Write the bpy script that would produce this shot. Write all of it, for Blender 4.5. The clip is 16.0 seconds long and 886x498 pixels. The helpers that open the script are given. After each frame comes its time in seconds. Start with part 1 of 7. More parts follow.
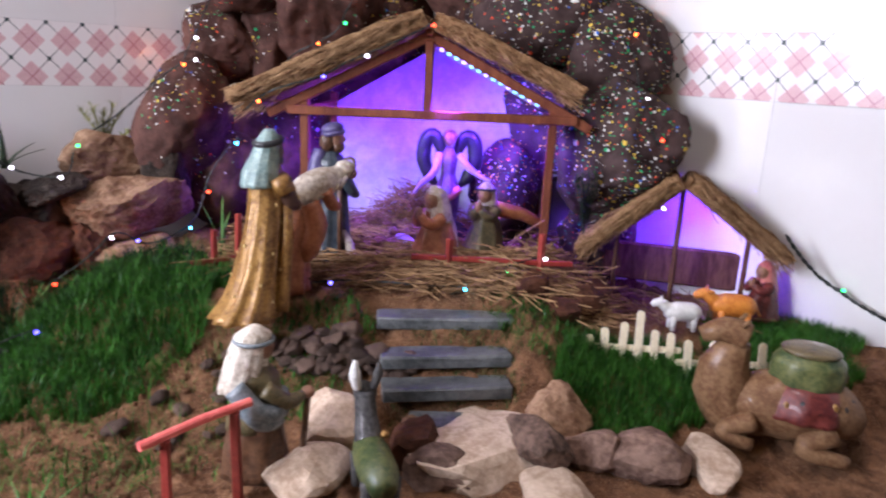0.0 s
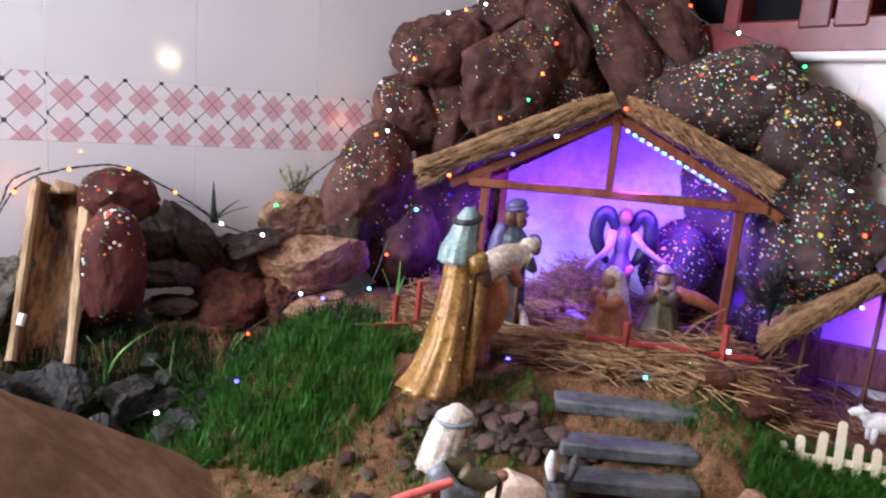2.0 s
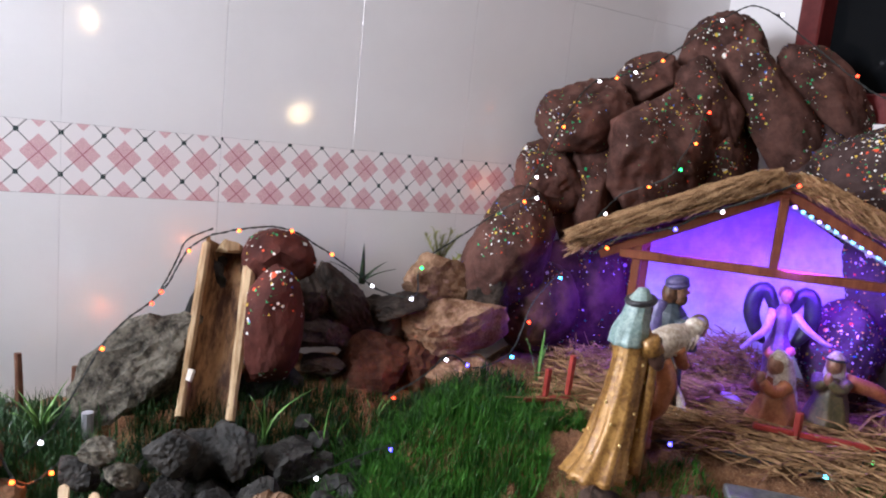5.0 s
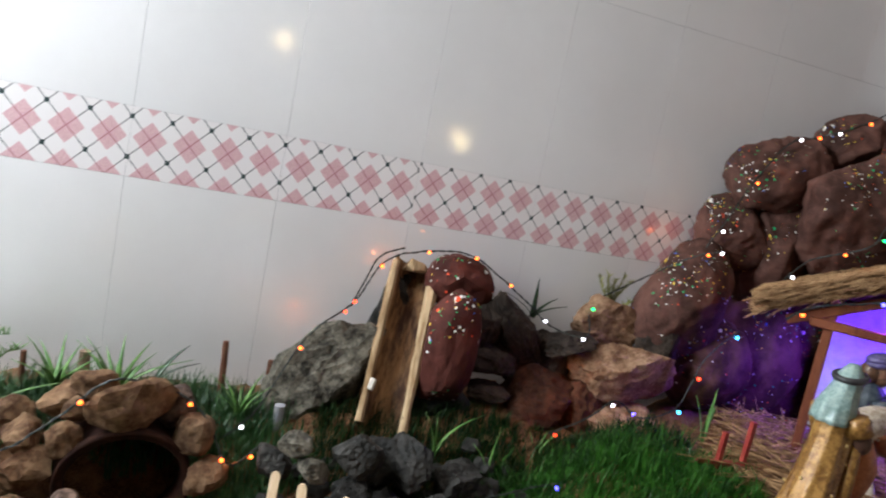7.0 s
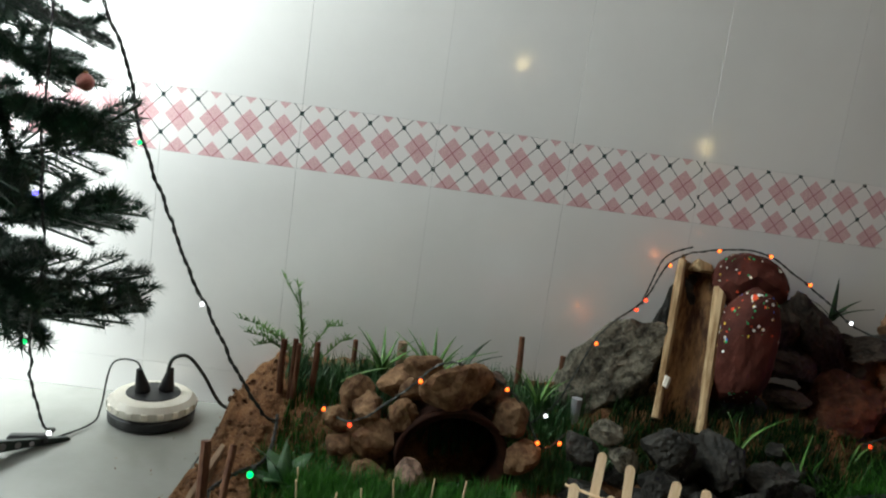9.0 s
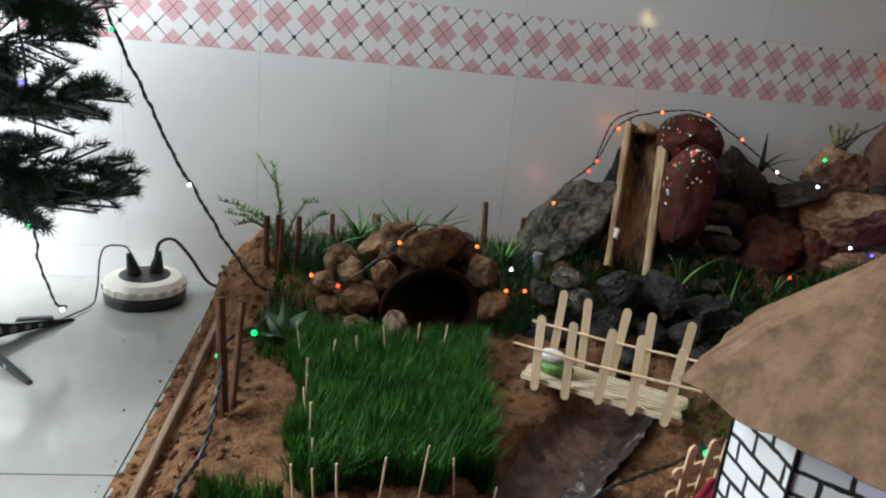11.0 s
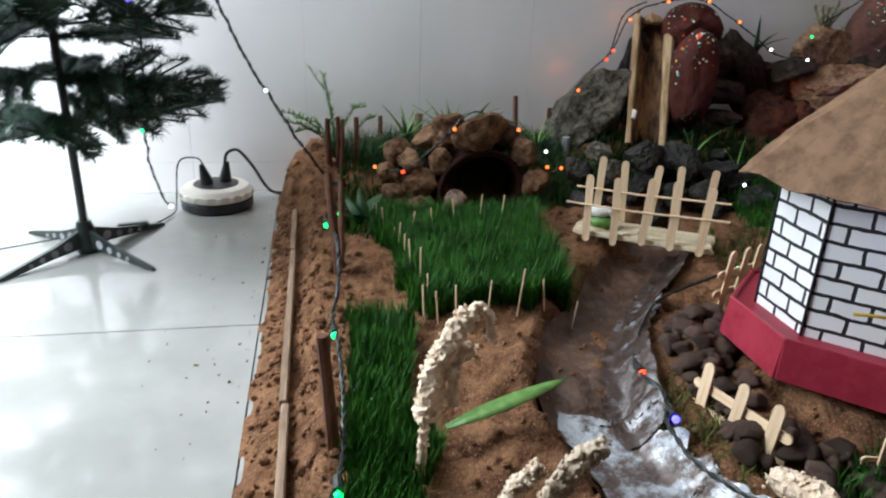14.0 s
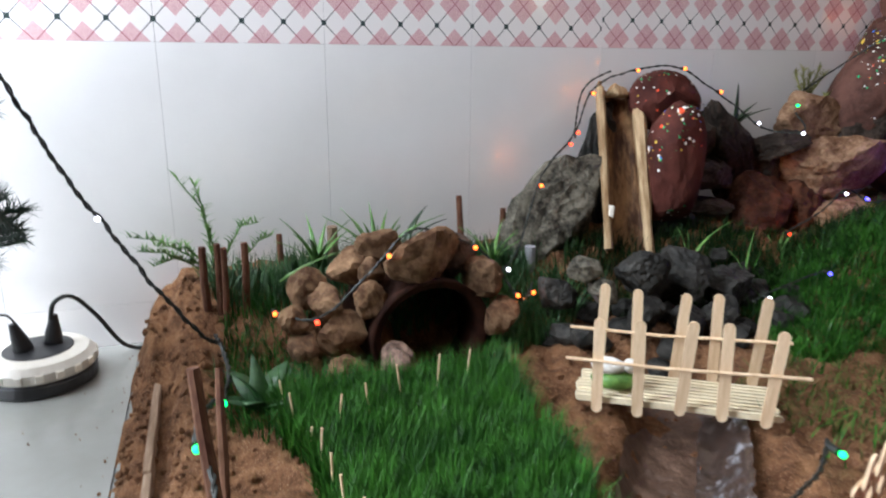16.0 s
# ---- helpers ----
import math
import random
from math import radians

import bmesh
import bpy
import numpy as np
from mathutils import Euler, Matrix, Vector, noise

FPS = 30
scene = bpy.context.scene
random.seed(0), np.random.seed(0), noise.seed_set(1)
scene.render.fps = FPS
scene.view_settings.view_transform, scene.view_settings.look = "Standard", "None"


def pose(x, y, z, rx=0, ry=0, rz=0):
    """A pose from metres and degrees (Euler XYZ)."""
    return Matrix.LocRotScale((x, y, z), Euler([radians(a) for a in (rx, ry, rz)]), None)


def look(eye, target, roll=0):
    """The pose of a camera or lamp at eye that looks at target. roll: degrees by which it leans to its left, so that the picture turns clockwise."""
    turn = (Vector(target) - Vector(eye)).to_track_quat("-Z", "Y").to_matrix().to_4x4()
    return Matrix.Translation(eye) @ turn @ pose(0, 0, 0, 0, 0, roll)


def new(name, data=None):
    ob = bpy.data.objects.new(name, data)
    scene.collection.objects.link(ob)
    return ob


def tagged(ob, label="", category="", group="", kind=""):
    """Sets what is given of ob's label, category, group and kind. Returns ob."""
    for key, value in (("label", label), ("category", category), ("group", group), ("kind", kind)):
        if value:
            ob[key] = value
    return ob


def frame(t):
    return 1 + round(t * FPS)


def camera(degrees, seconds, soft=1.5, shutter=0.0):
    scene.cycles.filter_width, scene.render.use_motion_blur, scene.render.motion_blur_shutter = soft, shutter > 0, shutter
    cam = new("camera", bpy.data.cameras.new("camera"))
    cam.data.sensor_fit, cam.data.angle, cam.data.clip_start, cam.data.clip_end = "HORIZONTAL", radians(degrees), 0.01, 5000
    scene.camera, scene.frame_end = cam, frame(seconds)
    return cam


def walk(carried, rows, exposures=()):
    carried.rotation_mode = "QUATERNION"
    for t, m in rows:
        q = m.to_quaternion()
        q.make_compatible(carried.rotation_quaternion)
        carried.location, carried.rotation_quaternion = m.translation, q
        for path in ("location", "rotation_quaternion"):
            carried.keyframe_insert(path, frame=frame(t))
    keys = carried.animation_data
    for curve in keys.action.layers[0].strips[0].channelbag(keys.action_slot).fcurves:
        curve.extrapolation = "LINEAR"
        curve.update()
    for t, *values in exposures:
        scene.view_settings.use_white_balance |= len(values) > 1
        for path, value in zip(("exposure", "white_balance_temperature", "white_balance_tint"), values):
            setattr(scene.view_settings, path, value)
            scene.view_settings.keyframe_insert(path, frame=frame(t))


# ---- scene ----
cam = camera(65.6, 16.0, soft=2.0, shutter=0.4)
PATH = [
    (0, (0.298, -1.158, 0.433), (1.701, 0.171, -0.081), 2.8),
    (0.5, (0.271, -1.132, 0.433), (1.6, 0.279, -0.063), 3.4),
    (1, (0.269, -1.129, 0.446), (1.582, 0.307, -0.017), 2.8),
    (1.5, (0.251, -1.116, 0.457), (1.492, 0.393, 0.029), 4.1),
    (2, (0.23, -1.098, 0.464), (1.399, 0.476, 0.068), 4.8),
    (2.5, (0.21, -1.077, 0.479), (1.323, 0.545, 0.12), 5.9),
    (3, (0.196, -1.06, 0.483), (1.273, 0.589, 0.137), 6.3),
    (5.5, (0.141, -1.026, 0.494), (1.073, 0.722, 0.22), 6.3),
    (6, (0.125, -1.021, 0.498), (1.003, 0.757, 0.244), 7.2),
    (6.5, (0.078, -1.003, 0.498), (0.903, 0.801, 0.251), 9.1),
    (7, (0.052, -1.004, 0.486), (0.723, 0.862, 0.222), 11.4),
    (7.5, (0.019, -1.003, 0.473), (0.599, 0.891, 0.198), 11.9),
    (8, (-0.022, -1.003, 0.465), (0.357, 0.942, 0.196), 11.4),
    (8.5, (-0.073, -1.008, 0.471), (0.149, 0.954, 0.152), 11.5),
    (9, (-0.066, -1.028, 0.437), (0.025, 0.949, 0.147), 8.0),
    (9.5, (-0.065, -1.033, 0.414), (0.132, 0.917, 0.015), 7.6),
    (12, (-0.156, -1.253, 0.423), (0.118, 0.619, -0.226), 5.8),
    (12.5, (-0.19, -1.323, 0.394), (0.126, 0.512, -0.335), 7.6),
    (13, (-0.21, -1.321, 0.39), (0.126, 0.489, -0.392), 6.0),
    (13.5, (-0.224, -1.272, 0.395), (0.144, 0.55, -0.343), 5.1),
    (14, (-0.23, -1.24, 0.375), (0.115, 0.587, -0.363), 2.1),
    (14.5, (-0.209, -1.156, 0.375), (0.358, 0.65, -0.272), 1.3),
    (15, (-0.208, -1.049, 0.36), (0.426, 0.733, -0.289), 3.7),
    (15.5, (-0.205, -0.974, 0.353), (0.449, 0.821, -0.239), 3.2),
    (16, (-0.198, -0.915, 0.364), (0.42, 0.908, -0.177), 0.5),
]

EXPOSURES = [(0.0, 0.0, 6200, 26), (1.0, 0.12, 6200, 25), (3.0, 0.12, 6250, 25), (5.5, -0.25, 6350, 19), (6.5, -0.4, 6450, 14), (7.5, -0.55, 6550, 9), (8.5, -1.1, 6750, 4), (9.0, -1.35, 6800, 2), (9.7, -1.25, 6700, 4), (12.0, -1.35, 6350, 10), (13.5, -1.28, 6300, 11), (14.5, -0.95, 6300, 11), (15.2, -0.68, 6250, 12), (16.0, -0.55, 6250, 13)]
walk(cam, [(t, look(eye, target, roll)) for t, eye, target, roll in PATH], EXPOSURES)

# ---- light ----
world = bpy.data.worlds.new("room_air")
scene.world = world
world.use_nodes = True
world.node_tree.nodes["Background"].inputs[0].default_value = (0.8, 0.85, 1.0, 1)
world.node_tree.nodes["Background"].inputs[1].default_value = 0.02


def area_lamp(name, at, target, sx, sy, watts, color):
    d = bpy.data.lights.new(name, "AREA")
    d.shape, d.size, d.size_y, d.energy, d.color = "RECTANGLE", sx, sy, watts, color
    ob = new(name, d)
    ob.matrix_world = look(at, target)
    return ob


TUBE_W, DOOR_W, UV_W = 15.0, 122.0, 2.1
area_lamp("tube_light_glow", (0.45, -0.62, 2.35), (0.48, -0.25, 0.3), 1.2, 0.1, TUBE_W, (1.0, 0.95, 0.91))
area_lamp("doorway_daylight", (-0.99, -0.33, 0.80), (-0.55, -0.12, 0.0), 0.6, 1.1, DOOR_W, (0.86, 0.94, 1.0))
VIOLET = (0.15, 0.035, 1.0)

# ---- materials ----


def rgba(c):
    return (*c, 1.0)


class Nodes:
    """A short hand for building a node material."""

    def __init__(self, name, rough=0.6, metal=0.0, coat=0.0):
        self.m = bpy.data.materials.new(name)
        self.m.use_nodes = True
        self.t = self.m.node_tree
        self.b = self.t.nodes["Principled BSDF"]
        self.b.inputs["Roughness"].default_value = rough
        self.b.inputs["Metallic"].default_value = metal
        self.b.inputs["Coat Weight"].default_value = coat
        self.b.inputs["Coat Roughness"].default_value = 0.08

    def add(self, kind, **inputs):
        n = self.t.nodes.new(kind)
        for k, v in inputs.items():
            self.set(n, k.replace("_", " "), v)
        return n

    def set(self, n, key, v):
        sock = n.inputs[int(key[1:])] if key[0] == "i" and key[1:].isdigit() else n.inputs[key]
        if isinstance(v, bpy.types.NodeSocket):
            self.t.links.new(v, sock)
        else:
            sock.default_value = v

    def math(self, op, a, b=0.0, c=0.0):
        n = self.t.nodes.new("ShaderNodeMath")
        n.operation = op
        for i, v in enumerate((a, b, c)):
            self.set(n, "i%d" % i, v)
        return n.outputs[0]

    def mix(self, fac, a, b):
        n = self.t.nodes.new("ShaderNodeMix")
        n.data_type = "RGBA"
        self.set(n, "i0", fac)
        for key, v in (("i6", a), ("i7", b)):
            self.set(n, key, rgba(v) if isinstance(v, tuple) and len(v) == 3 else v)
        return n.outputs[2]

    def place(self, scale=(1, 1, 1)):
        tc = self.t.nodes.new("ShaderNodeTexCoord")
        mp = self.t.nodes.new("ShaderNodeMapping")
        mp.inputs["Scale"].default_value = scale
        self.t.links.new(tc.outputs["Object"], mp.inputs["Vector"])
        return mp.outputs[0]

    def noise(self, vec, scale, detail=4.0, rough=0.6):
        n = self.add("ShaderNodeTexNoise", Vector=vec, Scale=scale, Detail=detail, Roughness=rough)
        return n.outputs[0]

    def ramp(self, fac, *stops):
        n = self.t.nodes.new("ShaderNodeValToRGB")
        self.set(n, "i0", fac)
        while len(n.color_ramp.elements) < len(stops):
            n.color_ramp.elements.new(0.5)
        for e, (p, c) in zip(n.color_ramp.elements, stops):
            e.position, e.color = p, rgba(c) if len(c) == 3 else c
        return n.outputs[0]

    def step(self, v, lo, hi):
        n = self.t.nodes.new("ShaderNodeMapRange")
        n.interpolation_type = "SMOOTHSTEP"
        for key, x in zip(("i0", "i1", "i2"), (v, lo, hi)):
            self.set(n, key, x)
        return n.outputs[0]

    def bump(self, height, dist, strength=1.0):
        n = self.add("ShaderNodeBump", Strength=strength, Distance=dist, Height=height)
        self.t.links.new(n.outputs[0], self.b.inputs["Normal"])

    def color(self, v):
        self.set(self.b, "Base Color", rgba(v) if isinstance(v, tuple) else v)


def stuff_mat(name, dark, light, scale, rough=0.7, bump=0.002, fine=4.0, metal=0.0, coat=0.0, stretch=(1, 1, 1), vary=0.25, speck=None):
    """Two tones of one material, mottled at two scales, with fine relief; vary shifts each object's brightness."""
    n = Nodes(name, rough, metal, coat)
    v = n.place(stretch)
    a = n.noise(v, scale, 5)
    b = n.noise(v, scale * fine, 4, 0.7)
    f = n.math("ADD", n.math("MULTIPLY", a, 0.6), n.math("MULTIPLY", b, 0.4))
    col = n.mix(n.step(f, 0.36, 0.64), dark, light)
    if speck:
        col = n.mix(n.step(n.noise(v, scale * fine * 2.3, 2), 0.6, 0.68), col, speck)
    info = n.add("ShaderNodeObjectInfo")
    hsv = n.add("ShaderNodeHueSaturation", Color=col)
    n.set(hsv, "Value", n.math("MULTIPLY_ADD", info.outputs["Random"], 2 * vary, 1 - vary))
    n.color(hsv.outputs[0])
    n.set(n.b, "Roughness", n.math("MULTIPLY_ADD", b, 0.3, rough - 0.15))
    if rough >= 0.55:
        n.b.inputs["Specular IOR Level"].default_value = 0.18
    if bump:
        n.bump(f, bump)
    return n.m


def glow_mat(name, color, strength):
    n = Nodes(name, 0.4)
    n.color(color)
    n.b.inputs["Emission Color"].default_value = rgba(color)
    n.b.inputs["Emission Strength"].default_value = strength
    return n.m


def speckled(name, dark, light, cell=95.0, amount=0.62, bump=0.006):
    """Crumpled brown paper, spattered with drops of bright paint."""
    n = Nodes(name, 0.78)
    n.b.inputs["Specular IOR Level"].default_value = 0.2
    v = n.place()
    a = n.noise(v, 14, 6, 0.65)
    crease = n.add("ShaderNodeTexVoronoi", Vector=v, Scale=26.0)
    crease.feature = "DISTANCE_TO_EDGE"
    col = n.mix(n.step(a, 0.35, 0.65), dark, light)
    for scale, keep, size in ((cell * 2.4, amount * 0.8, 0.40), (cell * 1.6, amount * 1.1, 0.32), (cell * 0.8, amount * 0.62, 0.30), (cell * 0.4, amount * 0.36, 0.24)):
        vo = n.add("ShaderNodeTexVoronoi", Vector=v, Scale=scale)
        sep = n.add("ShaderNodeSeparateColor", Color=vo.outputs["Color"])
        drop = n.math("LESS_THAN", vo.outputs["Distance"], n.math("MULTIPLY", sep.outputs[1], size))
        on = n.math("MULTIPLY", drop, n.math("LESS_THAN", n.math("ADD", sep.outputs[0], n.math("MULTIPLY", n.noise(v, 9, 4, 0.6), 3.4)), keep + 1.42))
        paint = n.ramp(n.math("FRACT", n.math("ADD", n.math("MULTIPLY", sep.outputs[2], 0.85), n.math("MULTIPLY", n.noise(v, 13, 2), 2.2))), (0.0, (0.75, 0.74, 0.70)), (0.28, (0.75, 0.52, 0.07)), (0.44, (0.015, 0.38, 0.14)), (0.63, (0.8, 0.09, 0.035)), (0.80, (0.78, 0.74, 0.66)), (0.93, (0.05, 0.16, 0.6)))
        paint.node.color_ramp.interpolation = "CONSTANT"
        col = n.mix(on, col, paint)
    n.color(col)
    h = n.math("ADD", n.math("MULTIPLY", crease.outputs["Distance"], 0.6), a)
    n.bump(h, bump)
    return n.m


def band_mat(name, along, a1, b1, a2=None, b2=None, split=9.9):
    """The printed border tile: a net of fine dark lines with dots at its knots and pink lozenges between."""
    n = Nodes(name, 0.18, coat=0.3)
    geo = n.t.nodes.new("ShaderNodeNewGeometry")
    sep = n.add("ShaderNodeSeparateXYZ", Vector=geo.outputs["Position"])
    u = n.math("DIVIDE", sep.outputs[along], 0.05)
    row1 = n.math("DIVIDE", n.math("SUBTRACT", sep.outputs[2], a1), a1 - b1)
    if a2:
        row2 = n.math("DIVIDE", n.math("SUBTRACT", sep.outputs[2], a2), a2 - b2)
        far = n.math("GREATER_THAN", sep.outputs[along], split)
        row = n.math("ADD", n.math("MULTIPLY", row1, n.math("SUBTRACT", 1.0, far)), n.math("MULTIPLY", row2, far))
    else:
        row = row1
    p, q = n.math("ADD", u, row), n.math("SUBTRACT", u, row)
    rp, rq = n.math("ROUND", p), n.math("ROUND", q)
    dp, dq = n.math("ABSOLUTE", n.math("SUBTRACT", p, rp)), n.math("ABSOLUTE", n.math("SUBTRACT", q, rq))
    odd = n.math("ABSOLUTE", n.math("MODULO", n.math("ADD", rp, rq), 2.0))
    inside = n.math("LESS_THAN", n.math("MAXIMUM", dp, dq), 0.43)
    lace = n.noise(geo.outputs["Position"], 900, 3, 0.8)
    pink = n.mix(n.step(lace, 0.35, 0.65), (0.62, 0.35, 0.38), (0.78, 0.55, 0.56))
    col = n.mix(n.math("MULTIPLY", inside, odd), (0.84, 0.80, 0.79), pink)
    line = n.math("LESS_THAN", n.math("MINIMUM", dp, dq), 0.022)
    col = n.mix(n.math("MULTIPLY", line, 0.8), col, n.mix(odd, (0.12, 0.12, 0.12), (0.42, 0.14, 0.17)))
    dot = n.math("MULTIPLY", n.math("LESS_THAN", n.math("ADD", dp, dq), 0.12), n.math("SUBTRACT", 1.0, odd))
    n.color(n.mix(dot, col, (0.05, 0.07, 0.07)))
    return n.m


def tile_mat(name, tone, warm):
    n = Nodes(name, 0.1, coat=0.4)
    geo = n.t.nodes.new("ShaderNodeNewGeometry")
    a = n.noise(geo.outputs["Position"], 5.0, 5, 0.65)
    col = n.mix(n.step(a, 0.3, 0.7), tone, warm)
    info = n.add("ShaderNodeObjectInfo")
    n.color(n.mix(n.math("MULTIPLY", info.outputs["Random"], 0.12), col, (0.55, 0.55, 0.55)))
    n.set(n.b, "Roughness", n.math("MULTIPLY_ADD", n.noise(geo.outputs["Position"], 40, 3), 0.10, 0.06))
    n.bump(n.noise(geo.outputs["Position"], 7.0, 2), 0.0015)
    return n.m


def drawn_brick_mat():
    """White card with a wall of bricks inked on it by hand."""
    n = Nodes("inked_card", 0.6)
    uv = n.t.nodes.new("ShaderNodeUVMap")
    wob = n.add("ShaderNodeTexNoise", Vector=uv.outputs[0], Scale=60.0, Detail=2.0)
    off = n.t.nodes.new("ShaderNodeVectorMath")
    off.operation = "MULTIPLY_ADD"
    n.set(off, "i0", wob.outputs[1])
    off.inputs[1].default_value = (0.004, 0.004, 0)
    n.set(off, "i2", uv.outputs[0])
    br = n.add("ShaderNodeTexBrick", Vector=off.outputs[0], Scale=1.0)
    br.offset = 0.5
    for k, v in (("Color1", (0.80, 0.80, 0.80, 1)), ("Color2", (0.72, 0.72, 0.73, 1)), ("Mortar", (0.012, 0.012, 0.014, 1)), ("Mortar Size", 0.0017), ("Mortar Smooth", 0.1), ("Bias", 0.0), ("Brick Width", 0.0315), ("Row Height", 0.0158)):
        br.inputs[k].default_value = v
    n.color(br.outputs[0])
    return n.m


M = {}
M["tile"] = tile_mat("glazed_wall_tile", (0.79, 0.77, 0.76), (0.83, 0.81, 0.80))
M["floor_tile"] = tile_mat("glazed_floor_tile", (0.27, 0.27, 0.245), (0.34, 0.34, 0.31))
M["grout"] = stuff_mat("tile_grout", (0.56, 0.54, 0.53), (0.66, 0.64, 0.63), 60, 0.9)
# dark grey for unseen room surfaces, to cut bounced light; also floor joints
M["shell_grey"] = stuff_mat("dark_shell_grey", (0.11, 0.11, 0.11), (0.16, 0.16, 0.16), 8, 0.85)
M["plaster"] = stuff_mat("wall_plaster", (0.68, 0.67, 0.66), (0.76, 0.75, 0.74), 8, 0.85)
M["band"] = band_mat("printed_border_left", 0, 0.457, 0.403, 0.468, 0.416, 0.35)
M["band_r"] = band_mat("printed_border_right", 1, 0.487, 0.436)
M["soil"] = stuff_mat("sandy_soil", (0.085, 0.035, 0.016), (0.27, 0.135, 0.066), 45, 0.95, 0.012, 7.0, speck=(0.44, 0.27, 0.16))
M["paper_rock"] = speckled("spattered_brown_paper", (0.038, 0.016, 0.0115), (0.140, 0.064, 0.048), 88.0, 0.52)
M["paper_rock_dense"] = speckled("thickly_spattered_paper", (0.026, 0.014, 0.013), (0.085, 0.052, 0.047), 84, 1.0)
M["red_stone"] = speckled("spattered_red_stone", (0.044, 0.0112, 0.008), (0.105, 0.0300, 0.0215), 75, 0.66)
M["grey_rock"] = stuff_mat("grey_granite", (0.018, 0.016, 0.012), (0.25, 0.225, 0.175), 34, 0.8, 0.012, 5)
M["dark_rock"] = stuff_mat("dark_basalt", (0.008, 0.008, 0.007), (0.046, 0.043, 0.038), 25, 0.6, 0.005, 5)
M["brown_rock"] = stuff_mat("dark_brown_stone", (0.014, 0.010, 0.0075), (0.068, 0.048, 0.036), 24, 0.7, 0.010, 6)
M["rust_rock"] = stuff_mat("rust_brown_stone", (0.045, 0.015, 0.008), (0.14, 0.054, 0.028), 20, 0.75, 0.010, 6)
M["tan_rock"] = stuff_mat("tan_sandstone", (0.17, 0.082, 0.042), (0.50, 0.31, 0.19), 30, 0.85, 0.012, 6)
M["pale_stone"] = stuff_mat("pale_sandstone", (0.40, 0.275, 0.185), (0.72, 0.57, 0.43), 30, 0.9, 0.004, 6, vary=0.15)
M["pebble"] = stuff_mat("river_pebble", (0.045, 0.028, 0.021), (0.17, 0.108, 0.08), 40, 0.7, 0.002, 4, vary=0.5)
M["pink_rock"] = stuff_mat("pinkish_fieldstone", (0.10, 0.055, 0.040), (0.34, 0.22, 0.165), 26, 0.8, 0.004, 5, vary=0.35)
M["laterite"] = stuff_mat("pitted_laterite", (0.072, 0.0336, 0.0176), (0.24, 0.144, 0.08), 45, 0.9, 0.006, 3, vary=0.3)
M["terracotta"] = stuff_mat("fired_clay", (0.022, 0.007, 0.004), (0.055, 0.018, 0.009), 20, 0.85, 0.003)
M["thatch"] = stuff_mat("coir_thatch", (0.12, 0.058, 0.024), (0.34, 0.19, 0.088), 60, 0.9, 0.002, 5)
M["red_wood"] = stuff_mat("red_brown_timber", (0.13, 0.036, 0.02), (0.23, 0.075, 0.035), 30, 0.6, 0.001, 5, stretch=(1, 1, 0.2))
M["bamboo"] = stuff_mat("weathered_bamboo", (0.22, 0.13, 0.06), (0.50, 0.36, 0.21), 30, 0.6, 0.001, 4, stretch=(1, 1, 0.15))
M["bamboo_in"] = stuff_mat("stained_bamboo_inside", (0.045, 0.016, 0.006), (0.30, 0.165, 0.075), 26, 0.6, 0.002, 4, stretch=(1, 1, 0.3))
M["lolly"] = stuff_mat("bare_craft_stick", (0.62, 0.42, 0.25), (0.80, 0.62, 0.42), 90, 0.65, 0.0004, 3, stretch=(1, 1, 0.15), vary=0.12)
M["lolly_pale"] = stuff_mat("pale_craft_stick", (0.72, 0.60, 0.40), (0.86, 0.77, 0.56), 90, 0.65, 0.0004, 3, vary=0.1)
M["ink_card"] = drawn_brick_mat()
M["red_card"] = stuff_mat("crimson_card", (0.27, 0.012, 0.030), (0.36, 0.025, 0.05), 25, 0.5, 0.0005)
M["kraft"] = stuff_mat("kraft_paper", (0.105, 0.058, 0.032), (0.20, 0.120, 0.072), 18, 0.75, 0.002, 4)
M["black_card"] = stuff_mat("black_marker", (0.012, 0.012, 0.014), (0.025, 0.025, 0.03), 40, 0.6, 0)
M["grass"] = stuff_mat("green_wheatgrass", (0.0075, 0.043, 0.0045), (0.042, 0.155, 0.016), 35, 0.55, 0, 4, coat=0.05)
M["grass_dry"] = stuff_mat("thin_moss_grass", (0.03, 0.07, 0.012), (0.15, 0.145, 0.045), 35, 0.7, 0, 4)
# darkened copy of the grass: the shade by the rocks is in its colour
M["grass_shaded"] = stuff_mat("shaded_weeds", (0.003, 0.0156, 0.0024), (0.018, 0.051, 0.0072), 35, 0.6, 0, 4)
M["leaf"] = stuff_mat("fresh_leaf", (0.04, 0.13, 0.022), (0.14, 0.28, 0.06), 30, 0.45, 0.0005)
M["leaf_mid"] = stuff_mat("dull_green_leaf", (0.014, 0.060, 0.016), (0.045, 0.125, 0.032), 30, 0.5, 0.0005)
M["leaf_dark"] = stuff_mat("dark_leaf", (0.0084, 0.0245, 0.0105), (0.028, 0.063, 0.021), 30, 0.45, 0.0005)
M["straw"] = stuff_mat("dry_straw", (0.13, 0.066, 0.028), (0.40, 0.235, 0.11), 60, 0.7, 0, 3)
M["cable"] = stuff_mat("black_cable", (0.008, 0.010, 0.009), (0.02, 0.025, 0.02), 60, 0.45, 0)
M["stick"] = stuff_mat("dark_twig", (0.08, 0.03, 0.018), (0.18, 0.085, 0.05), 50, 0.7, 0.001, 4, stretch=(1, 1, 0.2))
M["grey_wood"] = stuff_mat("weathered_plank", (0.16, 0.10, 0.065), (0.34, 0.245, 0.17), 40, 0.85, 0.001, 4, stretch=(1, 0.1, 1))
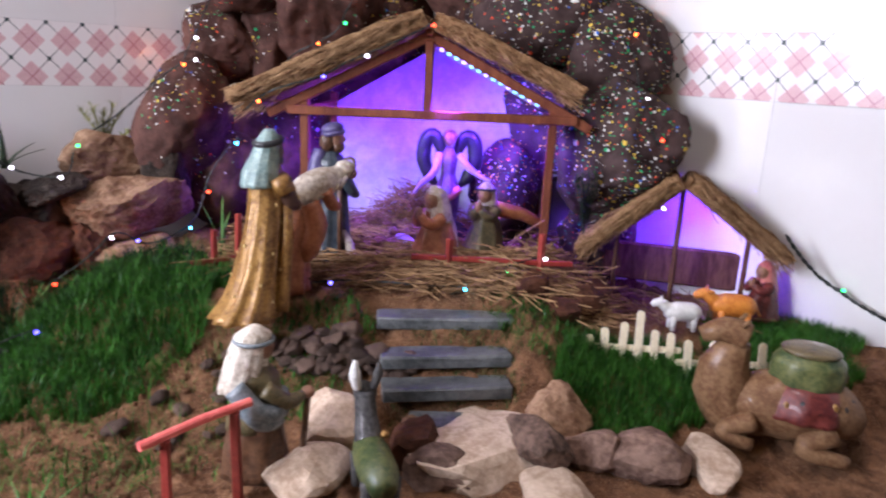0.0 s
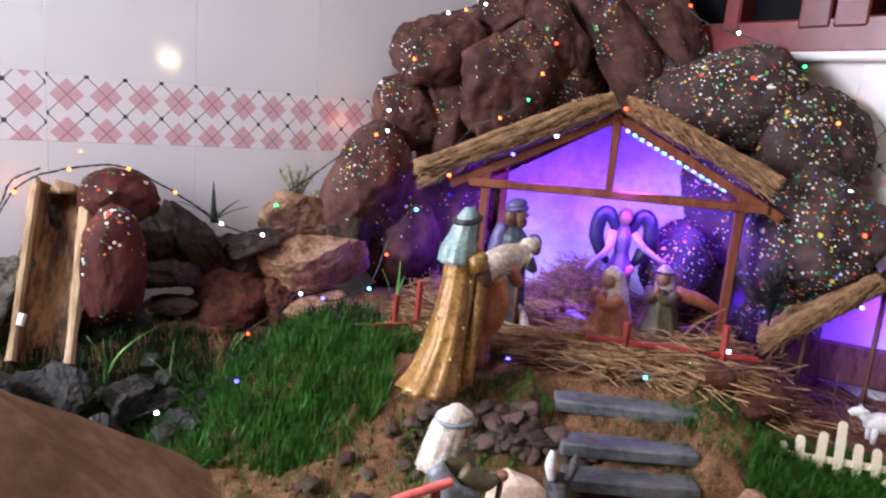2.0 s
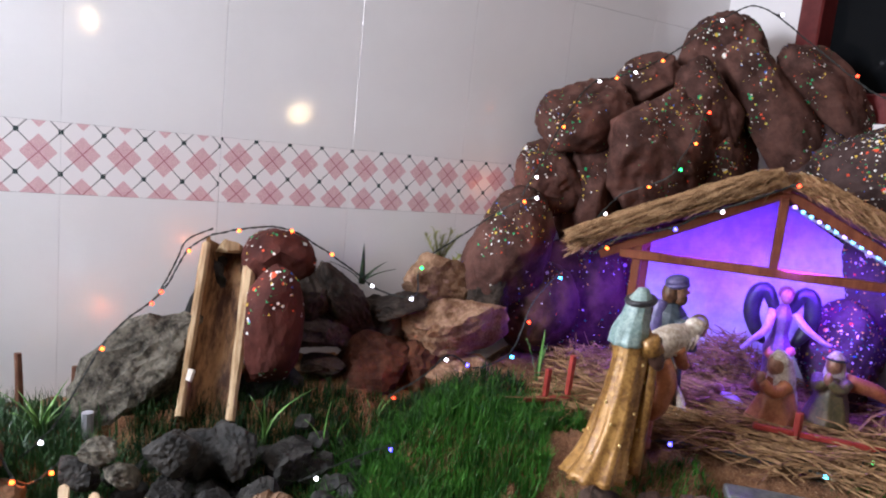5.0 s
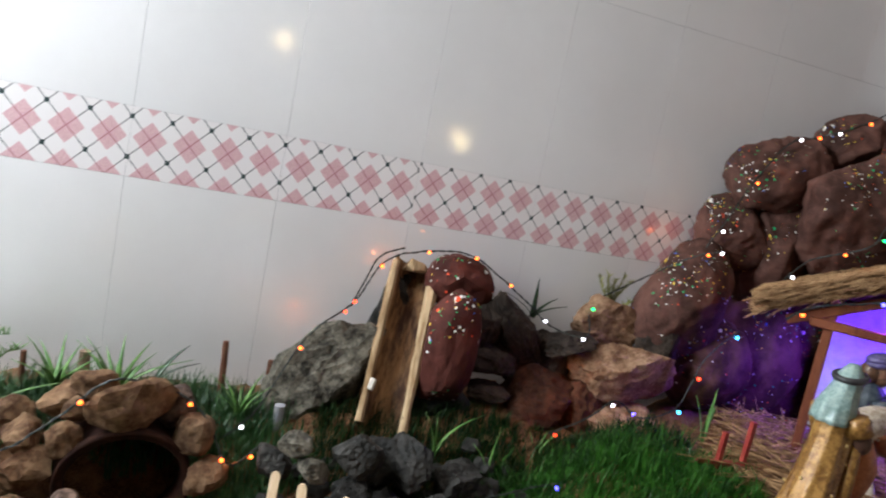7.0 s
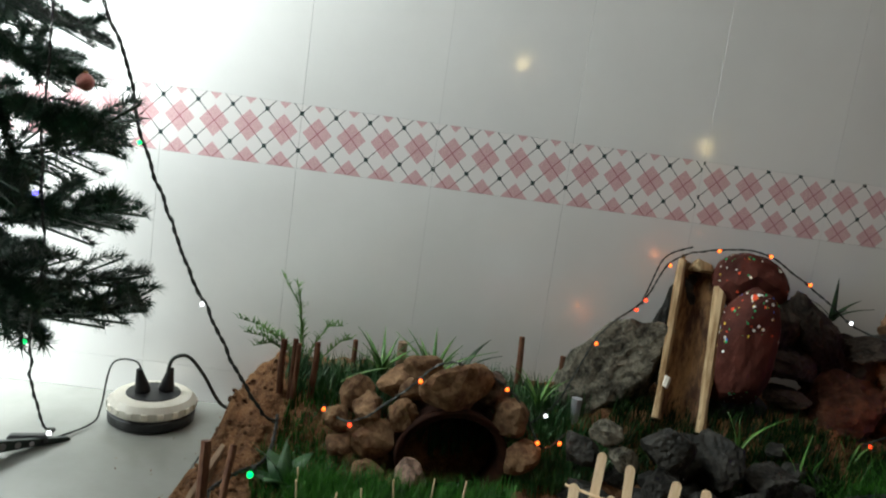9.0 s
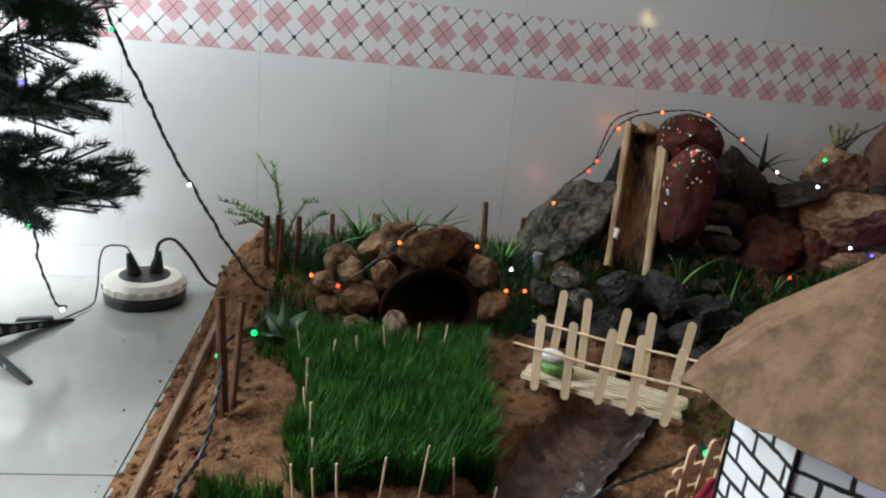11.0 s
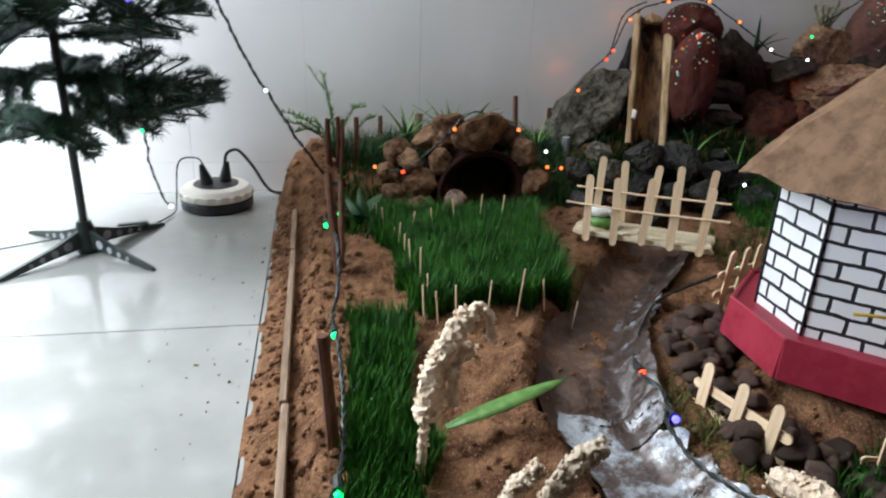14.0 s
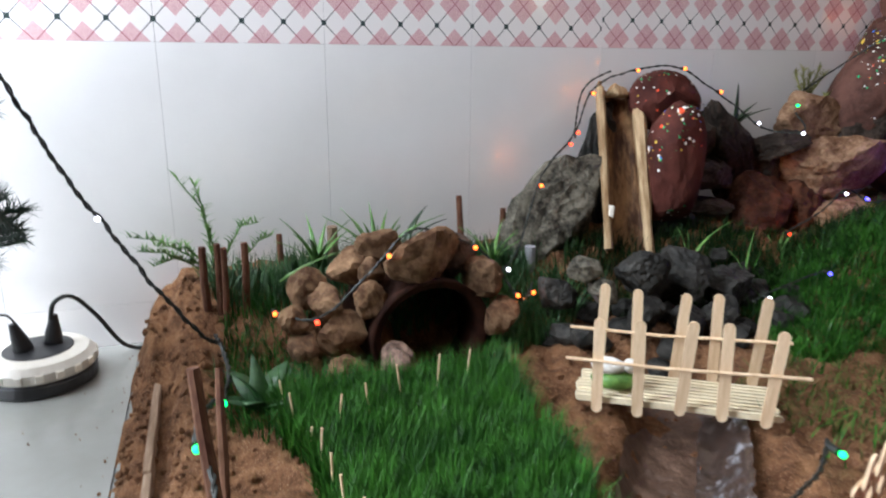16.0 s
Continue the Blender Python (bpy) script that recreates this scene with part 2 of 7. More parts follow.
M["water"] = stuff_mat("wet_blue_film", (0.30, 0.36, 0.38), (0.62, 0.67, 0.70), 30, 0.22, 0.003, 5, coat=0.6)
M["coral"] = stuff_mat("dried_flower", (0.56, 0.42, 0.29), (0.88, 0.74, 0.57), 160, 0.9, 0.002, 3)
M["frame_red"] = stuff_mat("maroon_window_paint", (0.10, 0.012, 0.012), (0.15, 0.022, 0.02), 15, 0.35, 0.0005, coat=0.2)
M["slate_step"] = stuff_mat("grey_slate", (0.056, 0.064, 0.064), (0.16, 0.168, 0.168), 30, 0.35, 0.001, 4)
M["plastic_white"] = stuff_mat("cream_plastic", (0.74, 0.68, 0.58), (0.80, 0.75, 0.66), 20, 0.4, 0)
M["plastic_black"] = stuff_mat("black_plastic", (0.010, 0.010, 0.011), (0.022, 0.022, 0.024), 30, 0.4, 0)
M["needle"] = stuff_mat("green_plastic_needles", (0.0028, 0.0196, 0.0098), (0.0084, 0.0455, 0.021), 60, 0.5, 0)
glass = Nodes("dark_window_glass", 0.05)
glass.color((0.006, 0.007, 0.008))
glass.b.inputs["Specular IOR Level"].default_value = 0.12
M["pane"] = glass.m

# ---- building helpers ----


def smooth(lo, hi, v):
    t = min(1.0, max(0.0, (v - lo) / (hi - lo)))
    return t * t * (3 - 2 * t)


def mesh_of(name, bm, material, shade=False):
    me = bpy.data.meshes.new(name)
    bm.to_mesh(me)
    bm.free()
    if shade:
        me.polygons.foreach_set("use_smooth", [True] * len(me.polygons))
    me.materials.append(material)
    return me


def part(name, bm, material, parent=None, label="", shade=False):
    """Links a bmesh as one mesh object, under a thing or a part if one is given."""
    ob = new(name, mesh_of(name, bm, material, shade))
    if parent:
        ob.parent = parent
    return tagged(ob, label)


def thing(name, m, label, category, group="", kind=""):
    ob = new(name)
    ob.empty_display_size = 0.02
    ob.matrix_basis = m
    return tagged(ob, label, category, group, kind)


def add_box(bm, size, m=Matrix(), bevel=0.0):
    g = bmesh.ops.create_cube(bm, size=1.0, matrix=m @ Matrix.Diagonal((*size, 1)))
    if bevel:
        edges = list({e for v in g["verts"] for e in v.link_edges})
        bmesh.ops.bevel(bm, geom=edges, offset=bevel, segments=1, affect="EDGES")
    return bm


def box(size, m=Matrix(), bevel=0.0):
    return add_box(bmesh.new(), size, m, bevel)


def add_tube(bm, points, radii, sides=8, caps=True):
    """A round bar along points, with a radius at each."""
    pts = [Vector(p) for p in points]
    rings, last = [], None
    for i, p in enumerate(pts):
        d = (pts[min(i + 1, len(pts) - 1)] - pts[max(i - 1, 0)]).normalized()
        if last is None:
            side = d.orthogonal().normalized()
        else:
            side = (last - d * last.dot(d)).normalized()
        last, up = side, d.cross(side)
        r = radii[i] if isinstance(radii, (list, tuple)) else radii
        rings.append([bm.verts.new(p + r * (math.cos(a) * side + math.sin(a) * up)) for a in (2 * math.pi * k / sides for k in range(sides))])
    for a, b in zip(rings, rings[1:]):
        for k in range(sides):
            bm.faces.new((a[k], a[(k + 1) % sides], b[(k + 1) % sides], b[k]))
    if caps:
        bm.faces.new(rings[0][::-1])
        bm.faces.new(rings[-1])
    return bm


def tube(points, radii, sides=8):
    return add_tube(bmesh.new(), points, radii, sides)


def spun(profile, sides=24, m=Matrix()):
    """A turned shape from (radius, height) pairs."""
    bm = bmesh.new()
    rings = [[bm.verts.new(m @ Vector((r * math.cos(a), r * math.sin(a), z))) for a in (2 * math.pi * k / sides for k in range(sides))] for r, z in profile]
    for a, b in zip(rings, rings[1:]):
        for k in range(sides):
            bm.faces.new((a[k], a[(k + 1) % sides], b[(k + 1) % sides], b[k]))
    bm.faces.new(rings[0][::-1])
    bm.faces.new(rings[-1])
    return bm


def stone(size, seed, rough=0.28, facets=7, detail=3, fine=0.05):
    """A boulder: a ball cut by random planes, then roughened by noise."""
    rnd = random.Random(seed)
    bm = bmesh.new()
    bmesh.ops.create_icosphere(bm, subdivisions=detail, radius=1.0)
    cuts = []
    for _ in range(facets):
        n = Vector((rnd.gauss(0, 1), rnd.gauss(0, 1), rnd.gauss(0, 1))).normalized()
        cuts.append((n, rnd.uniform(0.55, 0.86)))
    off = Vector((rnd.uniform(-50, 50), rnd.uniform(-50, 50), rnd.uniform(-50, 50)))
    for v in bm.verts:
        d = v.co.normalized()
        r = 1.0 + rough * noise.noise(d * 1.3 + off)
        for n, h in cuts:
            c = d.dot(n)
            if c > 0.05:
                r = min(r, h / c + 0.015)
        r *= 1.0 + fine * noise.noise(d * 5.0 + off) + fine * 0.5 * noise.noise(d * 11.0 + off)
        v.co = Vector((d.x * r * size[0] / 2, d.y * r * size[1] / 2, d.z * r * size[2] / 2))
    return bm


def crumpled(size, seed):
    """A boulder of brown paper: blunt, with sharp creases and folds."""
    rnd = random.Random(seed)
    bm = bmesh.new()
    bmesh.ops.create_icosphere(bm, subdivisions=5, radius=1.0)
    off = Vector((rnd.uniform(-50, 50), rnd.uniform(-50, 50), rnd.uniform(-50, 50)))
    cuts = [(Vector((rnd.gauss(0, 1), rnd.gauss(0, 1), rnd.gauss(0, 1))).normalized(), rnd.uniform(0.74, 0.95)) for _ in range(9)]
    for v in bm.verts:
        d = v.co.normalized()
        r = 1.1 + 0.14 * noise.noise(d * 1.1 + off)
        for n, h in cuts:
            c = d.dot(n)
            if c > 0.05:
                r = min(r, h / c + 0.02)
        q = d + 0.35 * Vector((noise.noise(d * 1.7 + off), noise.noise(d * 1.7 - off), noise.noise(d * 1.4 + off)))
        for f, a in ((1.6, 0.05), (3.4, 0.035), (7.5, 0.022), (15.0, 0.012)):
            r -= a * max(0.0, 1.0 - abs(noise.noise(q * f + off)) * 5.0)
        v.co = d * r
    for k in range(3):
        lo, hi = min(v.co[k] for v in bm.verts), max(v.co[k] for v in bm.verts)
        for v in bm.verts:
            v.co[k] = ((v.co[k] - lo) / (hi - lo) - 0.5) * size[k] * 1.12
    return bm


def rock_thing(name, at, size, seed, material, label, group, turn=(0, 0, 0), paper=False, category="rock", **shape):
    bm = crumpled(size, seed) if paper else stone(size, seed, **shape)
    ob = part(name, bm, material, None, label, shade=paper)
    ob.matrix_basis = pose(*at, *turn)
    return tagged(ob, label, category, group)


def add_blade(bm, at, height, width, lean, turn, bend=0.5, steps=3, fold=0.0):
    """A tapering leaf that bows over as it rises."""
    side = Vector((math.cos(turn), math.sin(turn), 0))
    ahead = Vector((-math.sin(turn), math.cos(turn), 0))
    base = Vector(at)
    last = None
    for i in range(steps + 1):
        s = i / steps
        c = base + Vector((0, 0, height * s * (1 - 0.25 * bend * s))) + ahead * (lean * s + bend * height * s * s)
        w = width * (1 - s ** 1.6) * 0.5 if width < 0.6 * height else width * 0.5 * math.sin(math.pi * (0.06 + 0.94 * s)) ** 0.7
        if i == steps:
            tip = bm.verts.new(c)
            bm.faces.new((last[0], last[1], tip))
        else:
            row = (bm.verts.new(c - side * w), bm.verts.new(c + side * w))
            if last:
                bm.faces.new((last[0], last[1], row[1], row[0]))
            last = row
    return bm


# ---- ground ----
RIVER = [(0.26, -0.36), (0.17, -0.48), (0.10, -0.56), (0.02, -0.68), (-0.01, -0.78), (0.0, -0.88), (0.04, -0.98), (0.08, -1.12)]


def river_far(x, y):
    """Distance from the middle of the little stream."""
    best = 9.0
    for (ax, ay), (bx, by) in zip(RIVER, RIVER[1:]):
        dx, dy = bx - ax, by - ay
        t = min(1.0, max(0.0, ((x - ax) * dx + (y - ay) * dy) / (dx * dx + dy * dy)))
        best = min(best, math.hypot(x - ax - t * dx, y - ay - t * dy))
    return best


def ground(x, y, rough=True):
    """Height of the heaped soil."""
    d = (x - 0.95) * -0.76 + (y + 0.45) * -0.65
    e = (x - 0.95) * 0.65 - (y + 0.45) * 0.76
    h = 0.042
    reach = 0.30 + 0.35 * max(0.0, -e - 0.1)
    h += 0.105 * (1 - smooth(0.13, reach + 0.02, d)) * smooth(0.18, 0.62, x) * (1 - 0.75 * smooth(-0.34, -0.47, e))
    h -= 0.016 * smooth(0.115, 0.135, d) * (1 - smooth(0.30, 0.36, d)) * (1 - smooth(0.085, 0.11, abs(e - 0.07)))
    h += 0.034 * math.exp(-(((x - 0.245) / 0.12) ** 2 + ((y + 0.770) / 0.115) ** 2))
    h -= 0.055 * smooth(0.16, 0.32, e) * (1 - smooth(0.12, 0.34, d))
    h += 0.055 * smooth(-0.24, -0.11, y) * (1 - smooth(0.5, 0.8, x)) + 0.02 * smooth(0.15, 0.25, x) * smooth(-0.36, -0.2, y) * (1 - smooth(0.5, 0.7, x))
    h += 0.022 * math.exp(-(((x + 0.02) / 0.12) ** 2 + ((y + 0.72) / 0.05) ** 2)) + 0.018 * math.exp(-(((x + 0.09) / 0.06) ** 2 + ((y + 0.88) / 0.08) ** 2))
    h -= 0.035 * math.exp(-(((x - 0.02) / 0.05) ** 2 + ((y + 0.215) / 0.075) ** 2))
    h -= 0.034 * (1 - smooth(0.025, 0.06, river_far(x, y)))
    h -= 0.028 * (1 - smooth(-0.262, -0.235, x))
    if rough:
        h += 0.006 * noise.noise((x * 14, y * 14, 0)) + 0.009 * noise.noise((x * 38, y * 38, 3)) + 0.006 * noise.noise((x * 90, y * 90, 7))
    edge = -0.303 + 0.008 * noise.noise((y * 25, 1.7, 0))
    return max(-0.004, h * smooth(edge, edge + 0.03, x) + (-0.004 if x < edge else 0.0))


def on_ground(x, y, lift=0.0):
    return (x, y, ground(x, y) + lift)


def sheet(x0, x1, y0, y1, step, fn):
    nx, ny = int((x1 - x0) / step), int((y1 - y0) / step)
    verts = [(x0 + (x1 - x0) * i / nx, y0 + (y1 - y0) * j / ny, fn(x0 + (x1 - x0) * i / nx, y0 + (y1 - y0) * j / ny)) for j in range(ny + 1) for i in range(nx + 1)]
    faces = [(a, a + 1, a + nx + 2, a + nx + 1) for j in range(ny) for a in range(j * (nx + 1), j * (nx + 1) + nx)]
    return verts, faces


verts, faces = sheet(-0.33, 1.35, -1.32, 0.0, 0.0065, ground)
me = bpy.data.meshes.new("ground")
me.from_pydata(verts, [], faces)
me.polygons.foreach_set("use_smooth", [True] * len(me.polygons))
me.materials.append(M["soil"])
tagged(new("ground", me), "heaped reddish sandy soil, loose and lumpy", "soil", kind="structure")

# ---- room shell ----
ROOM_W, ROOM_E, ROOM_S, ROOM_N, ROOM_H = -3.0, 1.35, -3.6, 0.0, 2.7


def shell(name, size, at, material, label, category):
    return tagged(part(name, box(size, pose(*at)), material), label, category, kind="structure")


floor = shell("floor", (4.6, 3.9, 0.1), (-0.8, -1.8, -0.0525), M["shell_grey"], "glossy pale tiled floor with thin dark joints", "floor")
# ceiling, south and west walls are unseen, added dark to limit bounced light
shell("ceiling", (4.6, 3.9, 0.1), (-0.8, -1.8, 2.75), M["shell_grey"], "unseen ceiling, dark grey to limit bounced light", "ceiling")
wall_north = shell("wall_north", (4.6, 0.12, 2.7), (-0.8, 0.064, 1.35), M["grout"], "glossy white tiled wall with a pink border", "wall")
shell("wall_south", (4.6, 0.12, 2.7), (-0.8, -3.66, 1.35), M["shell_grey"], "unseen wall, dark grey to limit bounced light", "wall")
# unseen west wall, its doorway assumed to match the daylight from the left
bm = bmesh.new()
for y0, y1, z0, z1 in ((-3.6, 0.0, 2.1, 2.7), (-3.6, -1.6, 0.0, 2.1), (-0.1, 0.0, 0.0, 2.1)):
    add_box(bm, (0.12, y1 - y0, z1 - z0), pose(-1.07, (y0 + y1) / 2, (z0 + z1) / 2))
tagged(part("wall_west", bm, M["shell_grey"]), "unseen dark grey wall with an assumed doorway for the daylight", "wall", kind="structure")
WY0, WY1, WZ0, WZ1 = -1.25, -0.172, 0.587, 1.6
bm = bmesh.new()
for y0, y1, z0, z1 in ((-3.6, 0.0, 0.0, WZ0), (-3.6, 0.0, WZ1, 2.7), (-3.6, WY0, WZ0, WZ1), (WY1, 0.0, WZ0, WZ1)):
    add_box(bm, (0.12, y1 - y0, z1 - z0), pose(1.414, (y0 + y1) / 2, (z0 + z1) / 2))
wall_east = tagged(part("wall_east", bm, M["grout"]), "glossy white tiled wall with a pink border", "wall", kind="structure")

# window in the east wall
window = thing("window_1", pose(1.35, 0, 0), "maroon painted wooden window with dark panes", "window", kind="structure")
ym = (WY0 + WY1) / 2
for name, size, at in (
    ("window_sill", (0.06, WY1 - WY0, 0.014), (0.0, ym, WZ0 + 0.004)),
    ("window_rail", (0.05, WY1 - WY0, 0.052), (0.012, ym, WZ0 + 0.037)),
    ("window_rail", (0.05, WY1 - WY0, 0.05), (0.012, ym, WZ1 - 0.025)),
    ("window_stile", (0.052, 0.045, 0.93), (0.012, WY1 - 0.0225, 1.1)),
    ("window_stile", (0.054, 0.030, 0.93), (0.012, -0.378, 1.1)),
    ("window_stile", (0.056, 0.050, 0.93), (0.012, -0.52, 1.1)),
    ("window_stile", (0.056, 0.050, 0.93), (0.012, -0.575, 1.1)),
    ("window_stile", (0.054, 0.030, 0.93), (0.012, -0.80, 1.1)),
    ("window_stile", (0.052, 0.045, 0.93), (0.012, WY0 + 0.0225, 1.1)),
):
    part(name, box(size, pose(*at), 0.003), M["tile"] if name == "window_sill" else M["frame_red"], window)
part("window_pane", box((0.006, WY1 - WY0 - 0.01, 0.95), pose(0.03, ym, 1.1)), M["pane"], window, "dark glass")

# wall tiles: one mesh for each size, many objects on it


def tile_mesh(name, w, h, axis, material):
    size = (w - 0.0004, 0.007, h - 0.0004) if axis == "x" else (0.007, w - 0.0004, h - 0.0004)
    return mesh_of(name, box(size, Matrix(), 0.0002), material)


def tile_rows(parent, axis, lo, hi, start, rows, fixed, skip=None):
    for z0, z1, material, name in rows:
        me = tile_mesh(name, 0.2, z1 - z0, axis, material)
        k = 0
        while start + 0.2 * k < hi:
            c = start + 0.2 * k + 0.1
            k += 1
            if c + 0.1 < lo or (skip and skip(c, (z0 + z1) / 2)):
                continue
            ob = new(name, me)
            ob.parent = parent
            ob.matrix_basis = pose(c, fixed, (z0 + z1) / 2) if axis == "x" else pose(fixed, c, (z0 + z1) / 2)


ROWS_N = [(0.0, 0.055, M["tile"], "skirting_tile"), (0.055, 0.377, M["tile"], "wall_tile"), (0.377, 0.470, M["band"], "border_tile")] + [(0.470 + 0.3 * i, 0.770 + 0.3 * i, M["tile"], "wall_tile") for i in range(3)]
ROWS_E = [(0.0, 0.085, M["tile"], "skirting_tile"), (0.085, 0.406, M["tile"], "wall_tile"), (0.406, 0.500, M["band_r"], "border_tile"), (0.5, 0.587, M["tile"], "wall_tile")]
tile_rows(wall_north, "x", -2.0, 1.35, -2.05, ROWS_N, 0.0005)
tile_rows(wall_east, "y", -2.0, 0.0, -2.0, ROWS_E, 1.3505)
tile_rows(wall_east, "y", -0.17, 0.0, -0.172, [(0.587, 0.9, M["tile"], "wall_tile"), (0.9, 1.2, M["tile"], "wall_tile")], 1.3515)

# floor tiles, sixty centimetres square
floor_me = mesh_of("floor_tile", box((0.5985, 0.5985, 0.006), Matrix(), 0.0004), M["floor_tile"])
for i in range(-4, 3):
    for j in range(-5, 1):
        ob = new("floor_tile", floor_me)
        ob.parent = floor
        ob.matrix_basis = pose(-0.003 + 0.6 * i, -0.222 + 0.6 * j, -0.003)

# ---- main stable ----
# local frame: x along the front, y into the stable, z up
STABLE = pose(1.03, -0.42, 0.15, 0, 0, -49.6)


def stable_at(x, y, z=0.0):
    return STABLE @ Vector((x, y, z))


stable = thing("stable", STABLE, "red-brown timber stable with a shaggy coir roof, lit violet inside", "stable")


def beam(name, a, b, w, parent, material=None, label=""):
    a, b = Vector(a), Vector(b)
    d = b - a
    m = Matrix.Translation((a + b) / 2) @ d.to_track_quat("Z", "Y").to_matrix().to_4x4()
    return part(name, box((w, w, d.length), m, w * 0.12), material or M["red_wood"], parent, label)


BW, BD, BZ, PZ = 0.185, 0.20, 0.210, 0.318
for sx in (-1, 1):
    for y in (0.0, BD):
        beam("post", (sx * BW, y, -0.02), (sx * BW, y, BZ + 0.02), 0.013, stable)
    beam("side_beam", (sx * BW, 0.0, BZ), (sx * BW, BD, BZ), 0.011, stable)
for y in (0.0,):
    beam("tie_beam", (-BW - 0.025, y - 0.008, BZ), (BW + 0.035, y - 0.008, BZ + 0.004), 0.013, stable)
    beam("king_post", (0, y - 0.008, BZ), (0, y - 0.008, PZ), 0.012, stable)
    for sx in (-1, 1):
        beam("rafter", (sx * (BW + 0.055), y - 0.002, BZ - 0.008), (0, y - 0.002, PZ + 0.006), 0.014, stable)
beam("ridge", (0, -0.02, PZ + 0.012), (0, BD, PZ + 0.012), 0.012, stable)


M["fibre"] = stuff_mat("coir_fibre", (0.18, 0.088, 0.038), (0.54, 0.33, 0.165), 70, 0.85, 0, 5)


def thatch_slope(parent, x0, z0, x1, z1, y0, y1, thick, seed, count):
    """One slope of roof: a ragged pad with loose fibres lying down it."""
    rnd = random.Random(seed)
    bm = bmesh.new()
    nx, ny = 22, 26
    run = Vector((x1 - x0, 0, z1 - z0))
    up = Vector((-run.z, 0, run.x)).normalized()
    if up.z < 0:
        up = -up
    top, low = [], []
    for i in range(nx + 1):
        s = i / nx
        for j in range(ny + 1):
            y = y0 + (y1 - y0) * j / ny
            wob = 0.35 * noise.noise((s * 7 + seed, y * 60, 0)) + 0.4 * noise.noise((s * 3, y * 160, seed))
            rag = 0.05 * noise.noise((y * 70, seed, 1)) if i == nx else 0.0
            c = Vector((x0, y + 0.004 * noise.noise((s * 9, seed, 4)), z0)) + run * (s + rag)
            top.append(bm.verts.new(c + up * thick * (1 + wob)))
            low.append(bm.verts.new(c))
    w = ny + 1
    for i in range(nx):
        for j in range(ny):
            a = i * w + j
            bm.faces.new((top[a], top[a + 1], top[a + w + 1], top[a + w]))
            bm.faces.new((low[a], low[a + w], low[a + w + 1], low[a + 1]))
        for j in (0, ny):
            a = i * w + j
            bm.faces.new((top[a], top[a + w], low[a + w], low[a]))
    for j in range(ny):
        for i in (0, nx):
            a = i * w + j
            bm.faces.new((top[a], top[a + 1], low[a + 1], low[a]))
    pad = part("roof_slope", bm, M["thatch"], parent, "frayed brown coir thatch", shade=True)
    fb = bmesh.new()
    for _ in range(count):
        s, y = rnd.random(), (rnd.uniform(y0 - 0.006, y1) if rnd.random() < 0.6 else rnd.uniform(y0 - 0.008, y0 + 0.02))
        ln = rnd.uniform(0.06, 0.30) if rnd.random() < 0.8 else rnd.uniform(0.3, 0.5)
        s = min(s, 1.07 - ln)
        a = Vector((x0, y, z0)) + run * s + up * thick * rnd.uniform(0.85, 1.35)
        b = Vector((x0, y + rnd.gauss(0, 0.012), z0)) + run * (s + ln) + up * thick * rnd.uniform(0.5, 1.6)
        mid = (a + b) / 2 + up * rnd.uniform(-0.001, 0.006) + Vector((0, rnd.gauss(0, 0.005), 0))
        add_tube(fb, (a, mid, b), rnd.uniform(0.0003, 0.0008), 3, False)
    for _ in range(count // 7):
        s, y = rnd.uniform(0.0, 0.95), y0 + rnd.uniform(-0.004, 0.012)
        a = Vector((x0, y, z0)) + run * s + up * thick * rnd.uniform(0.1, 1.1)
        b = a + run * rnd.uniform(0.03, 0.16) + Vector((0, -rnd.uniform(0.002, 0.022), rnd.gauss(0, 0.006)))
        add_tube(fb, (a, (a + b) / 2 + up * rnd.gauss(0.002, 0.003), b), rnd.uniform(0.0003, 0.0007), 3, False)
    for _ in range(count // 9):
        y = rnd.uniform(y0, y1)
        a = Vector((x0, y, z0)) + run * rnd.uniform(0.86, 0.99) + up * thick * rnd.uniform(0.1, 1.1)
        b = a + run * rnd.uniform(0.05, 0.17) + Vector((0, rnd.gauss(0, 0.008), rnd.uniform(-0.018, 0.006)))
        add_tube(fb, (a, (a + b) / 2, b), rnd.uniform(0.0003, 0.0008), 3, False)
    part("loose_fibre", fb, M["fibre"], pad)
    return pad


thatch_slope(stable, 0.0, PZ + 0.016, -BW - 0.075, BZ + 0.004, -0.035, BD + 0.02, 0.020, 3, 3400)
thatch_slope(stable, 0.0, PZ + 0.016, BW + 0.014, BZ + 0.035, -0.035, BD + 0.02, 0.017, 5, 3000)
# pale card that closes the back and reflects the violet light
bm = bmesh.new()
for x0, x1 in ((-BW, 0.0), (0.0, BW)):
    za, zb = (BZ, PZ) if x0 < 0 else (PZ, BZ)
    f = [bm.verts.new(p) for p in ((x0, BD - 0.004, -0.02), (x1, BD - 0.004, -0.02), (x1, BD - 0.004, zb), (x0, BD - 0.004, za))]
    b = [bm.verts.new(v.co + Vector((0, 0.003, 0))) for v in f]
    bm.faces.new(f)
    bm.faces.new(b[::-1])
    for i in range(4):
        bm.faces.new((f[i], b[i], b[(i + 1) % 4], f[(i + 1) % 4]))
M["card"] = stuff_mat("grey_white_card", (0.30, 0.30, 0.32), (0.42, 0.42, 0.44), 12, 0.7, 0.001)
part("back_panel", bm, M["card"], stable, "pale grey card back panel")
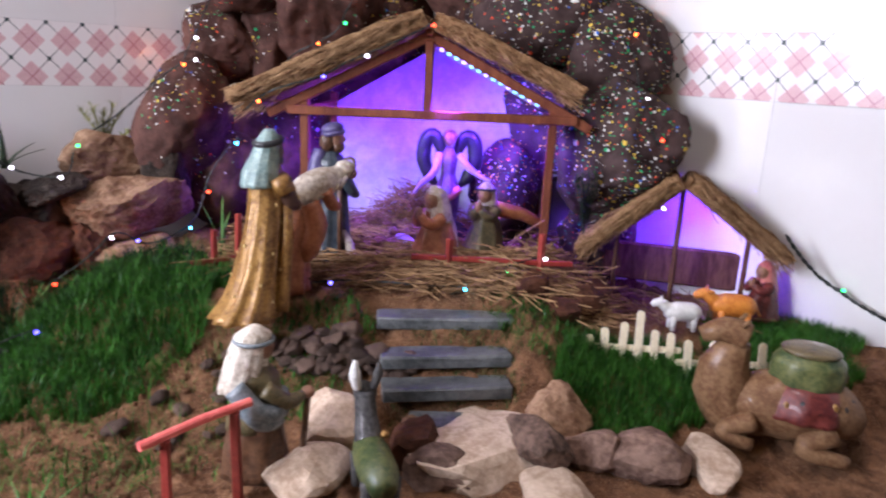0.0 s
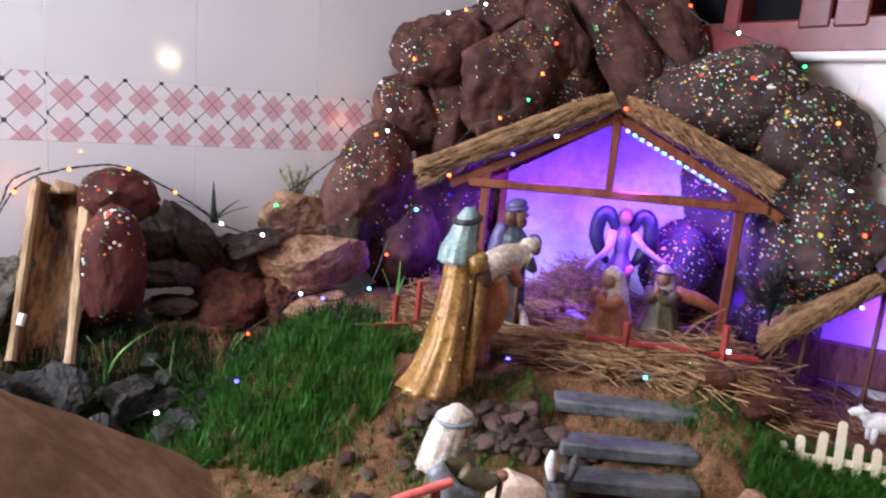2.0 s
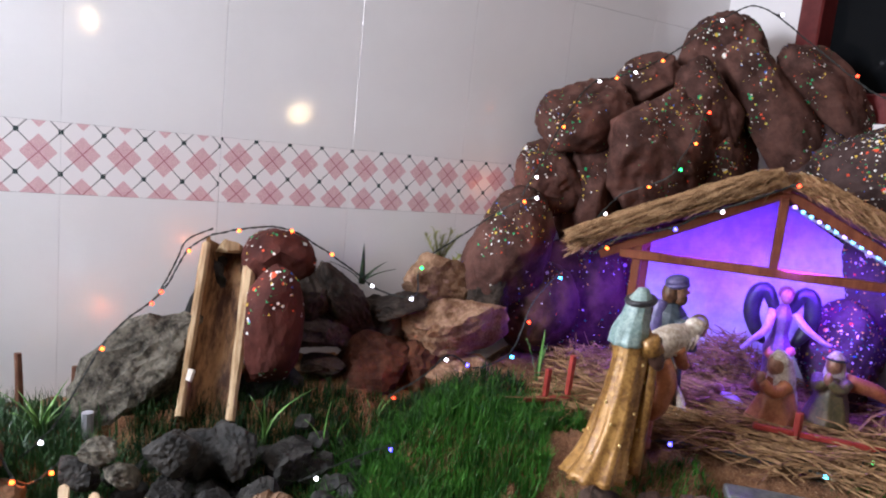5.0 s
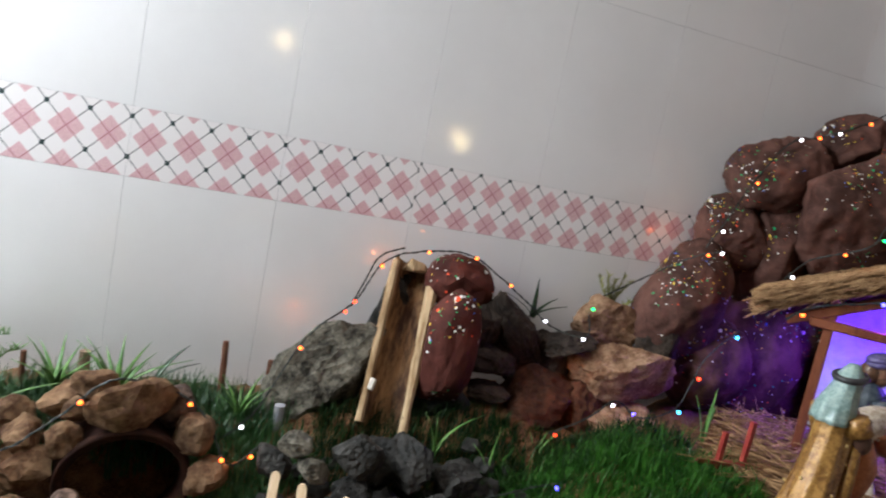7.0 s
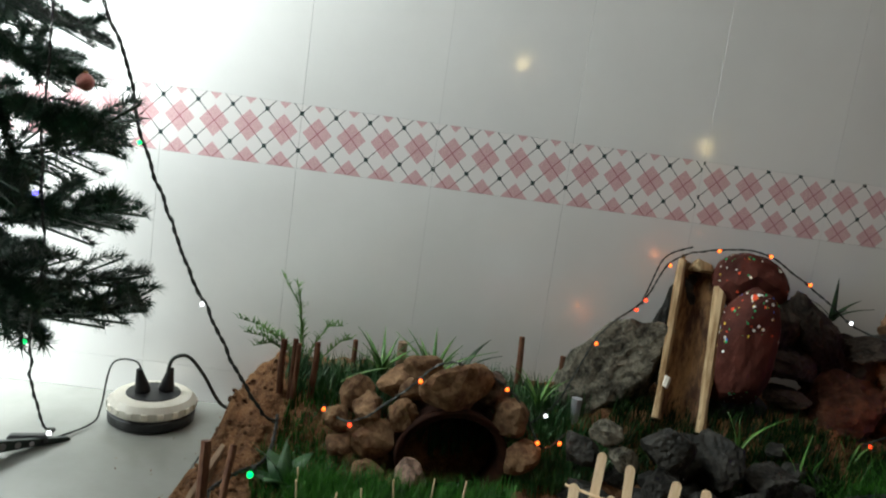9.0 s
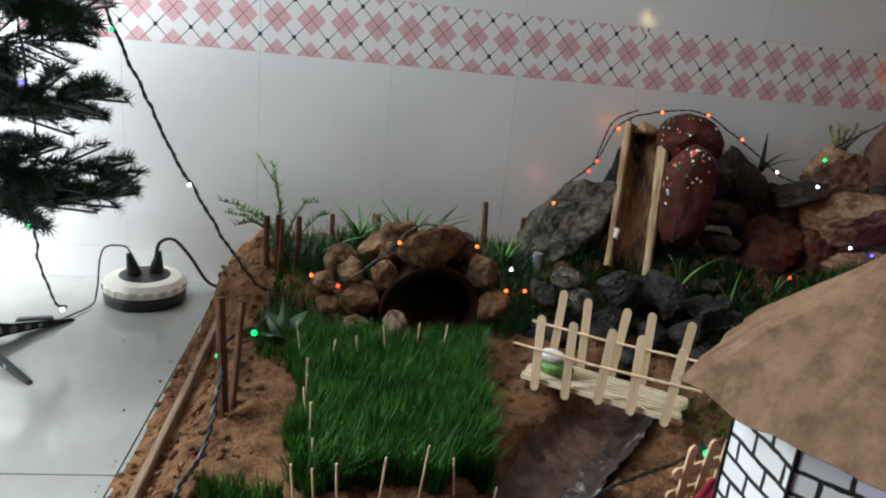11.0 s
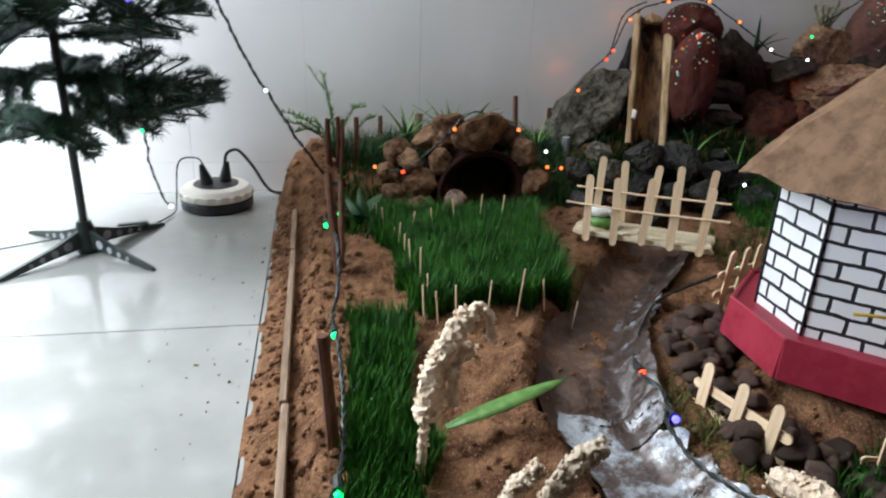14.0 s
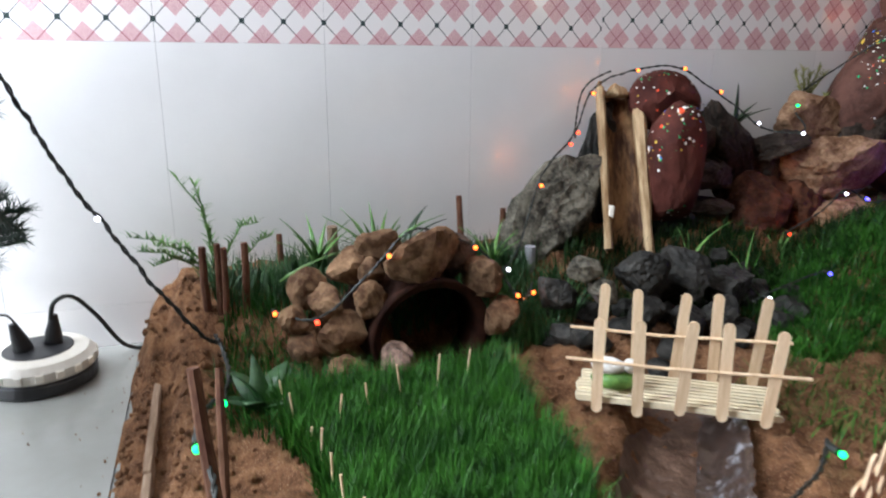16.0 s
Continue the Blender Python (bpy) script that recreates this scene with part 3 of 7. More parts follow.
# strip of light-emitting diodes under the right rafter
strip = part("light_strip", box((0.004, 0.010, 0.17), Matrix.Translation((0.088, 0.016, 0.268)) @ pose(0, 0, 0, 0, 116, 0)), M["card"], stable, "thin strip of violet lights")
M["led_violet"] = glow_mat("violet_diode", (0.30, 0.22, 1.0), 9.0)
M["led_cyan"] = glow_mat("cyan_diode", (0.14, 0.55, 1.0), 6.0)
for i in range(14):
    s = i / 13
    p = Matrix.Translation((0.016 + 0.145 * s, 0.010, PZ - 0.012 - 0.071 * s))
    part("diode", box((0.005, 0.004, 0.005), p, 0.001), M["led_cyan"] if i % 3 else M["led_violet"], strip)
for x, w in ((-0.06, 1.0), (0.09, 1.2)):
    a = stable_at(x, 0.012, 0.262 - 0.35 * abs(x))
    b = stable_at(x * 0.8 - 0.03, 0.13, 0.05)
    area_lamp("stable_light_strip_glow", a, b, 0.15, 0.02, UV_W * w, VIOLET)

# ---- second stable ----
S2 = pose(1.24, -0.735, 0.155, 0, 0, -62)
stable2 = thing("small_stable", S2, "small stable with a drooping coir roof and thin posts", "stable")
for x, y in ((-0.085, 0.0), (0.0, 0.02), (0.095, 0.0), (-0.085, 0.09), (0.095, 0.09)):
    part("post", tube(((x, y, -0.08), (x, y, 0.125 if x == 0 else 0.06)), 0.0035, 6), M["stick"], stable2)
thatch_slope(stable2, 0.0, 0.128, -0.122, 0.018, -0.02, 0.10, 0.015, 11, 1900)
thatch_slope(stable2, 0.0, 0.128, 0.130, 0.035, -0.02, 0.10, 0.015, 13, 1900)
part("manger_wall", box((0.21, 0.012, 0.06), pose(0.0, 0.075, -0.008), 0.003), M["stick"], stable2, "low brown bark wall")
a = S2 @ Vector((0.0, 0.03, 0.105))
area_lamp("small_stable_glow", a, S2 @ Vector((0.02, 0.12, 0.0)), 0.12, 0.03, UV_W * 0.6, VIOLET)

# ---- boulders of the cave ----
PAPER = "dark brown crumpled-paper boulder spattered with bright paint"
CAVE = "boulders heaped round the stable"
for i, (at, size, turn, dense) in enumerate((
    ((0.825, -0.075, 0.335), (0.155, 0.13, 0.19), (0, 15, 20), 0),
    ((0.905, -0.06, 0.455), (0.125, 0.11, 0.125), (0, 0, 10), 0),
    ((0.975, -0.09, 0.430), (0.095, 0.10, 0.19), (0, -8, 0), 0),
    ((0.955, -0.075, 0.560), (0.175, 0.12, 0.125), (0, -18, 0), 0),
    ((1.058, -0.150, 0.520), (0.23, 0.16, 0.215), (0, 25, 20), 0),
    ((1.083, -0.08, 0.645), (0.115, 0.10, 0.09), (0, -15, 0), 0),
    ((1.215, -0.12, 0.690), (0.145, 0.14, 0.165), (0, 4, 25), 0),
    ((1.130, -0.18, 0.585), (0.10, 0.10, 0.20), (0, -28, 0), 0),
    ((1.225, -0.24, 0.595), (0.10, 0.10, 0.27), (-18, -34, -10), 0),
    ((1.285, -0.29, 0.640), (0.085, 0.09, 0.20), (-18, -36, -10), 0),
    ((1.252, -0.455, 0.515), (0.18, 0.23, 0.155), (-8, 5, 0), 1),
    ((1.275, -0.575, 0.455), (0.14, 0.16, 0.16), (0, 0, 20), 1),
    ((1.270, -0.595, 0.315), (0.15, 0.22, 0.22), (0, 0, -20), 1),
    ((1.200, -0.440, 0.232), (0.12, 0.11, 0.165), (0, 12, 40), 1),
    ((0.885, -0.085, 0.235), (0.14, 0.12, 0.16), (0, 0, 0), 0),
    ((1.02, -0.06, 0.40), (0.16, 0.10, 0.22), (0, 0, 0), 0),
    ((1.17, -0.145, 0.49), (0.20, 0.17, 0.26), (0, 0, 30), 0),
    ((1.298, -0.30, 0.50), (0.12, 0.16, 0.22), (0, 0, 0), 1),
    ((1.300, -0.44, 0.36), (0.10, 0.16, 0.22), (0, 0, 0), 1),
    ((1.29, -0.24, 0.30), (0.12, 0.18, 0.30), (0, 0, 10), 0),
    ((1.13, -0.08, 0.25), (0.24, 0.10, 0.30), (0, 0, -10), 0),
    ((0.97, -0.08, 0.24), (0.16, 0.11, 0.22), (0, 0, -10), 0),
    ((1.295, -0.565, 0.17), (0.10, 0.12, 0.15), (0, 0, 0), 1),
)):
    rock_thing("paper_boulder", at, size, 100 + i, M["paper_rock_dense" if dense else "paper_rock"], PAPER if not dense else "dark crumpled-paper boulder thickly spattered with paint", CAVE, turn, paper=True)

# ---- rocks and trough of the dry waterfall ----
FALL = "rocks of the little waterfall"
for i, (at, size, turn, mat, label) in enumerate((
    ((0.242, -0.085, 0.145), (0.25, 0.11, 0.125), (0, -38, 0), "grey_rock", "large rough grey granite rock against the wall"),
    ((0.408, -0.115, 0.215), (0.088, 0.08, 0.185), (0, 4, 0), "red_stone", "tall red-brown stone spattered with white and orange paint"),
    ((0.434, -0.05, 0.303), (0.112, 0.08, 0.088), (0, 20, 0), "red_stone", "rounded dark red stone spattered with paint"),
    ((0.528, -0.075, 0.245), (0.065, 0.07, 0.175), (0, -38, 0), "brown_rock", "leaning dark slab of stone"),
    ((0.492, -0.075, 0.200), (0.11, 0.08, 0.085), (0, 10, 0), "brown_rock", "dark brown stone in the heap"),
    ((0.480, -0.065, 0.250), (0.09, 0.07, 0.10), (0, 0, 0), "brown_rock", "dark brown stone in the heap"),
    ((0.495, -0.095, 0.155), (0.10, 0.07, 0.035), (0, 6, 0), "brown_rock", "flat dark brown stone in the heap"),
    ((0.570, -0.095, 0.135), (0.16, 0.11, 0.135), (0, 0, 0), "rust_rock", "rust-brown stone at the foot of the heap"),
    ((0.700, -0.110, 0.205), (0.215, 0.12, 0.115), (0, -8, 0), "tan_rock", "broad tan sandstone on the heap"),
    ((0.722, -0.130, 0.125), (0.18, 0.12, 0.12), (0, 0, 0), "tan_rock", "tan sandstone low in the heap"),
    ((0.692, -0.058, 0.262), (0.15, 0.09, 0.10), (0, 12, 0), "tan_rock", "rough tan sandstone by the wall"),
    ((0.615, -0.095, 0.240), (0.10, 0.07, 0.045), (0, -12, 0), "brown_rock", "small mottled stone in the heap"),
    ((0.640, -0.115, 0.125), (0.09, 0.08, 0.12), (0, 0, 0), "rust_rock", "rust-brown stone in the heap"),
    ((0.600, -0.06, 0.190), (0.16, 0.09, 0.13), (0, 0, 0), "brown_rock", "dark brown stone in the heap"),
    ((0.345, -0.028, 0.19), (0.09, 0.05, 0.24), (0, 0, 0), "dark_rock", "dark stone behind the trough"),
    ((0.420, -0.10, 0.115), (0.14, 0.09, 0.12), (0, 0, 0), "dark_rock", "dark stone beside the trough"),
    ((0.775, -0.10, 0.255), (0.08, 0.08, 0.16), (0, 0, 0), "brown_rock", "dark brown stone in the heap"),
)):
    rock_thing("waterfall_rock", at, size, 200 + i, M[mat], label, FALL, turn, facets=14 if mat != "red_stone" else 3, detail=4, fine=0.035 if mat == "red_stone" else 0.10, rough=0.12 if mat == "red_stone" else 0.28)
for i, (at, size) in enumerate((
    ((0.192, -0.265, 0.135), (0.042, 0.04, 0.038)), ((0.214, -0.275, 0.108), (0.04, 0.04, 0.034)), ((0.265, -0.265, 0.128), (0.088, 0.06, 0.062)),
    ((0.333, -0.255, 0.112), (0.085, 0.06, 0.075)), ((0.394, -0.26, 0.090), (0.07, 0.06, 0.06)), ((0.300, -0.235, 0.105), (0.08, 0.07, 0.07)),
    ((0.250, -0.300, 0.085), (0.06, 0.05, 0.05)), ((0.300, -0.310, 0.078), (0.055, 0.05, 0.05)), ((0.352, -0.305, 0.072), (0.06, 0.05, 0.05)), ((0.172, -0.235, 0.095), (0.05, 0.05, 0.05)), ((0.415, -0.225, 0.085), (0.06, 0.06, 0.06)),
)):
    rock_thing("foot_stone", at, size, 240 + i, M["grey_rock" if i < 2 else "dark_rock"], "angular grey stone below the trough" if i < 2 else "angular near-black stone below the trough", "stones below the trough", (0, 10 * i, 37 * i), detail=4, facets=16, fine=0.09)


def half_pipe(length, r, thick, wob):
    bm = bmesh.new()
    n, k = 14, 12
    outer, inner = [], []
    for i in range(n + 1):
        z = length * i / n
        for j in range(k + 1):
            a = math.pi * (1.0 + j / k) + 0.0
            rr = r * (1 + wob * noise.noise((z * 20, j * 0.4, 2)))
            outer.append(bm.verts.new((math.cos(a) * rr, -math.sin(a) * rr * 0.75, z + (0.006 * noise.noise((j * 1.3, 5, i)) if i in (0, n) else 0))))
            inner.append(bm.verts.new((math.cos(a) * (rr - thick), -math.sin(a) * (rr - thick) * 0.75, z)))
    w = k + 1
    for i in range(n):
        for j in range(k):
            a = i * w + j
            bm.faces.new((outer[a], outer[a + 1], outer[a + w + 1], outer[a + w]))
            bm.faces.new((inner[a], inner[a + w], inner[a + w + 1], inner[a + 1]))
        for j in (0, k):
            a = i * w + j
            bm.faces.new((outer[a], outer[a + w], inner[a + w], inner[a]))
    for j in range(k):
        for i in (0, n):
            a = i * w + j
            bm.faces.new((outer[a], inner[a], inner[a + 1], outer[a + 1]))
    bmesh.ops.recalc_face_normals(bm, faces=bm.faces)
    return bm


foot, head = Vector((0.318, -0.165, 0.115)), Vector((0.365, -0.035, 0.325))
axis = (head - foot).normalized()
side = Vector((1, 0.10, 0))
side = (side - axis * side.dot(axis)).normalized()
m = Matrix.Identity(4)
for i, c in enumerate((side, axis.cross(side), axis)):
    for k in range(3):
        m[k][i] = c[k]
m.translation = foot
trough = thing("bamboo_trough", m, "split bamboo trough, stained inside, leaning on the rocks", "bamboo trough")
part("channel", half_pipe((head - foot).length, 0.034, 0.005, 0.12), M["bamboo_in"], trough)
part("edge", tube([(-0.033 + 0.002 * noise.noise((i, 2, 2)), 0.0, 0.24 * i / 6) for i in range(7)], [0.006, 0.005, 0.0055, 0.0065, 0.006, 0.007, 0.006], 8), M["bamboo"], trough)
part("edge", tube([(0.031 + 0.002 * noise.noise((i, 5, 2)), 0.0, 0.24 * i / 6) for i in range(7)], [0.007, 0.006, 0.008, 0.0075, 0.009, 0.010, 0.009], 8), M["bamboo"], trough)
part("node_cap", stone((0.045, 0.03, 0.022), 77, detail=3), M["bamboo"], trough).matrix_basis = pose(0.0, 0.006, 0.243)
part("binding", tube(((-0.03, -0.002, 0.045), (-0.028, -0.004, 0.06)), 0.0052, 6), M["plastic_white"], trough, "strip of white tape")

# ---- clay pot cave with stones ----
pot = thing("clay_pot", pose(0.016, -0.25, 0.072, 0, 0, 8), "clay pot lying on its side like a cave", "clay pot")
lay = pose(0, 0, 0, 90, 0, 0)
bm = bmesh.new()
prof = [(0.066, 0.0), (0.070, 0.004), (0.070, -0.012), (0.064, -0.02), (0.072, -0.05), (0.074, -0.09), (0.06, -0.125), (0.03, -0.145), (0.028, -0.138), (0.055, -0.118), (0.068, -0.088), (0.066, -0.05), (0.058, -0.02), (0.060, 0.0)]
sides = 32
rings = [[bm.verts.new(lay @ Vector((r * math.cos(a), r * 0.86 * math.sin(a), z))) for a in (2 * math.pi * k / sides for k in range(sides))] for r, z in prof]
for a, b in zip(rings, rings[1:] + rings[:1]):
    for k in range(sides):
        bm.faces.new((a[k], a[(k + 1) % sides], b[(k + 1) % sides], b[k]))
bmesh.ops.recalc_face_normals(bm, faces=bm.faces)
part("pot_body", bm, M["terracotta"], pot, shade=True)
# black disc closing the inner end of the pot
part("pot_lining", spun([(0.001, -0.134), (0.027, -0.133), (0.05, -0.117)], 20, lay), M["plastic_black"], pot, "black disc at the inner end of the pot")
for i, (at, size) in enumerate((
    ((-0.081, -0.235, 0.080), (0.06, 0.05, 0.052)), ((-0.052, -0.235, 0.112), (0.042, 0.04, 0.045)), ((-0.092, -0.215, 0.108), (0.055, 0.05, 0.036)),
    ((-0.042, -0.215, 0.138), (0.030, 0.03, 0.03)), ((0.012, -0.232, 0.158), (0.095, 0.07, 0.055)), ((-0.119, -0.235, 0.068), (0.042, 0.04, 0.036)),
    ((-0.036, -0.295, 0.062), (0.055, 0.045, 0.042)), ((-0.083, -0.275, 0.056), (0.042, 0.04, 0.030)), ((-0.129, -0.22, 0.093), (0.036, 0.035, 0.034)),
    ((0.082, -0.225, 0.122), (0.055, 0.05, 0.055)), ((-0.105, -0.19, 0.115), (0.05, 0.05, 0.05)), ((-0.060, -0.18, 0.135), (0.06, 0.05, 0.05)), ((0.055, -0.20, 0.140), (0.05, 0.06, 0.05)), ((0.098, -0.245, 0.078), (0.05, 0.05, 0.06)), ((-0.03, -0.19, 0.155), (0.06, 0.05, 0.04)),
)):
    rock_thing("laterite_stone", at, size, 300 + i, M["laterite"] if i not in (6, 12) else M["pebble"], "small pitted ochre stone stacked on the pot", "stones round the clay pot", (20 * i, 0, 50 * i), detail=3, facets=6, fine=0.12)

# ---- little octagonal house ----
HUT = pose(0.235, -0.764, 0.076) @ Matrix.Scale(0.94, 4)
hut = thing("card_house", HUT, "eight-sided white card house with inked bricks and a paper roof", "model house")
AP, SIDE = 0.081, 0.0671
for i in range(8):
    m = pose(0, 0, 0, 0, 0, 45 * i) @ pose(0, -AP, 0)
    bm = bmesh.new()
    w = SIDE / 2
    vs = [bm.verts.new(m @ Vector(p)) for p in ((-w, 0, 0.03), (w, 0, 0.03), (w, 0, 0.182), (-w, 0, 0.182))]
    f = bm.faces.new(vs)
    uv = bm.loops.layers.uv.new("UVMap")
    for l, c in zip(f.loops, ((0, 0), (SIDE, 0), (SIDE, 0.152), (0, 0.152))):
        l[uv].uv = (c[0] + 0.1 * i + 0.007 * (i % 3), c[1] + 0.3)
    g = bmesh.ops.extrude_face_region(bm, geom=[f])
    bmesh.ops.translate(bm, verts=[e for e in g["geom"] if isinstance(e, bmesh.types.BMVert)], vec=m.to_3x3() @ Vector((0, 0.003, 0)))
    bmesh.ops.recalc_face_normals(bm, faces=bm.faces)
    panel = part("wall_panel", bm, M["ink_card"], hut)
    c = pose(0, 0, 0, 0, 0, 45 * i + 22.5) @ Vector((0, -AP / math.cos(math.radians(22.5)) - 0.0006, 0))
    part("corner_line", tube((c + Vector((0, 0, 0.03)), c + Vector((0, 0, 0.182))), 0.0014, 6), M["black_card"], hut)
    wb = 0.104 * math.tan(math.radians(22.5))
    mb = pose(0, 0, 0, 0, 0, 45 * i) @ pose(0, -0.103, 0.017, -6, 0, 0)
    part("plinth_panel", box((2 * wb, 0.004, 0.040), mb, 0.001), M["red_card"], hut, "crimson card skirt")
bm = bmesh.new()
ring = [bm.verts.new((0.101 * math.cos(math.radians(22.5 + 45 * k)) / 0.924, 0.101 * math.sin(math.radians(22.5 + 45 * k)) / 0.924, 0.034)) for k in range(8)]
bm.faces.new(ring)
bm.faces.new([bm.verts.new(v.co - Vector((0, 0, 0.004))) for v in ring][::-1])
part("plinth_top", bm, M["red_card"], hut)
# paper roof with sagging facets and a ragged hem
bm = bmesh.new()
N, rows = 72, 9
CORNERS = (25, 98, 172, 247, 318)
ringv = []
for r in range(rows + 1):
    s = 0.07 + 0.93 * r / rows
    ringv.append([])
    for k in range(N):
        deg = 360 * k / N
        j = max([i for i, c in enumerate(CORNERS) if c <= deg], default=4)
        c0, c1 = CORNERS[j], CORNERS[(j + 1) % 5]
        span = (c1 - c0) % 360
        ph = ((deg - c0) % 360) / span
        poly = math.cos(math.radians(span / 2)) / math.cos(math.radians((ph - 0.5) * span))
        rad = s * 0.141 * poly * (1 + 0.02 * noise.noise((math.cos(math.radians(deg)) * 3, math.sin(math.radians(deg)) * 3, s * 4)))
        fold = 1 - abs(ph - 0.5) * 2
        z = 0.283 - 0.110 * s ** 0.95 - 0.003 * fold * s + 0.006 * math.sin(s * math.pi) * noise.noise((math.cos(math.radians(deg)) * 3, math.sin(math.radians(deg)) * 3, s * 3 + 9))
        if r == rows:
            z -= 0.006 * noise.noise((k * 0.35, 3, 3)) + 0.004
        if r == 0:
            z += 0.003 * noise.noise((math.cos(math.radians(deg)) * 2, math.sin(math.radians(deg)) * 2, 6))
        a = math.radians(deg)
        ringv[-1].append(bm.verts.new((rad * math.cos(a) - 0.006 * (1 - s), rad * math.sin(a) + 0.004 * (1 - s), z)))
bm.faces.new(ringv[0][::-1])
for k in range(N):
    for r in range(rows):
        bm.faces.new((ringv[r][k], ringv[r + 1][k], ringv[r + 1][(k + 1) % N], ringv[r][(k + 1) % N]))
roof = part("roof", bm, M["kraft"], hut, "creased brown paper roof")
sol = roof.modifiers.new("thickness", "SOLIDIFY")
sol.thickness = 0.0015

# ---- craft-stick bridge ----
fx, fy = Vector((0.85, -0.527, 0)), Vector((0.527, 0.85, 0))
m = Matrix.Identity(4)
for i, c in enumerate((fx, fy, Vector((0, 0, 1)))):
    for k in range(3):
        m[k][i] = c[k]
m.translation = (0.109, -0.412, 0.060)
bridge = thing("stick_bridge", m, "little bridge of bare craft sticks with picket rails", "bridge")


def lolly(length, w=0.0098, t=0.002):
    """A craft stick with round ends, standing from z = 0."""
    bm = bmesh.new()
    out = [(-w / 2, w / 2), (-w / 2, length - w / 2)] + [(-w / 2 * math.cos(a), length - w / 2 + w / 2 * math.sin(a)) for a in (math.pi * k / 6 for k in range(1, 6))] + [(w / 2, length - w / 2), (w / 2, w / 2)] + [(w / 2 * math.cos(a), w / 2 - w / 2 * math.sin(a)) for a in (math.pi * k / 6 for k in range(1, 6))]
    f = bm.faces.new([bm.verts.new((x, -t / 2, z)) for x, z in out])
    g = bmesh.ops.extrude_face_region(bm, geom=[f])
    bmesh.ops.translate(bm, verts=[e for e in g["geom"] if isinstance(e, bmesh.types.BMVert)], vec=(0, t, 0))
    bmesh.ops.recalc_face_normals(bm, faces=bm.faces)
    return bm


stick_me = mesh_of("picket", lolly(0.092), M["lolly"])
deck_me = mesh_of("deck_stick", lolly(0.178, 0.006, 0.0028), M["lolly_pale"])


def piece(name, me, parent, m):
    ob = new(name, me)
    ob.parent = parent
    ob.matrix_basis = m
    return ob


rnd = random.Random(4)
for k in range(9):
    piece("deck_stick", deck_me, bridge, pose(-0.004 + rnd.uniform(-0.003, 0.003), 0.004 + 0.0068 * k, 0, 0, 90, 0))
for y in (0.012, 0.05):
    piece("deck_joist", deck_me, bridge, pose(-0.002, y, -0.0042, 0, 90, 0))
for y, dz in ((-0.003, 0.0), (0.064, 0.004)):
    for k in range(5):
        piece("picket", stick_me, bridge, pose(0.014 + 0.036 * k, y, -0.008 + dz + rnd.uniform(-0.004, 0.004), rnd.uniform(-3, 3), rnd.uniform(-4, 4), 0))
    part("rail", tube(((-0.016, y - 0.003, 0.042 + dz), (0.07, y - 0.003, 0.041 + dz), (0.188, y - 0.003, 0.045 + dz)), 0.0017, 6), M["lolly"], bridge)

# ---- picket fences of craft sticks ----


def fence(at, turn, count, gap, h, label, lean=0.0, rails=(0.3, 0.62), material="lolly", hs=None):
    f = thing("picket_fence", pose(*at, lean, 0, turn), label, "fence", "low picket fences")
    for k in range(count):
        hh = hs[k] if hs else h
        bm = lolly(hh)
        part("picket", bm, M[material], f).matrix_basis = pose(gap * k, 0, 0, 0, random.Random(k * 7 + count).uniform(-4, 4), 0)
    for r in rails:
        bm = lolly(gap * (count - 1) + 0.03, 0.008)
        part("rail", bm, M[material], f).matrix_basis = pose(-0.015, 0.003, h * r, 0, 90, 0)
    return f


fence((0.160, -0.902, 0.03), -12, 5, 0.027, 0.062, "bare craft-stick fence in the grass before the house", 0, (0.5,))
fence((0.074, -0.802, 0.028), -72, 3, 0.032, 0.06, "small bare craft-stick fence beside the pebbles", -8)
fence((0.200, -0.622, 0.040), 22, 3, 0.022, 0.075, "small craft-stick fence behind the house", 5)
fence((0.995, -0.752, 0.092), -48, 6, 0.020, 0.05, "cream picket fence leaning in the grass", -12, (0.35,), "lolly_pale", (0.032, 0.042, 0.05, 0.065, 0.042, 0.04))
fence((1.060, -0.850, 0.086), -45, 4, 0.03, 0.045, "cream picket fence in the grass", -6, (0.35,), "lolly_pale")

# ---- steps and field stones before the stable ----
steps = thing("stone_steps", pose(0.885, -0.605, 0.0, 0, 0, -39.3), "four grey slate steps rising to the stable", "steps")
for k, (x, y, z, w) in enumerate(((0.005, 0.0, 0.127, 0.170), (0.0, -0.055, 0.101, 0.155), (-0.002, -0.09, 0.078, 0.148), (0.018, -0.135, 0.056, 0.13))):
    bm = box((w, 0.034, 0.016), Matrix(), 0.002)
    bmesh.ops.subdivide_edges(bm, edges=bm.edges, cuts=3)
    for v in bm.verts:
        v.co += 0.0012 * Vector((noise.noise(v.co * 90 + Vector((k, 0, 0))), noise.noise(v.co * 80), noise.noise(v.co * 70 + Vector((0, k, 0)))))
    part("step", bm, M["slate_step"], steps).matrix_basis = pose(x, y, z, 0, 0, (-2, 1.5, 2, -3)[k])

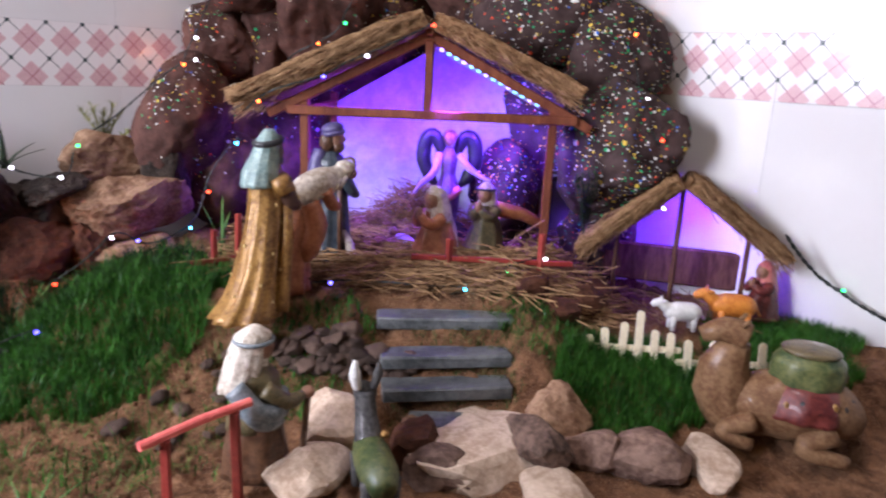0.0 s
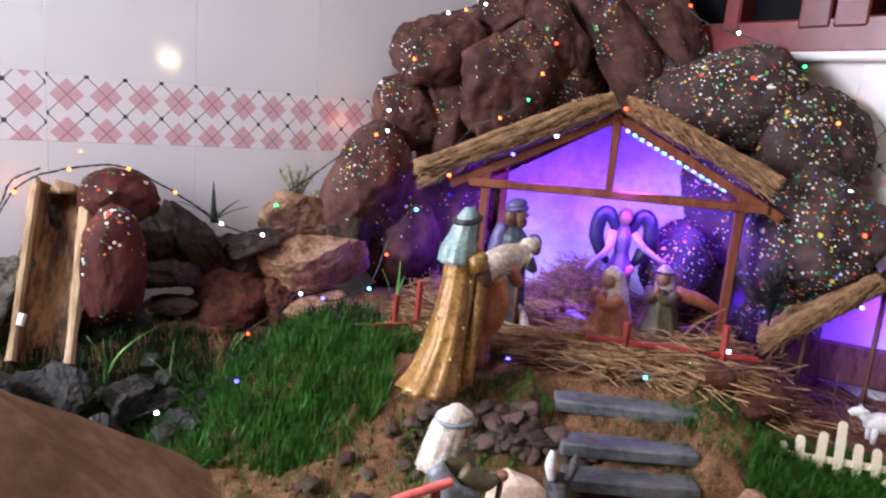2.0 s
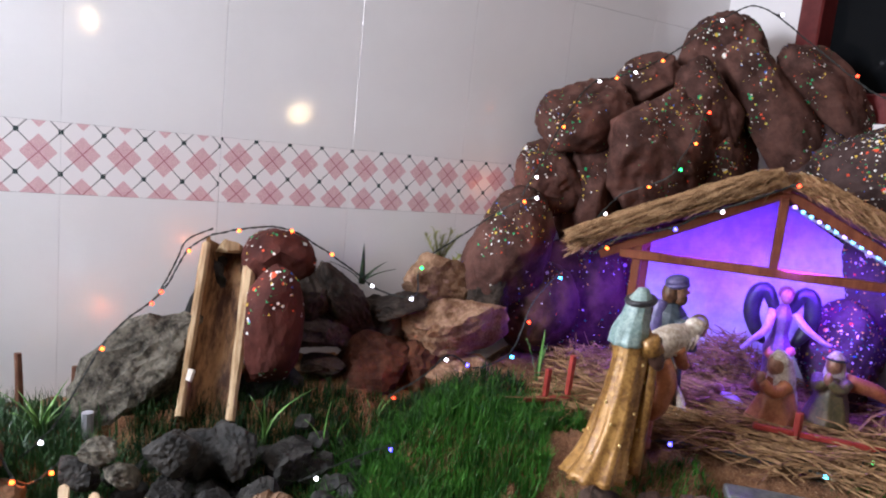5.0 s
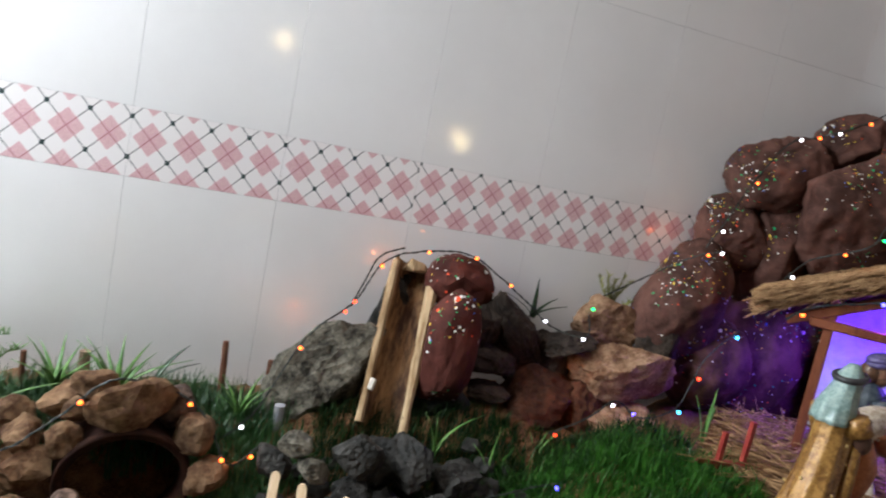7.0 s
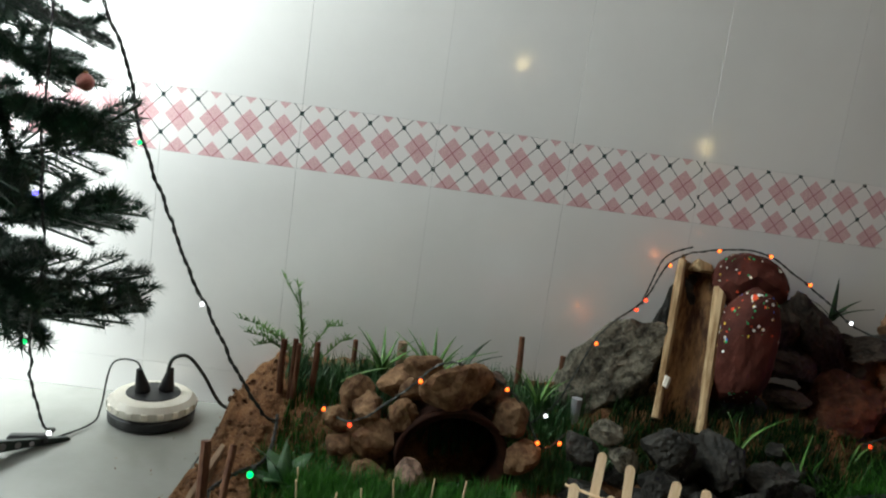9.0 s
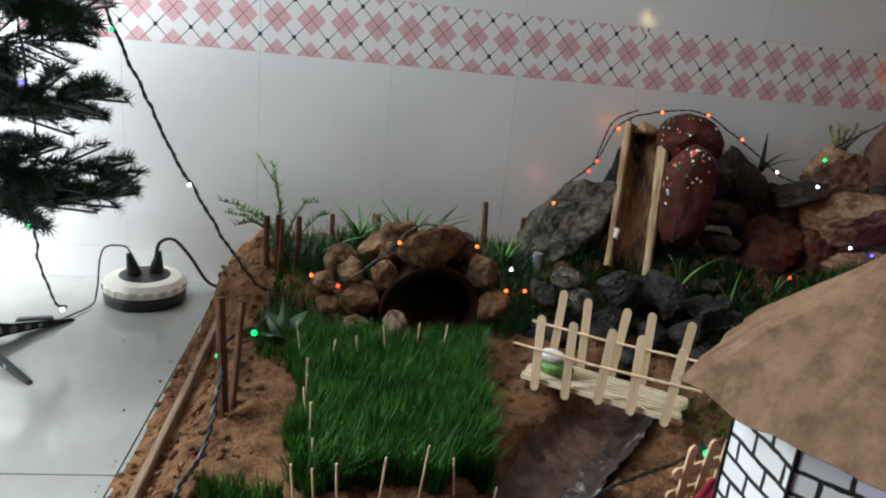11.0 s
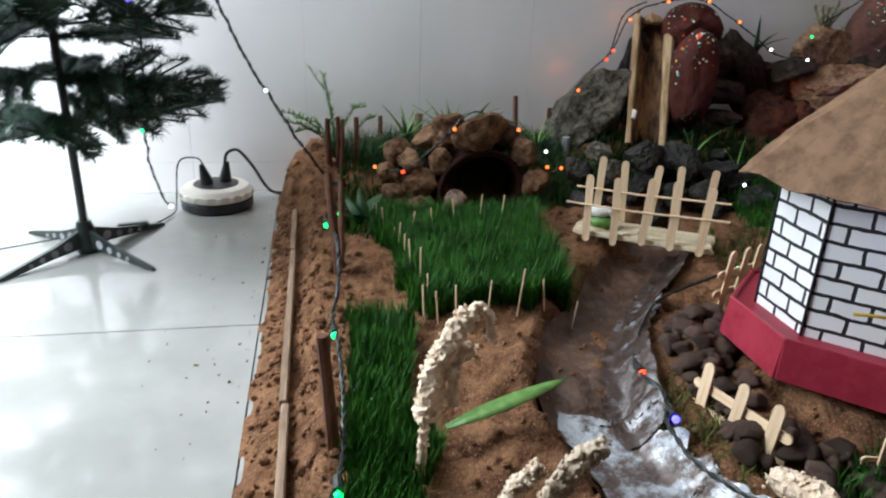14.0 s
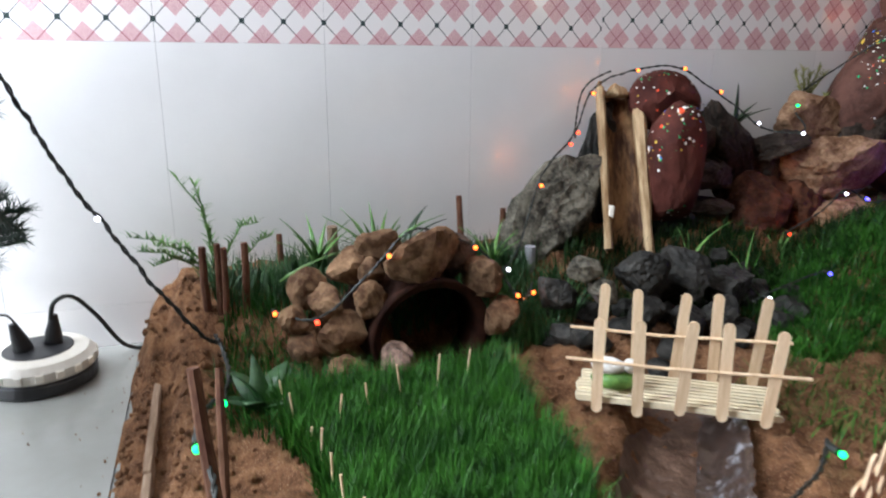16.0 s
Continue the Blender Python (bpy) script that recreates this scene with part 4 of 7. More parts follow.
FIELD = "field stones before the stable"
for i, (x, y, lift, size, mat, label) in enumerate((
    (0.800, -0.750, 0.010, (0.19, 0.14, 0.06), "pale_stone", "broad flat pale sandstone in sand"),
    (0.888, -0.788, 0.008, (0.085, 0.07, 0.058), "tan_rock", "rounded tan stone mottled with rust"),
    (0.822, -0.812, 0.022, (0.095, 0.05, 0.045), "pebble", "grey flat-sided slab of stone"),
    (0.905, -0.885, 0.008, (0.09, 0.07, 0.055), "pink_rock", "pinkish brown stone in a row"),
    (0.875, -0.840, 0.010, (0.07, 0.055, 0.05), "pink_rock", "dull brown stone in a row"),
    (0.745, -0.715, 0.014, (0.07, 0.06, 0.060), "rust_rock", "purplish brown rounded stone"),
    (0.765, -0.690, 0.012, (0.05, 0.045, 0.045), "tan_rock", "small tan rounded stone"),
    (0.705, -0.625, 0.012, (0.11, 0.08, 0.065), "pale_stone", "pinkish pale stone behind the shepherd"),
    (0.740, -0.760, 0.008, (0.08, 0.06, 0.05), "pink_rock", "brownish pink stone by the donkey"),
    (0.640, -0.675, 0.006, (0.09, 0.07, 0.045), "pale_stone", "pinkish stone beside the donkey"),
    (0.950, -0.930, 0.006, (0.09, 0.06, 0.045), "pale_stone", "pale sandy stone at the edge"),
    (0.800, -0.860, 0.004, (0.11, 0.08, 0.04), "pale_stone", "flat pale sandstone slab in sand"),
    (0.530, -0.690, 0.000, (0.12, 0.09, 0.03), "pale_stone", "flat pale sandstone slab in sand"),
    (1.000, -0.655, 0.012, (0.055, 0.05, 0.045), "rust_rock", "reddish brown stone beside the steps"),
    (1.030, -0.640, 0.016, (0.05, 0.045, 0.042), "rust_rock", "reddish brown stone beside the steps"),
    (1.010, -0.700, 0.008, (0.05, 0.05, 0.045), "rust_rock", "brown stone beside the steps"),
    (1.070, -0.690, 0.015, (0.07, 0.06, 0.055), "rust_rock", "reddish stone in the grass"),
    (1.140, -0.660, 0.020, (0.08, 0.07, 0.06), "rust_rock", "dark reddish stone beside the small stable"),
)):
    rock_thing("field_stone", on_ground(x, y, lift + size[2] * 0.12), size, 400 + i, M[mat], label, FIELD, (0, 0, 40 * i), detail=3, facets=6)
rnd = random.Random(21)
peb = [mesh_of("pebble", stone((1, 0.72 + 0.05 * k, 0.56), 500 + k, detail=3, facets=9, rough=0.4), M["pebble"]) for k in range(6)]
for me in peb:
    me.polygons.foreach_set("use_smooth", [True] * len(me.polygons))


def pebble(x, y, s, label, group, lift=0.25):
    ob = new("pebble", peb[rnd.randrange(6)])
    ob.matrix_basis = pose(x, y, ground(x, y) + s * lift, rnd.uniform(-25, 25), rnd.uniform(-25, 25), rnd.uniform(0, 360)) @ Matrix.Scale(s, 4)
    return tagged(ob, label, "pebble", group)


# heap of dark stones between the king and the steps
for i in range(110):
    u, v = rnd.random(), rnd.random()
    x, y = 0.672 + 0.105 * u + 0.055 * v, -0.465 - 0.085 * u - 0.095 * v
    pebble(x, y, rnd.uniform(0.014, 0.033), "dark brown stone in the bank below the stable", "stones in the bank", rnd.uniform(0.1, 0.6))
for i in range(26):
    x, y = rnd.uniform(0.52, 0.68), rnd.uniform(-0.56, -0.47)
    pebble(x, y, rnd.uniform(0.012, 0.028), "small dark stone at the edge of the grass", "stones in the bank", 0.2)
# dark stones strewn below the trough
for i in range(46):
    x, y = rnd.uniform(0.16, 0.49), rnd.uniform(-0.345, -0.185)
    s = rnd.uniform(0.022, 0.05)
    rock_thing("foot_stone", on_ground(x, y, s * 0.2), (s, s * 0.85, s * 0.75), 600 + i, M["dark_rock"], "angular near-black stone below the trough", "stones below the trough", (0, 0, 61 * i), detail=2, facets=12)
# pebbles round the card house
for i in range(230):
    a = rnd.uniform(math.radians(120), math.radians(320))
    r = rnd.uniform(0.105, 0.160) + (0.03 if 200 < math.degrees(a) < 262 else 0)
    x, y = 0.235 + r * math.cos(a), -0.772 + r * math.sin(a)
    if x < 0.07 and y < -0.80 or river_far(x, y) < 0.045:
        continue
    pebble(x, y, rnd.uniform(0.011, 0.027), "smooth grey-brown pebble round the card house", "pebbles round the house", rnd.uniform(0.15, 0.45))

# loose crumbs of soil
bm = bmesh.new()
for i in range(2600):
    x, y = rnd.uniform(-0.30, 0.62), rnd.uniform(-1.1, -0.2)
    if i % 3 == 0:
        x, y = rnd.uniform(-0.30, -0.2), rnd.uniform(-1.1, -0.05)
    s = 0.0015 + 0.0045 * rnd.random() ** 3
    m = pose(x, y, ground(x, y) + s * 0.3, rnd.uniform(0, 180), rnd.uniform(0, 180), 0) @ Matrix.Diagonal((s, s * 0.8, s * 0.7, 1))
    bmesh.ops.create_icosphere(bm, subdivisions=1, radius=1.0, matrix=m) if s > 0.0032 else bmesh.ops.create_cube(bm, size=1.6, matrix=m)
for i in range(90):
    x, y = -0.31 - 0.10 * rnd.random() ** 3, rnd.uniform(-1.1, -0.03)
    s = 0.0006 + 0.0012 * rnd.random() ** 3
    bmesh.ops.create_cube(bm, size=1.6, matrix=pose(x, y, s * 0.5, rnd.uniform(0, 180), 0, rnd.uniform(0, 180)) @ Matrix.Diagonal((s, s * 0.8, s * 0.6, 1)))
tagged(part("soil_crumb", bm, M["soil"]), "loose crumbs of reddish soil", "soil", kind="stuff")

# ---- stream ----


def river_strip(name, label, shift, width, lo, hi, material, lift, crinkle):
    """A crinkled sheet along the stream, shifted towards its right bank."""
    bm = bmesh.new()
    rows = []
    for i in range(121):
        s = (lo + (hi - lo) * i / 120) * (len(RIVER) - 1)
        k = min(int(s), len(RIVER) - 2)
        p = Vector((*RIVER[k], 0)).lerp(Vector((*RIVER[k + 1], 0)), s - k)
        d = (Vector((*RIVER[min(k + 2, len(RIVER) - 1)], 0)) - Vector((*RIVER[max(k - 1, 0)], 0))).normalized()
        n = Vector((-d.y, d.x, 0))
        w0 = width * (1 + 0.35 * noise.noise((i * 0.11, lift * 900, 2)))
        row = []
        for j in range(15):
            q = p + n * (shift + 0.006 * noise.noise((i * 0.2, 4, 4)) + (j / 14 - 0.5) * w0)
            z = ground(q.x, q.y, False) + lift + crinkle * (noise.noise((q.x * 55, q.y * 55, 5)) + 0.8 * abs(noise.noise((q.x * 130, q.y * 130, 8))))
            row.append(bm.verts.new((q.x, q.y, z)))
        rows.append(row)
    for a, b in zip(rows, rows[1:]):
        for j in range(14):
            bm.faces.new((a[j], a[j + 1], b[j + 1], b[j]))
    return tagged(part(name, bm, material, shade=True), label, "stream", kind="structure")


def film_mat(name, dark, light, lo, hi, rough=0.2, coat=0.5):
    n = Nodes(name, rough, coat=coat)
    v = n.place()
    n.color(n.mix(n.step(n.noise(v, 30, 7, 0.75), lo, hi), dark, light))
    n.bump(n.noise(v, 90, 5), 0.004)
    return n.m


M["wet_bed"] = film_mat("wet_brown_bed", (0.060, 0.030, 0.018), (0.19, 0.115, 0.08), 0.40, 0.72, 0.5, 0.12)
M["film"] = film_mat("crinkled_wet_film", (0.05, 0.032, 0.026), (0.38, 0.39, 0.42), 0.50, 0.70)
river_strip("stream", "wet brown stream bed lined with thin plastic", 0.0, 0.08, 0.0, 1.0, M["wet_bed"], 0.004, 0.003)
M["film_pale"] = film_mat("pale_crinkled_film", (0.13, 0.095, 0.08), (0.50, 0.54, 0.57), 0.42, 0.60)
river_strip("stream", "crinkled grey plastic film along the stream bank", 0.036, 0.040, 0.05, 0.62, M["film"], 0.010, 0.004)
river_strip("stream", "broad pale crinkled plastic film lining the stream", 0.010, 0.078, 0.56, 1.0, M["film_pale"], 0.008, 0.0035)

# ---- plants ----


def patch(name, label, inside, box_, count, h, w, mat, seed, bend=0.35):
    r = random.Random(seed)
    vs, fs = [], []
    x0, x1, y0, y1 = box_
    for _ in range(count):
        x, y = r.uniform(x0, x1), r.uniform(y0, y1)
        if not inside(x, y):
            continue
        hh, ww, t = h * r.uniform(0.5, 1.15), w * r.uniform(0.7, 1.3), r.uniform(0, 2 * math.pi)
        b = bend * r.uniform(0.1, 1.3)
        sx, sy, ax, ay = math.cos(t) * ww / 2, math.sin(t) * ww / 2, -math.sin(t), math.cos(t)
        z = ground(x, y, False) - 0.003
        k = len(vs)
        for s, f in ((0, 1.0), (0.5, 0.8)):
            cx, cy, cz = x + ax * b * hh * s * s, y + ay * b * hh * s * s, z + hh * s
            vs.append((cx - sx * f, cy - sy * f, cz))
            vs.append((cx + sx * f, cy + sy * f, cz))
        vs.append((x + ax * b * hh, y + ay * b * hh, z + hh * (1 - 0.2 * b)))
        fs.append((k, k + 1, k + 3, k + 2))
        fs.append((k + 2, k + 3, k + 4))
    me = bpy.data.meshes.new(name)
    me.from_pydata(vs, [], fs)
    me.materials.append(M[mat])
    return tagged(new(name, me), label, "grass", kind="stuff")


def quad(ax, ay, bx, by, cx, cy, dx, dy):
    pts = [(ax, ay), (bx, by), (cx, cy), (dx, dy)]

    def f(x, y):
        x += 0.022 * noise.noise((x * 22, y * 22, 4))
        y += 0.022 * noise.noise((x * 22, y * 22, 9))
        s = [(pts[(i + 1) % 4][0] - pts[i][0]) * (y - pts[i][1]) - (pts[(i + 1) % 4][1] - pts[i][1]) * (x - pts[i][0]) for i in range(4)]
        return all(c > 0 for c in s) or all(c < 0 for c in s)

    return f


def blot(cx, cy, rx, ry):
    return lambda x, y: ((x - cx) / rx) ** 2 + ((y - cy) / ry) ** 2 + 0.5 * noise.noise((x * 18, y * 18, 2)) < 1.0


field = quad(-0.152, -0.315, 0.075, -0.30, 0.048, -0.585, -0.137, -0.61)
patch("grass", "thick bed of tall green wheatgrass", field, (-0.17, 0.10, -0.63, -0.28), 36000, 0.044, 0.0014, "grass", 1, 0.5)
patch("grass", "strip of green wheatgrass beside the kerb", quad(-0.20, -0.60, -0.145, -0.61, -0.165, -0.90, -0.225, -0.90), (-0.24, -0.12, -0.92, -0.58), 13000, 0.032, 0.0014, "grass", 2)
patch("grass", "green lawn beside the stable", blot(0.575, -0.345, 0.17, 0.105), (0.36, 0.78, -0.5, -0.2), 26000, 0.026, 0.0013, "grass", 3, 0.6)
patch("grass", "long wild blades in the lawn beside the stable", blot(0.58, -0.32, 0.19, 0.11), (0.36, 0.80, -0.5, -0.18), 1500, 0.048, 0.0018, "grass", 31, 0.9)
patch("grass", "weeds on the bank below the stable", blot(0.715, -0.535, 0.10, 0.055), (0.58, 0.84, -0.62, -0.44), 3600, 0.020, 0.0014, "grass", 32, 0.8)
patch("grass", "sparse blades on the sand", blot(0.46, -0.50, 0.20, 0.13), (0.24, 0.70, -0.66, -0.34), 800, 0.030, 0.0016, "grass", 33, 0.9)
patch("grass", "thin weeds beside the steps", blot(0.985, -0.70, 0.07, 0.10), (0.88, 1.08, -0.82, -0.58), 2600, 0.022, 0.0014, "grass", 34, 0.8)
patch("grass", "thin mossy grass on sand", blot(0.49, -0.46, 0.20, 0.13), (0.26, 0.72, -0.62, -0.3), 6500, 0.013, 0.0013, "grass_dry", 4, 0.9)
patch("grass", "green lawn before the small stable", blot(0.99, -0.815, 0.12, 0.075), (0.84, 1.14, -0.93, -0.70), 20000, 0.026, 0.0013, "grass", 5, 0.5)
patch("grass", "green grass beside the wall", blot(1.24, -0.90, 0.13, 0.10), (1.08, 1.35, -1.05, -0.76), 14000, 0.024, 0.0013, "grass", 6, 0.5)
patch("grass", "short grass on the steps", blot(0.87, -0.665, 0.12, 0.07), (0.72, 1.02, -0.77, -0.56), 4200, 0.013, 0.0012, "grass_dry", 7, 0.8)
patch("grass", "green grass round the craft-stick fence", blot(0.205, -0.935, 0.10, 0.055), (0.08, 0.34, -1.02, -0.86), 6000, 0.024, 0.0016, "grass", 8, 0.5)
patch("grass", "wild grass behind the clay pot", blot(0.0, -0.11, 0.22, 0.07), (-0.24, 0.24, -0.2, -0.02), 6200, 0.042, 0.0021, "leaf_mid", 9, 0.6)
patch("grass", "wild grass below the grey rock", blot(0.145, -0.20, 0.075, 0.06), (0.05, 0.24, -0.28, -0.12), 3200, 0.038, 0.0018, "leaf_mid", 10, 0.6)
patch("grass", "grass beside the waterfall, coloured dark for shade", blot(0.50, -0.24, 0.17, 0.09), (0.30, 0.72, -0.36, -0.13), 6500, 0.024, 0.0015, "grass_shaded", 11, 0.6)
patch("grass", "mossy tufts on the river bank", blot(0.055, -0.82, 0.045, 0.075), (-0.01, 0.12, -0.92, -0.72), 2200, 0.014, 0.0012, "grass_dry", 12, 0.9)
patch("grass", "low weeds beside the corner posts", blot(-0.165, -0.26, 0.045, 0.12), (-0.23, -0.1, -0.4, -0.13), 2200, 0.028, 0.0018, "grass", 13, 0.7)

patch("grass", "weeds at the foot of the waterfall stones, coloured dark for shade", blot(0.36, -0.19, 0.17, 0.085), (0.15, 0.6, -0.32, -0.08), 8000, 0.032, 0.0018, "grass_shaded", 14, 0.7)
patch("grass", "weeds before the sandstones, coloured dark for shade", blot(0.64, -0.22, 0.12, 0.06), (0.48, 0.8, -0.32, -0.12), 4200, 0.03, 0.0016, "grass_shaded", 15, 0.7)

# thin sticks that fence the wheatgrass
rnd = random.Random(31)
row_a = [(-0.150 + 0.0045 * k, -0.33 - 0.036 * k) for k in range(9)]
row_b = [(-0.114 + 0.034 * k, -0.385 + 0.012 * k) for k in range(5)]
row_c = [(-0.130 + 0.034 * k, -0.625 + 0.006 * k) for k in range(6)]
for x, y in row_a + row_b + row_c:
    h = rnd.uniform(0.032, 0.052)
    ob = part("wood_splint", tube(((0, 0, -0.01), (rnd.uniform(-0.007, 0.007), rnd.uniform(-0.007, 0.007), h)), 0.0011, 5), M["lolly"])
    ob.matrix_basis = pose(*on_ground(x, y))
    tagged(ob, "thin bare splint stuck in the soil round the grass", "stick", "splints round the wheatgrass")


def leafy(name, at, label, blades, mat, category="plant"):
    """A plant of long single leaves: height, width, lean, turn and bend of each."""
    p = thing(name, pose(*at), label, category)
    for h, w, lean, turn, bend in blades:
        bm = add_blade(bmesh.new(), (0, 0, 0), h, w, lean, math.radians(turn), bend, 6)
        ob = part("leaf", bm, M[mat], p, shade=True)
        ob.modifiers.new("thickness", "SOLIDIFY").thickness = 0.0008
    return p


leafy("aloe", (0.565, -0.05, 0.265), "dark spiky aloe between the rocks", [(0.065, 0.010, 0.0, 0, 0.05), (0.04, 0.010, 0.02, -80, 0.6), (0.035, 0.012, 0.02, -110, 0.9), (0.04, 0.010, 0.02, 70, 0.8), (0.03, 0.010, 0.02, 170, 0.7)], "leaf_dark")
leafy("spiky_plant", (-0.015, -0.125, 0.112), "tuft of green pointed leaves behind the pot", [(0.056 + 0.009 * (k % 4), 0.0095, 0.014, 24 * k, 0.35 + 0.25 * (k % 3)) for k in range(17)], "leaf")
leafy("spiky_plant", (-0.085, -0.10, 0.11), "tuft of green pointed leaves beside the stakes", [(0.05 + 0.01 * (k % 3), 0.008, 0.016, 33 * k, 0.4 + 0.3 * (k % 2)) for k in range(12)], "leaf")
leafy("spiky_plant", (0.135, -0.13, 0.10), "loose tuft of green blades below the grey rock", [(0.045 + 0.01 * (k % 3), 0.006, 0.012, 40 * k, 0.5) for k in range(9)], "leaf")
leafy("dark_leaf_plant", (0.025, -0.10, 0.125), "dark broad leaves behind the pot", [(0.06, 0.014, 0.015, -60, 0.5), (0.05, 0.014, 0.015, -100, 0.8)], "leaf_dark")
leafy("sword_plant", (0.80, -0.215, 0.145), "stiff pale green sword leaves beside the stable", [(0.085, 0.011, -0.01, 90, 0.05), (0.07, 0.011, 0.012, 60, 0.15), (0.06, 0.010, 0.012, -60, 0.3)], "leaf")
leafy("lily_plant", (0.385, -0.20, 0.09), "long green blades before the trough", [(0.085, 0.007, 0.0, -90, 0.75), (0.07, 0.007, 0.0, 80, 0.3), (0.06, 0.006, 0.0, 20, 0.1)], "leaf")
leafy("lily_plant", (0.545, -0.185, 0.08), "long green blades in the grass", [(0.055, 0.007, 0.0, -60, 0.4), (0.06, 0.007, 0.0, -90, 0.5), (0.05, 0.006, 0.0, 40, 0.3)], "leaf")
leafy("lily_plant", (0.455, -0.225, 0.08), "tall green blade in the grass", [(0.07, 0.006, 0.0, -90, 0.1), (0.05, 0.006, 0.0, 70, 0.5)], "leaf")
leafy("fallen_leaf", (-0.145, -0.828, 0.068), "long green leaf lying across the soil", [(0.022, 0.016, 0.10, -78, 0.1)], "leaf", "leaf")
leafy("round_leaf_plant", (-0.172, -0.315, 0.045), "dull green broad leaves beside the posts", [(0.036, 0.024, 0.012, 40, 0.7), (0.044, 0.027, 0.01, -60, 0.5), (0.034, 0.024, 0.014, 160, 0.8), (0.026, 0.022, 0.018, 100, 0.9), (0.024, 0.022, 0.02, 220, 0.8), (0.052, 0.024, 0.004, 10, 0.4), (0.06, 0.022, 0.006, 120, 0.5)], "leaf_mid")
leafy("yellow_leaf", (-0.135, -0.15, 0.115), "yellowing long leaf lying over the stones", [(0.04, 0.010, 0.05, -100, 0.6)], "leaf")
leafy("grass_clump", (0.42, -0.60, 0.045), "arching green grass clump on the sand", [(0.05, 0.004, 0.0, 45 * k, 0.9) for k in range(8)], "leaf")


def sprig(name, at, label, stems, mat):
    p = thing(name, pose(*at), label, "plant")
    r = random.Random(len(label))
    for pts in stems:
        bm = tube(pts, [0.0010] * (len(pts) - 1) + [0.0004], 5)
        stem = part("stem", bm, M[mat], p)
        lb = bmesh.new()
        for i in range(48):
            s = 0.15 + 0.85 * i / 48
            k = min(int(s * (len(pts) - 1)), len(pts) - 2)
            c = Vector(pts[k]).lerp(Vector(pts[k + 1]), s * (len(pts) - 1) - k)
            add_blade(lb, c, 0.010, 0.0030, 0.007, r.uniform(0, 6.28), 0.6, 2)
        part("leaflet", lb, M[mat], stem)
    return p


sprig("fern", (-0.20, -0.055, 0.055), "feathery light green fern sprigs in the corner", [
    [(0, 0, 0), (-0.004, 0, 0.08), (-0.014, 0, 0.13), (-0.042, 0, 0.172)], [(0, 0, 0.02), (-0.008, 0.0, 0.085), (-0.012, 0, 0.13), (-0.022, 0, 0.165)],
    [(0, 0, 0.03), (-0.03, 0, 0.07), (-0.065, 0, 0.094), (-0.10, -0.005, 0.102)], [(0, 0, 0.03), (-0.03, 0, 0.06), (-0.06, 0, 0.078), (-0.09, -0.008, 0.084)],
    [(0, 0, 0.03), (0.012, 0, 0.075), (0.03, 0, 0.105), (0.052, 0, 0.108)], [(0, 0, 0.02), (0.02, 0, 0.05), (0.05, 0, 0.085), (0.066, 0, 0.09)],
    [(0, 0, 0.02), (-0.02, 0, 0.06), (-0.05, 0, 0.07), (-0.075, 0, 0.062)], [(0, 0, 0.02), (-0.012, -0.01, 0.06), (-0.035, -0.012, 0.085), (-0.07, -0.015, 0.092)]], "leaf")
M["leaf_pale"] = stuff_mat("yellow_green_leaf", (0.20, 0.22, 0.07), (0.42, 0.42, 0.16), 30, 0.5, 0)
sprig("wall_plant", (0.705, -0.035, 0.275), "pale yellow-green sprigs against the wall", [[(0, 0, 0), (0.006 * k, -0.005, 0.04), (0.016 * k, -0.008, 0.07 + 0.008 * (k % 2))] for k in (-2, -1, 0, 1, 2)] + [[(0, 0, 0), (0.02, -0.01, 0.02), (0.035, -0.015, 0.035)]], "leaf_pale")
sprig("herb", (1.17, -0.62, 0.20), "small dark herb beside the small stable", [[(0, 0, 0), (0.008 * k, 0.0, 0.05), (0.018 * k, 0, 0.09)] for k in (-2, -1, 0, 1, 2)], "leaf_dark")

# ---- posts, stump and wooden kerb on the open side ----
STAKE = "dark brown twig stakes"
for at, top, r in (((-0.214, -0.15, 0.02), (-0.216, -0.145, 0.160), 0.0045), ((-0.200, -0.152, 0.02), (-0.200, -0.15, 0.164), 0.004), ((-0.196, -0.16, 0.02), (-0.193, -0.16, 0.162), 0.0035), ((-0.172, -0.15, 0.03), (-0.172, -0.15, 0.163), 0.0042), ((-0.124, -0.08, 0.06), (-0.127, -0.08, 0.152), 0.004), ((0.112, -0.08, 0.09), (0.108, -0.075, 0.186), 0.0045), ((0.168, -0.08, 0.08), (0.171, -0.078, 0.166), 0.0045), ((-0.211, -0.49, 0.02), (-0.221, -0.455, 0.158), 0.005), ((-0.209, -0.47, 0.02), (-0.205, -0.42, 0.14), 0.0035), ((-0.225, -0.82, 0.0), (-0.232, -0.815, 0.142), 0.0048)):
    d = Vector(top) - Vector(at)
    bm = tube([(d * s) + Vector((0.002 * noise.noise((s * 9, at[0] * 90, 1)), 0.002 * noise.noise((s * 9, 3, at[1] * 90)), 0)) for s in (0, 0.25, 0.5, 0.75, 1)], [r * 1.1, r, r * 1.05, r * 0.95, r * 0.9], 8)
    ob = part("stake", bm, M["stick"])
    ob.matrix_basis = pose(*at)
    tagged(ob, "thin dark brown twig stuck upright in the soil", "stake", STAKE)
for at, h, mat in (((-0.06, -0.07, 0.08), 0.075, "grey_wood"), ((0.184, -0.14, 0.06), 0.068, "card")):
    ob = part("stub", tube(((0, 0, -0.01), (0, 0, h)), 0.007, 10), M[mat])
    ob.matrix_basis = pose(*at)
    tagged(ob, "short pale wooden stub in the soil", "stake", "short pale stubs")
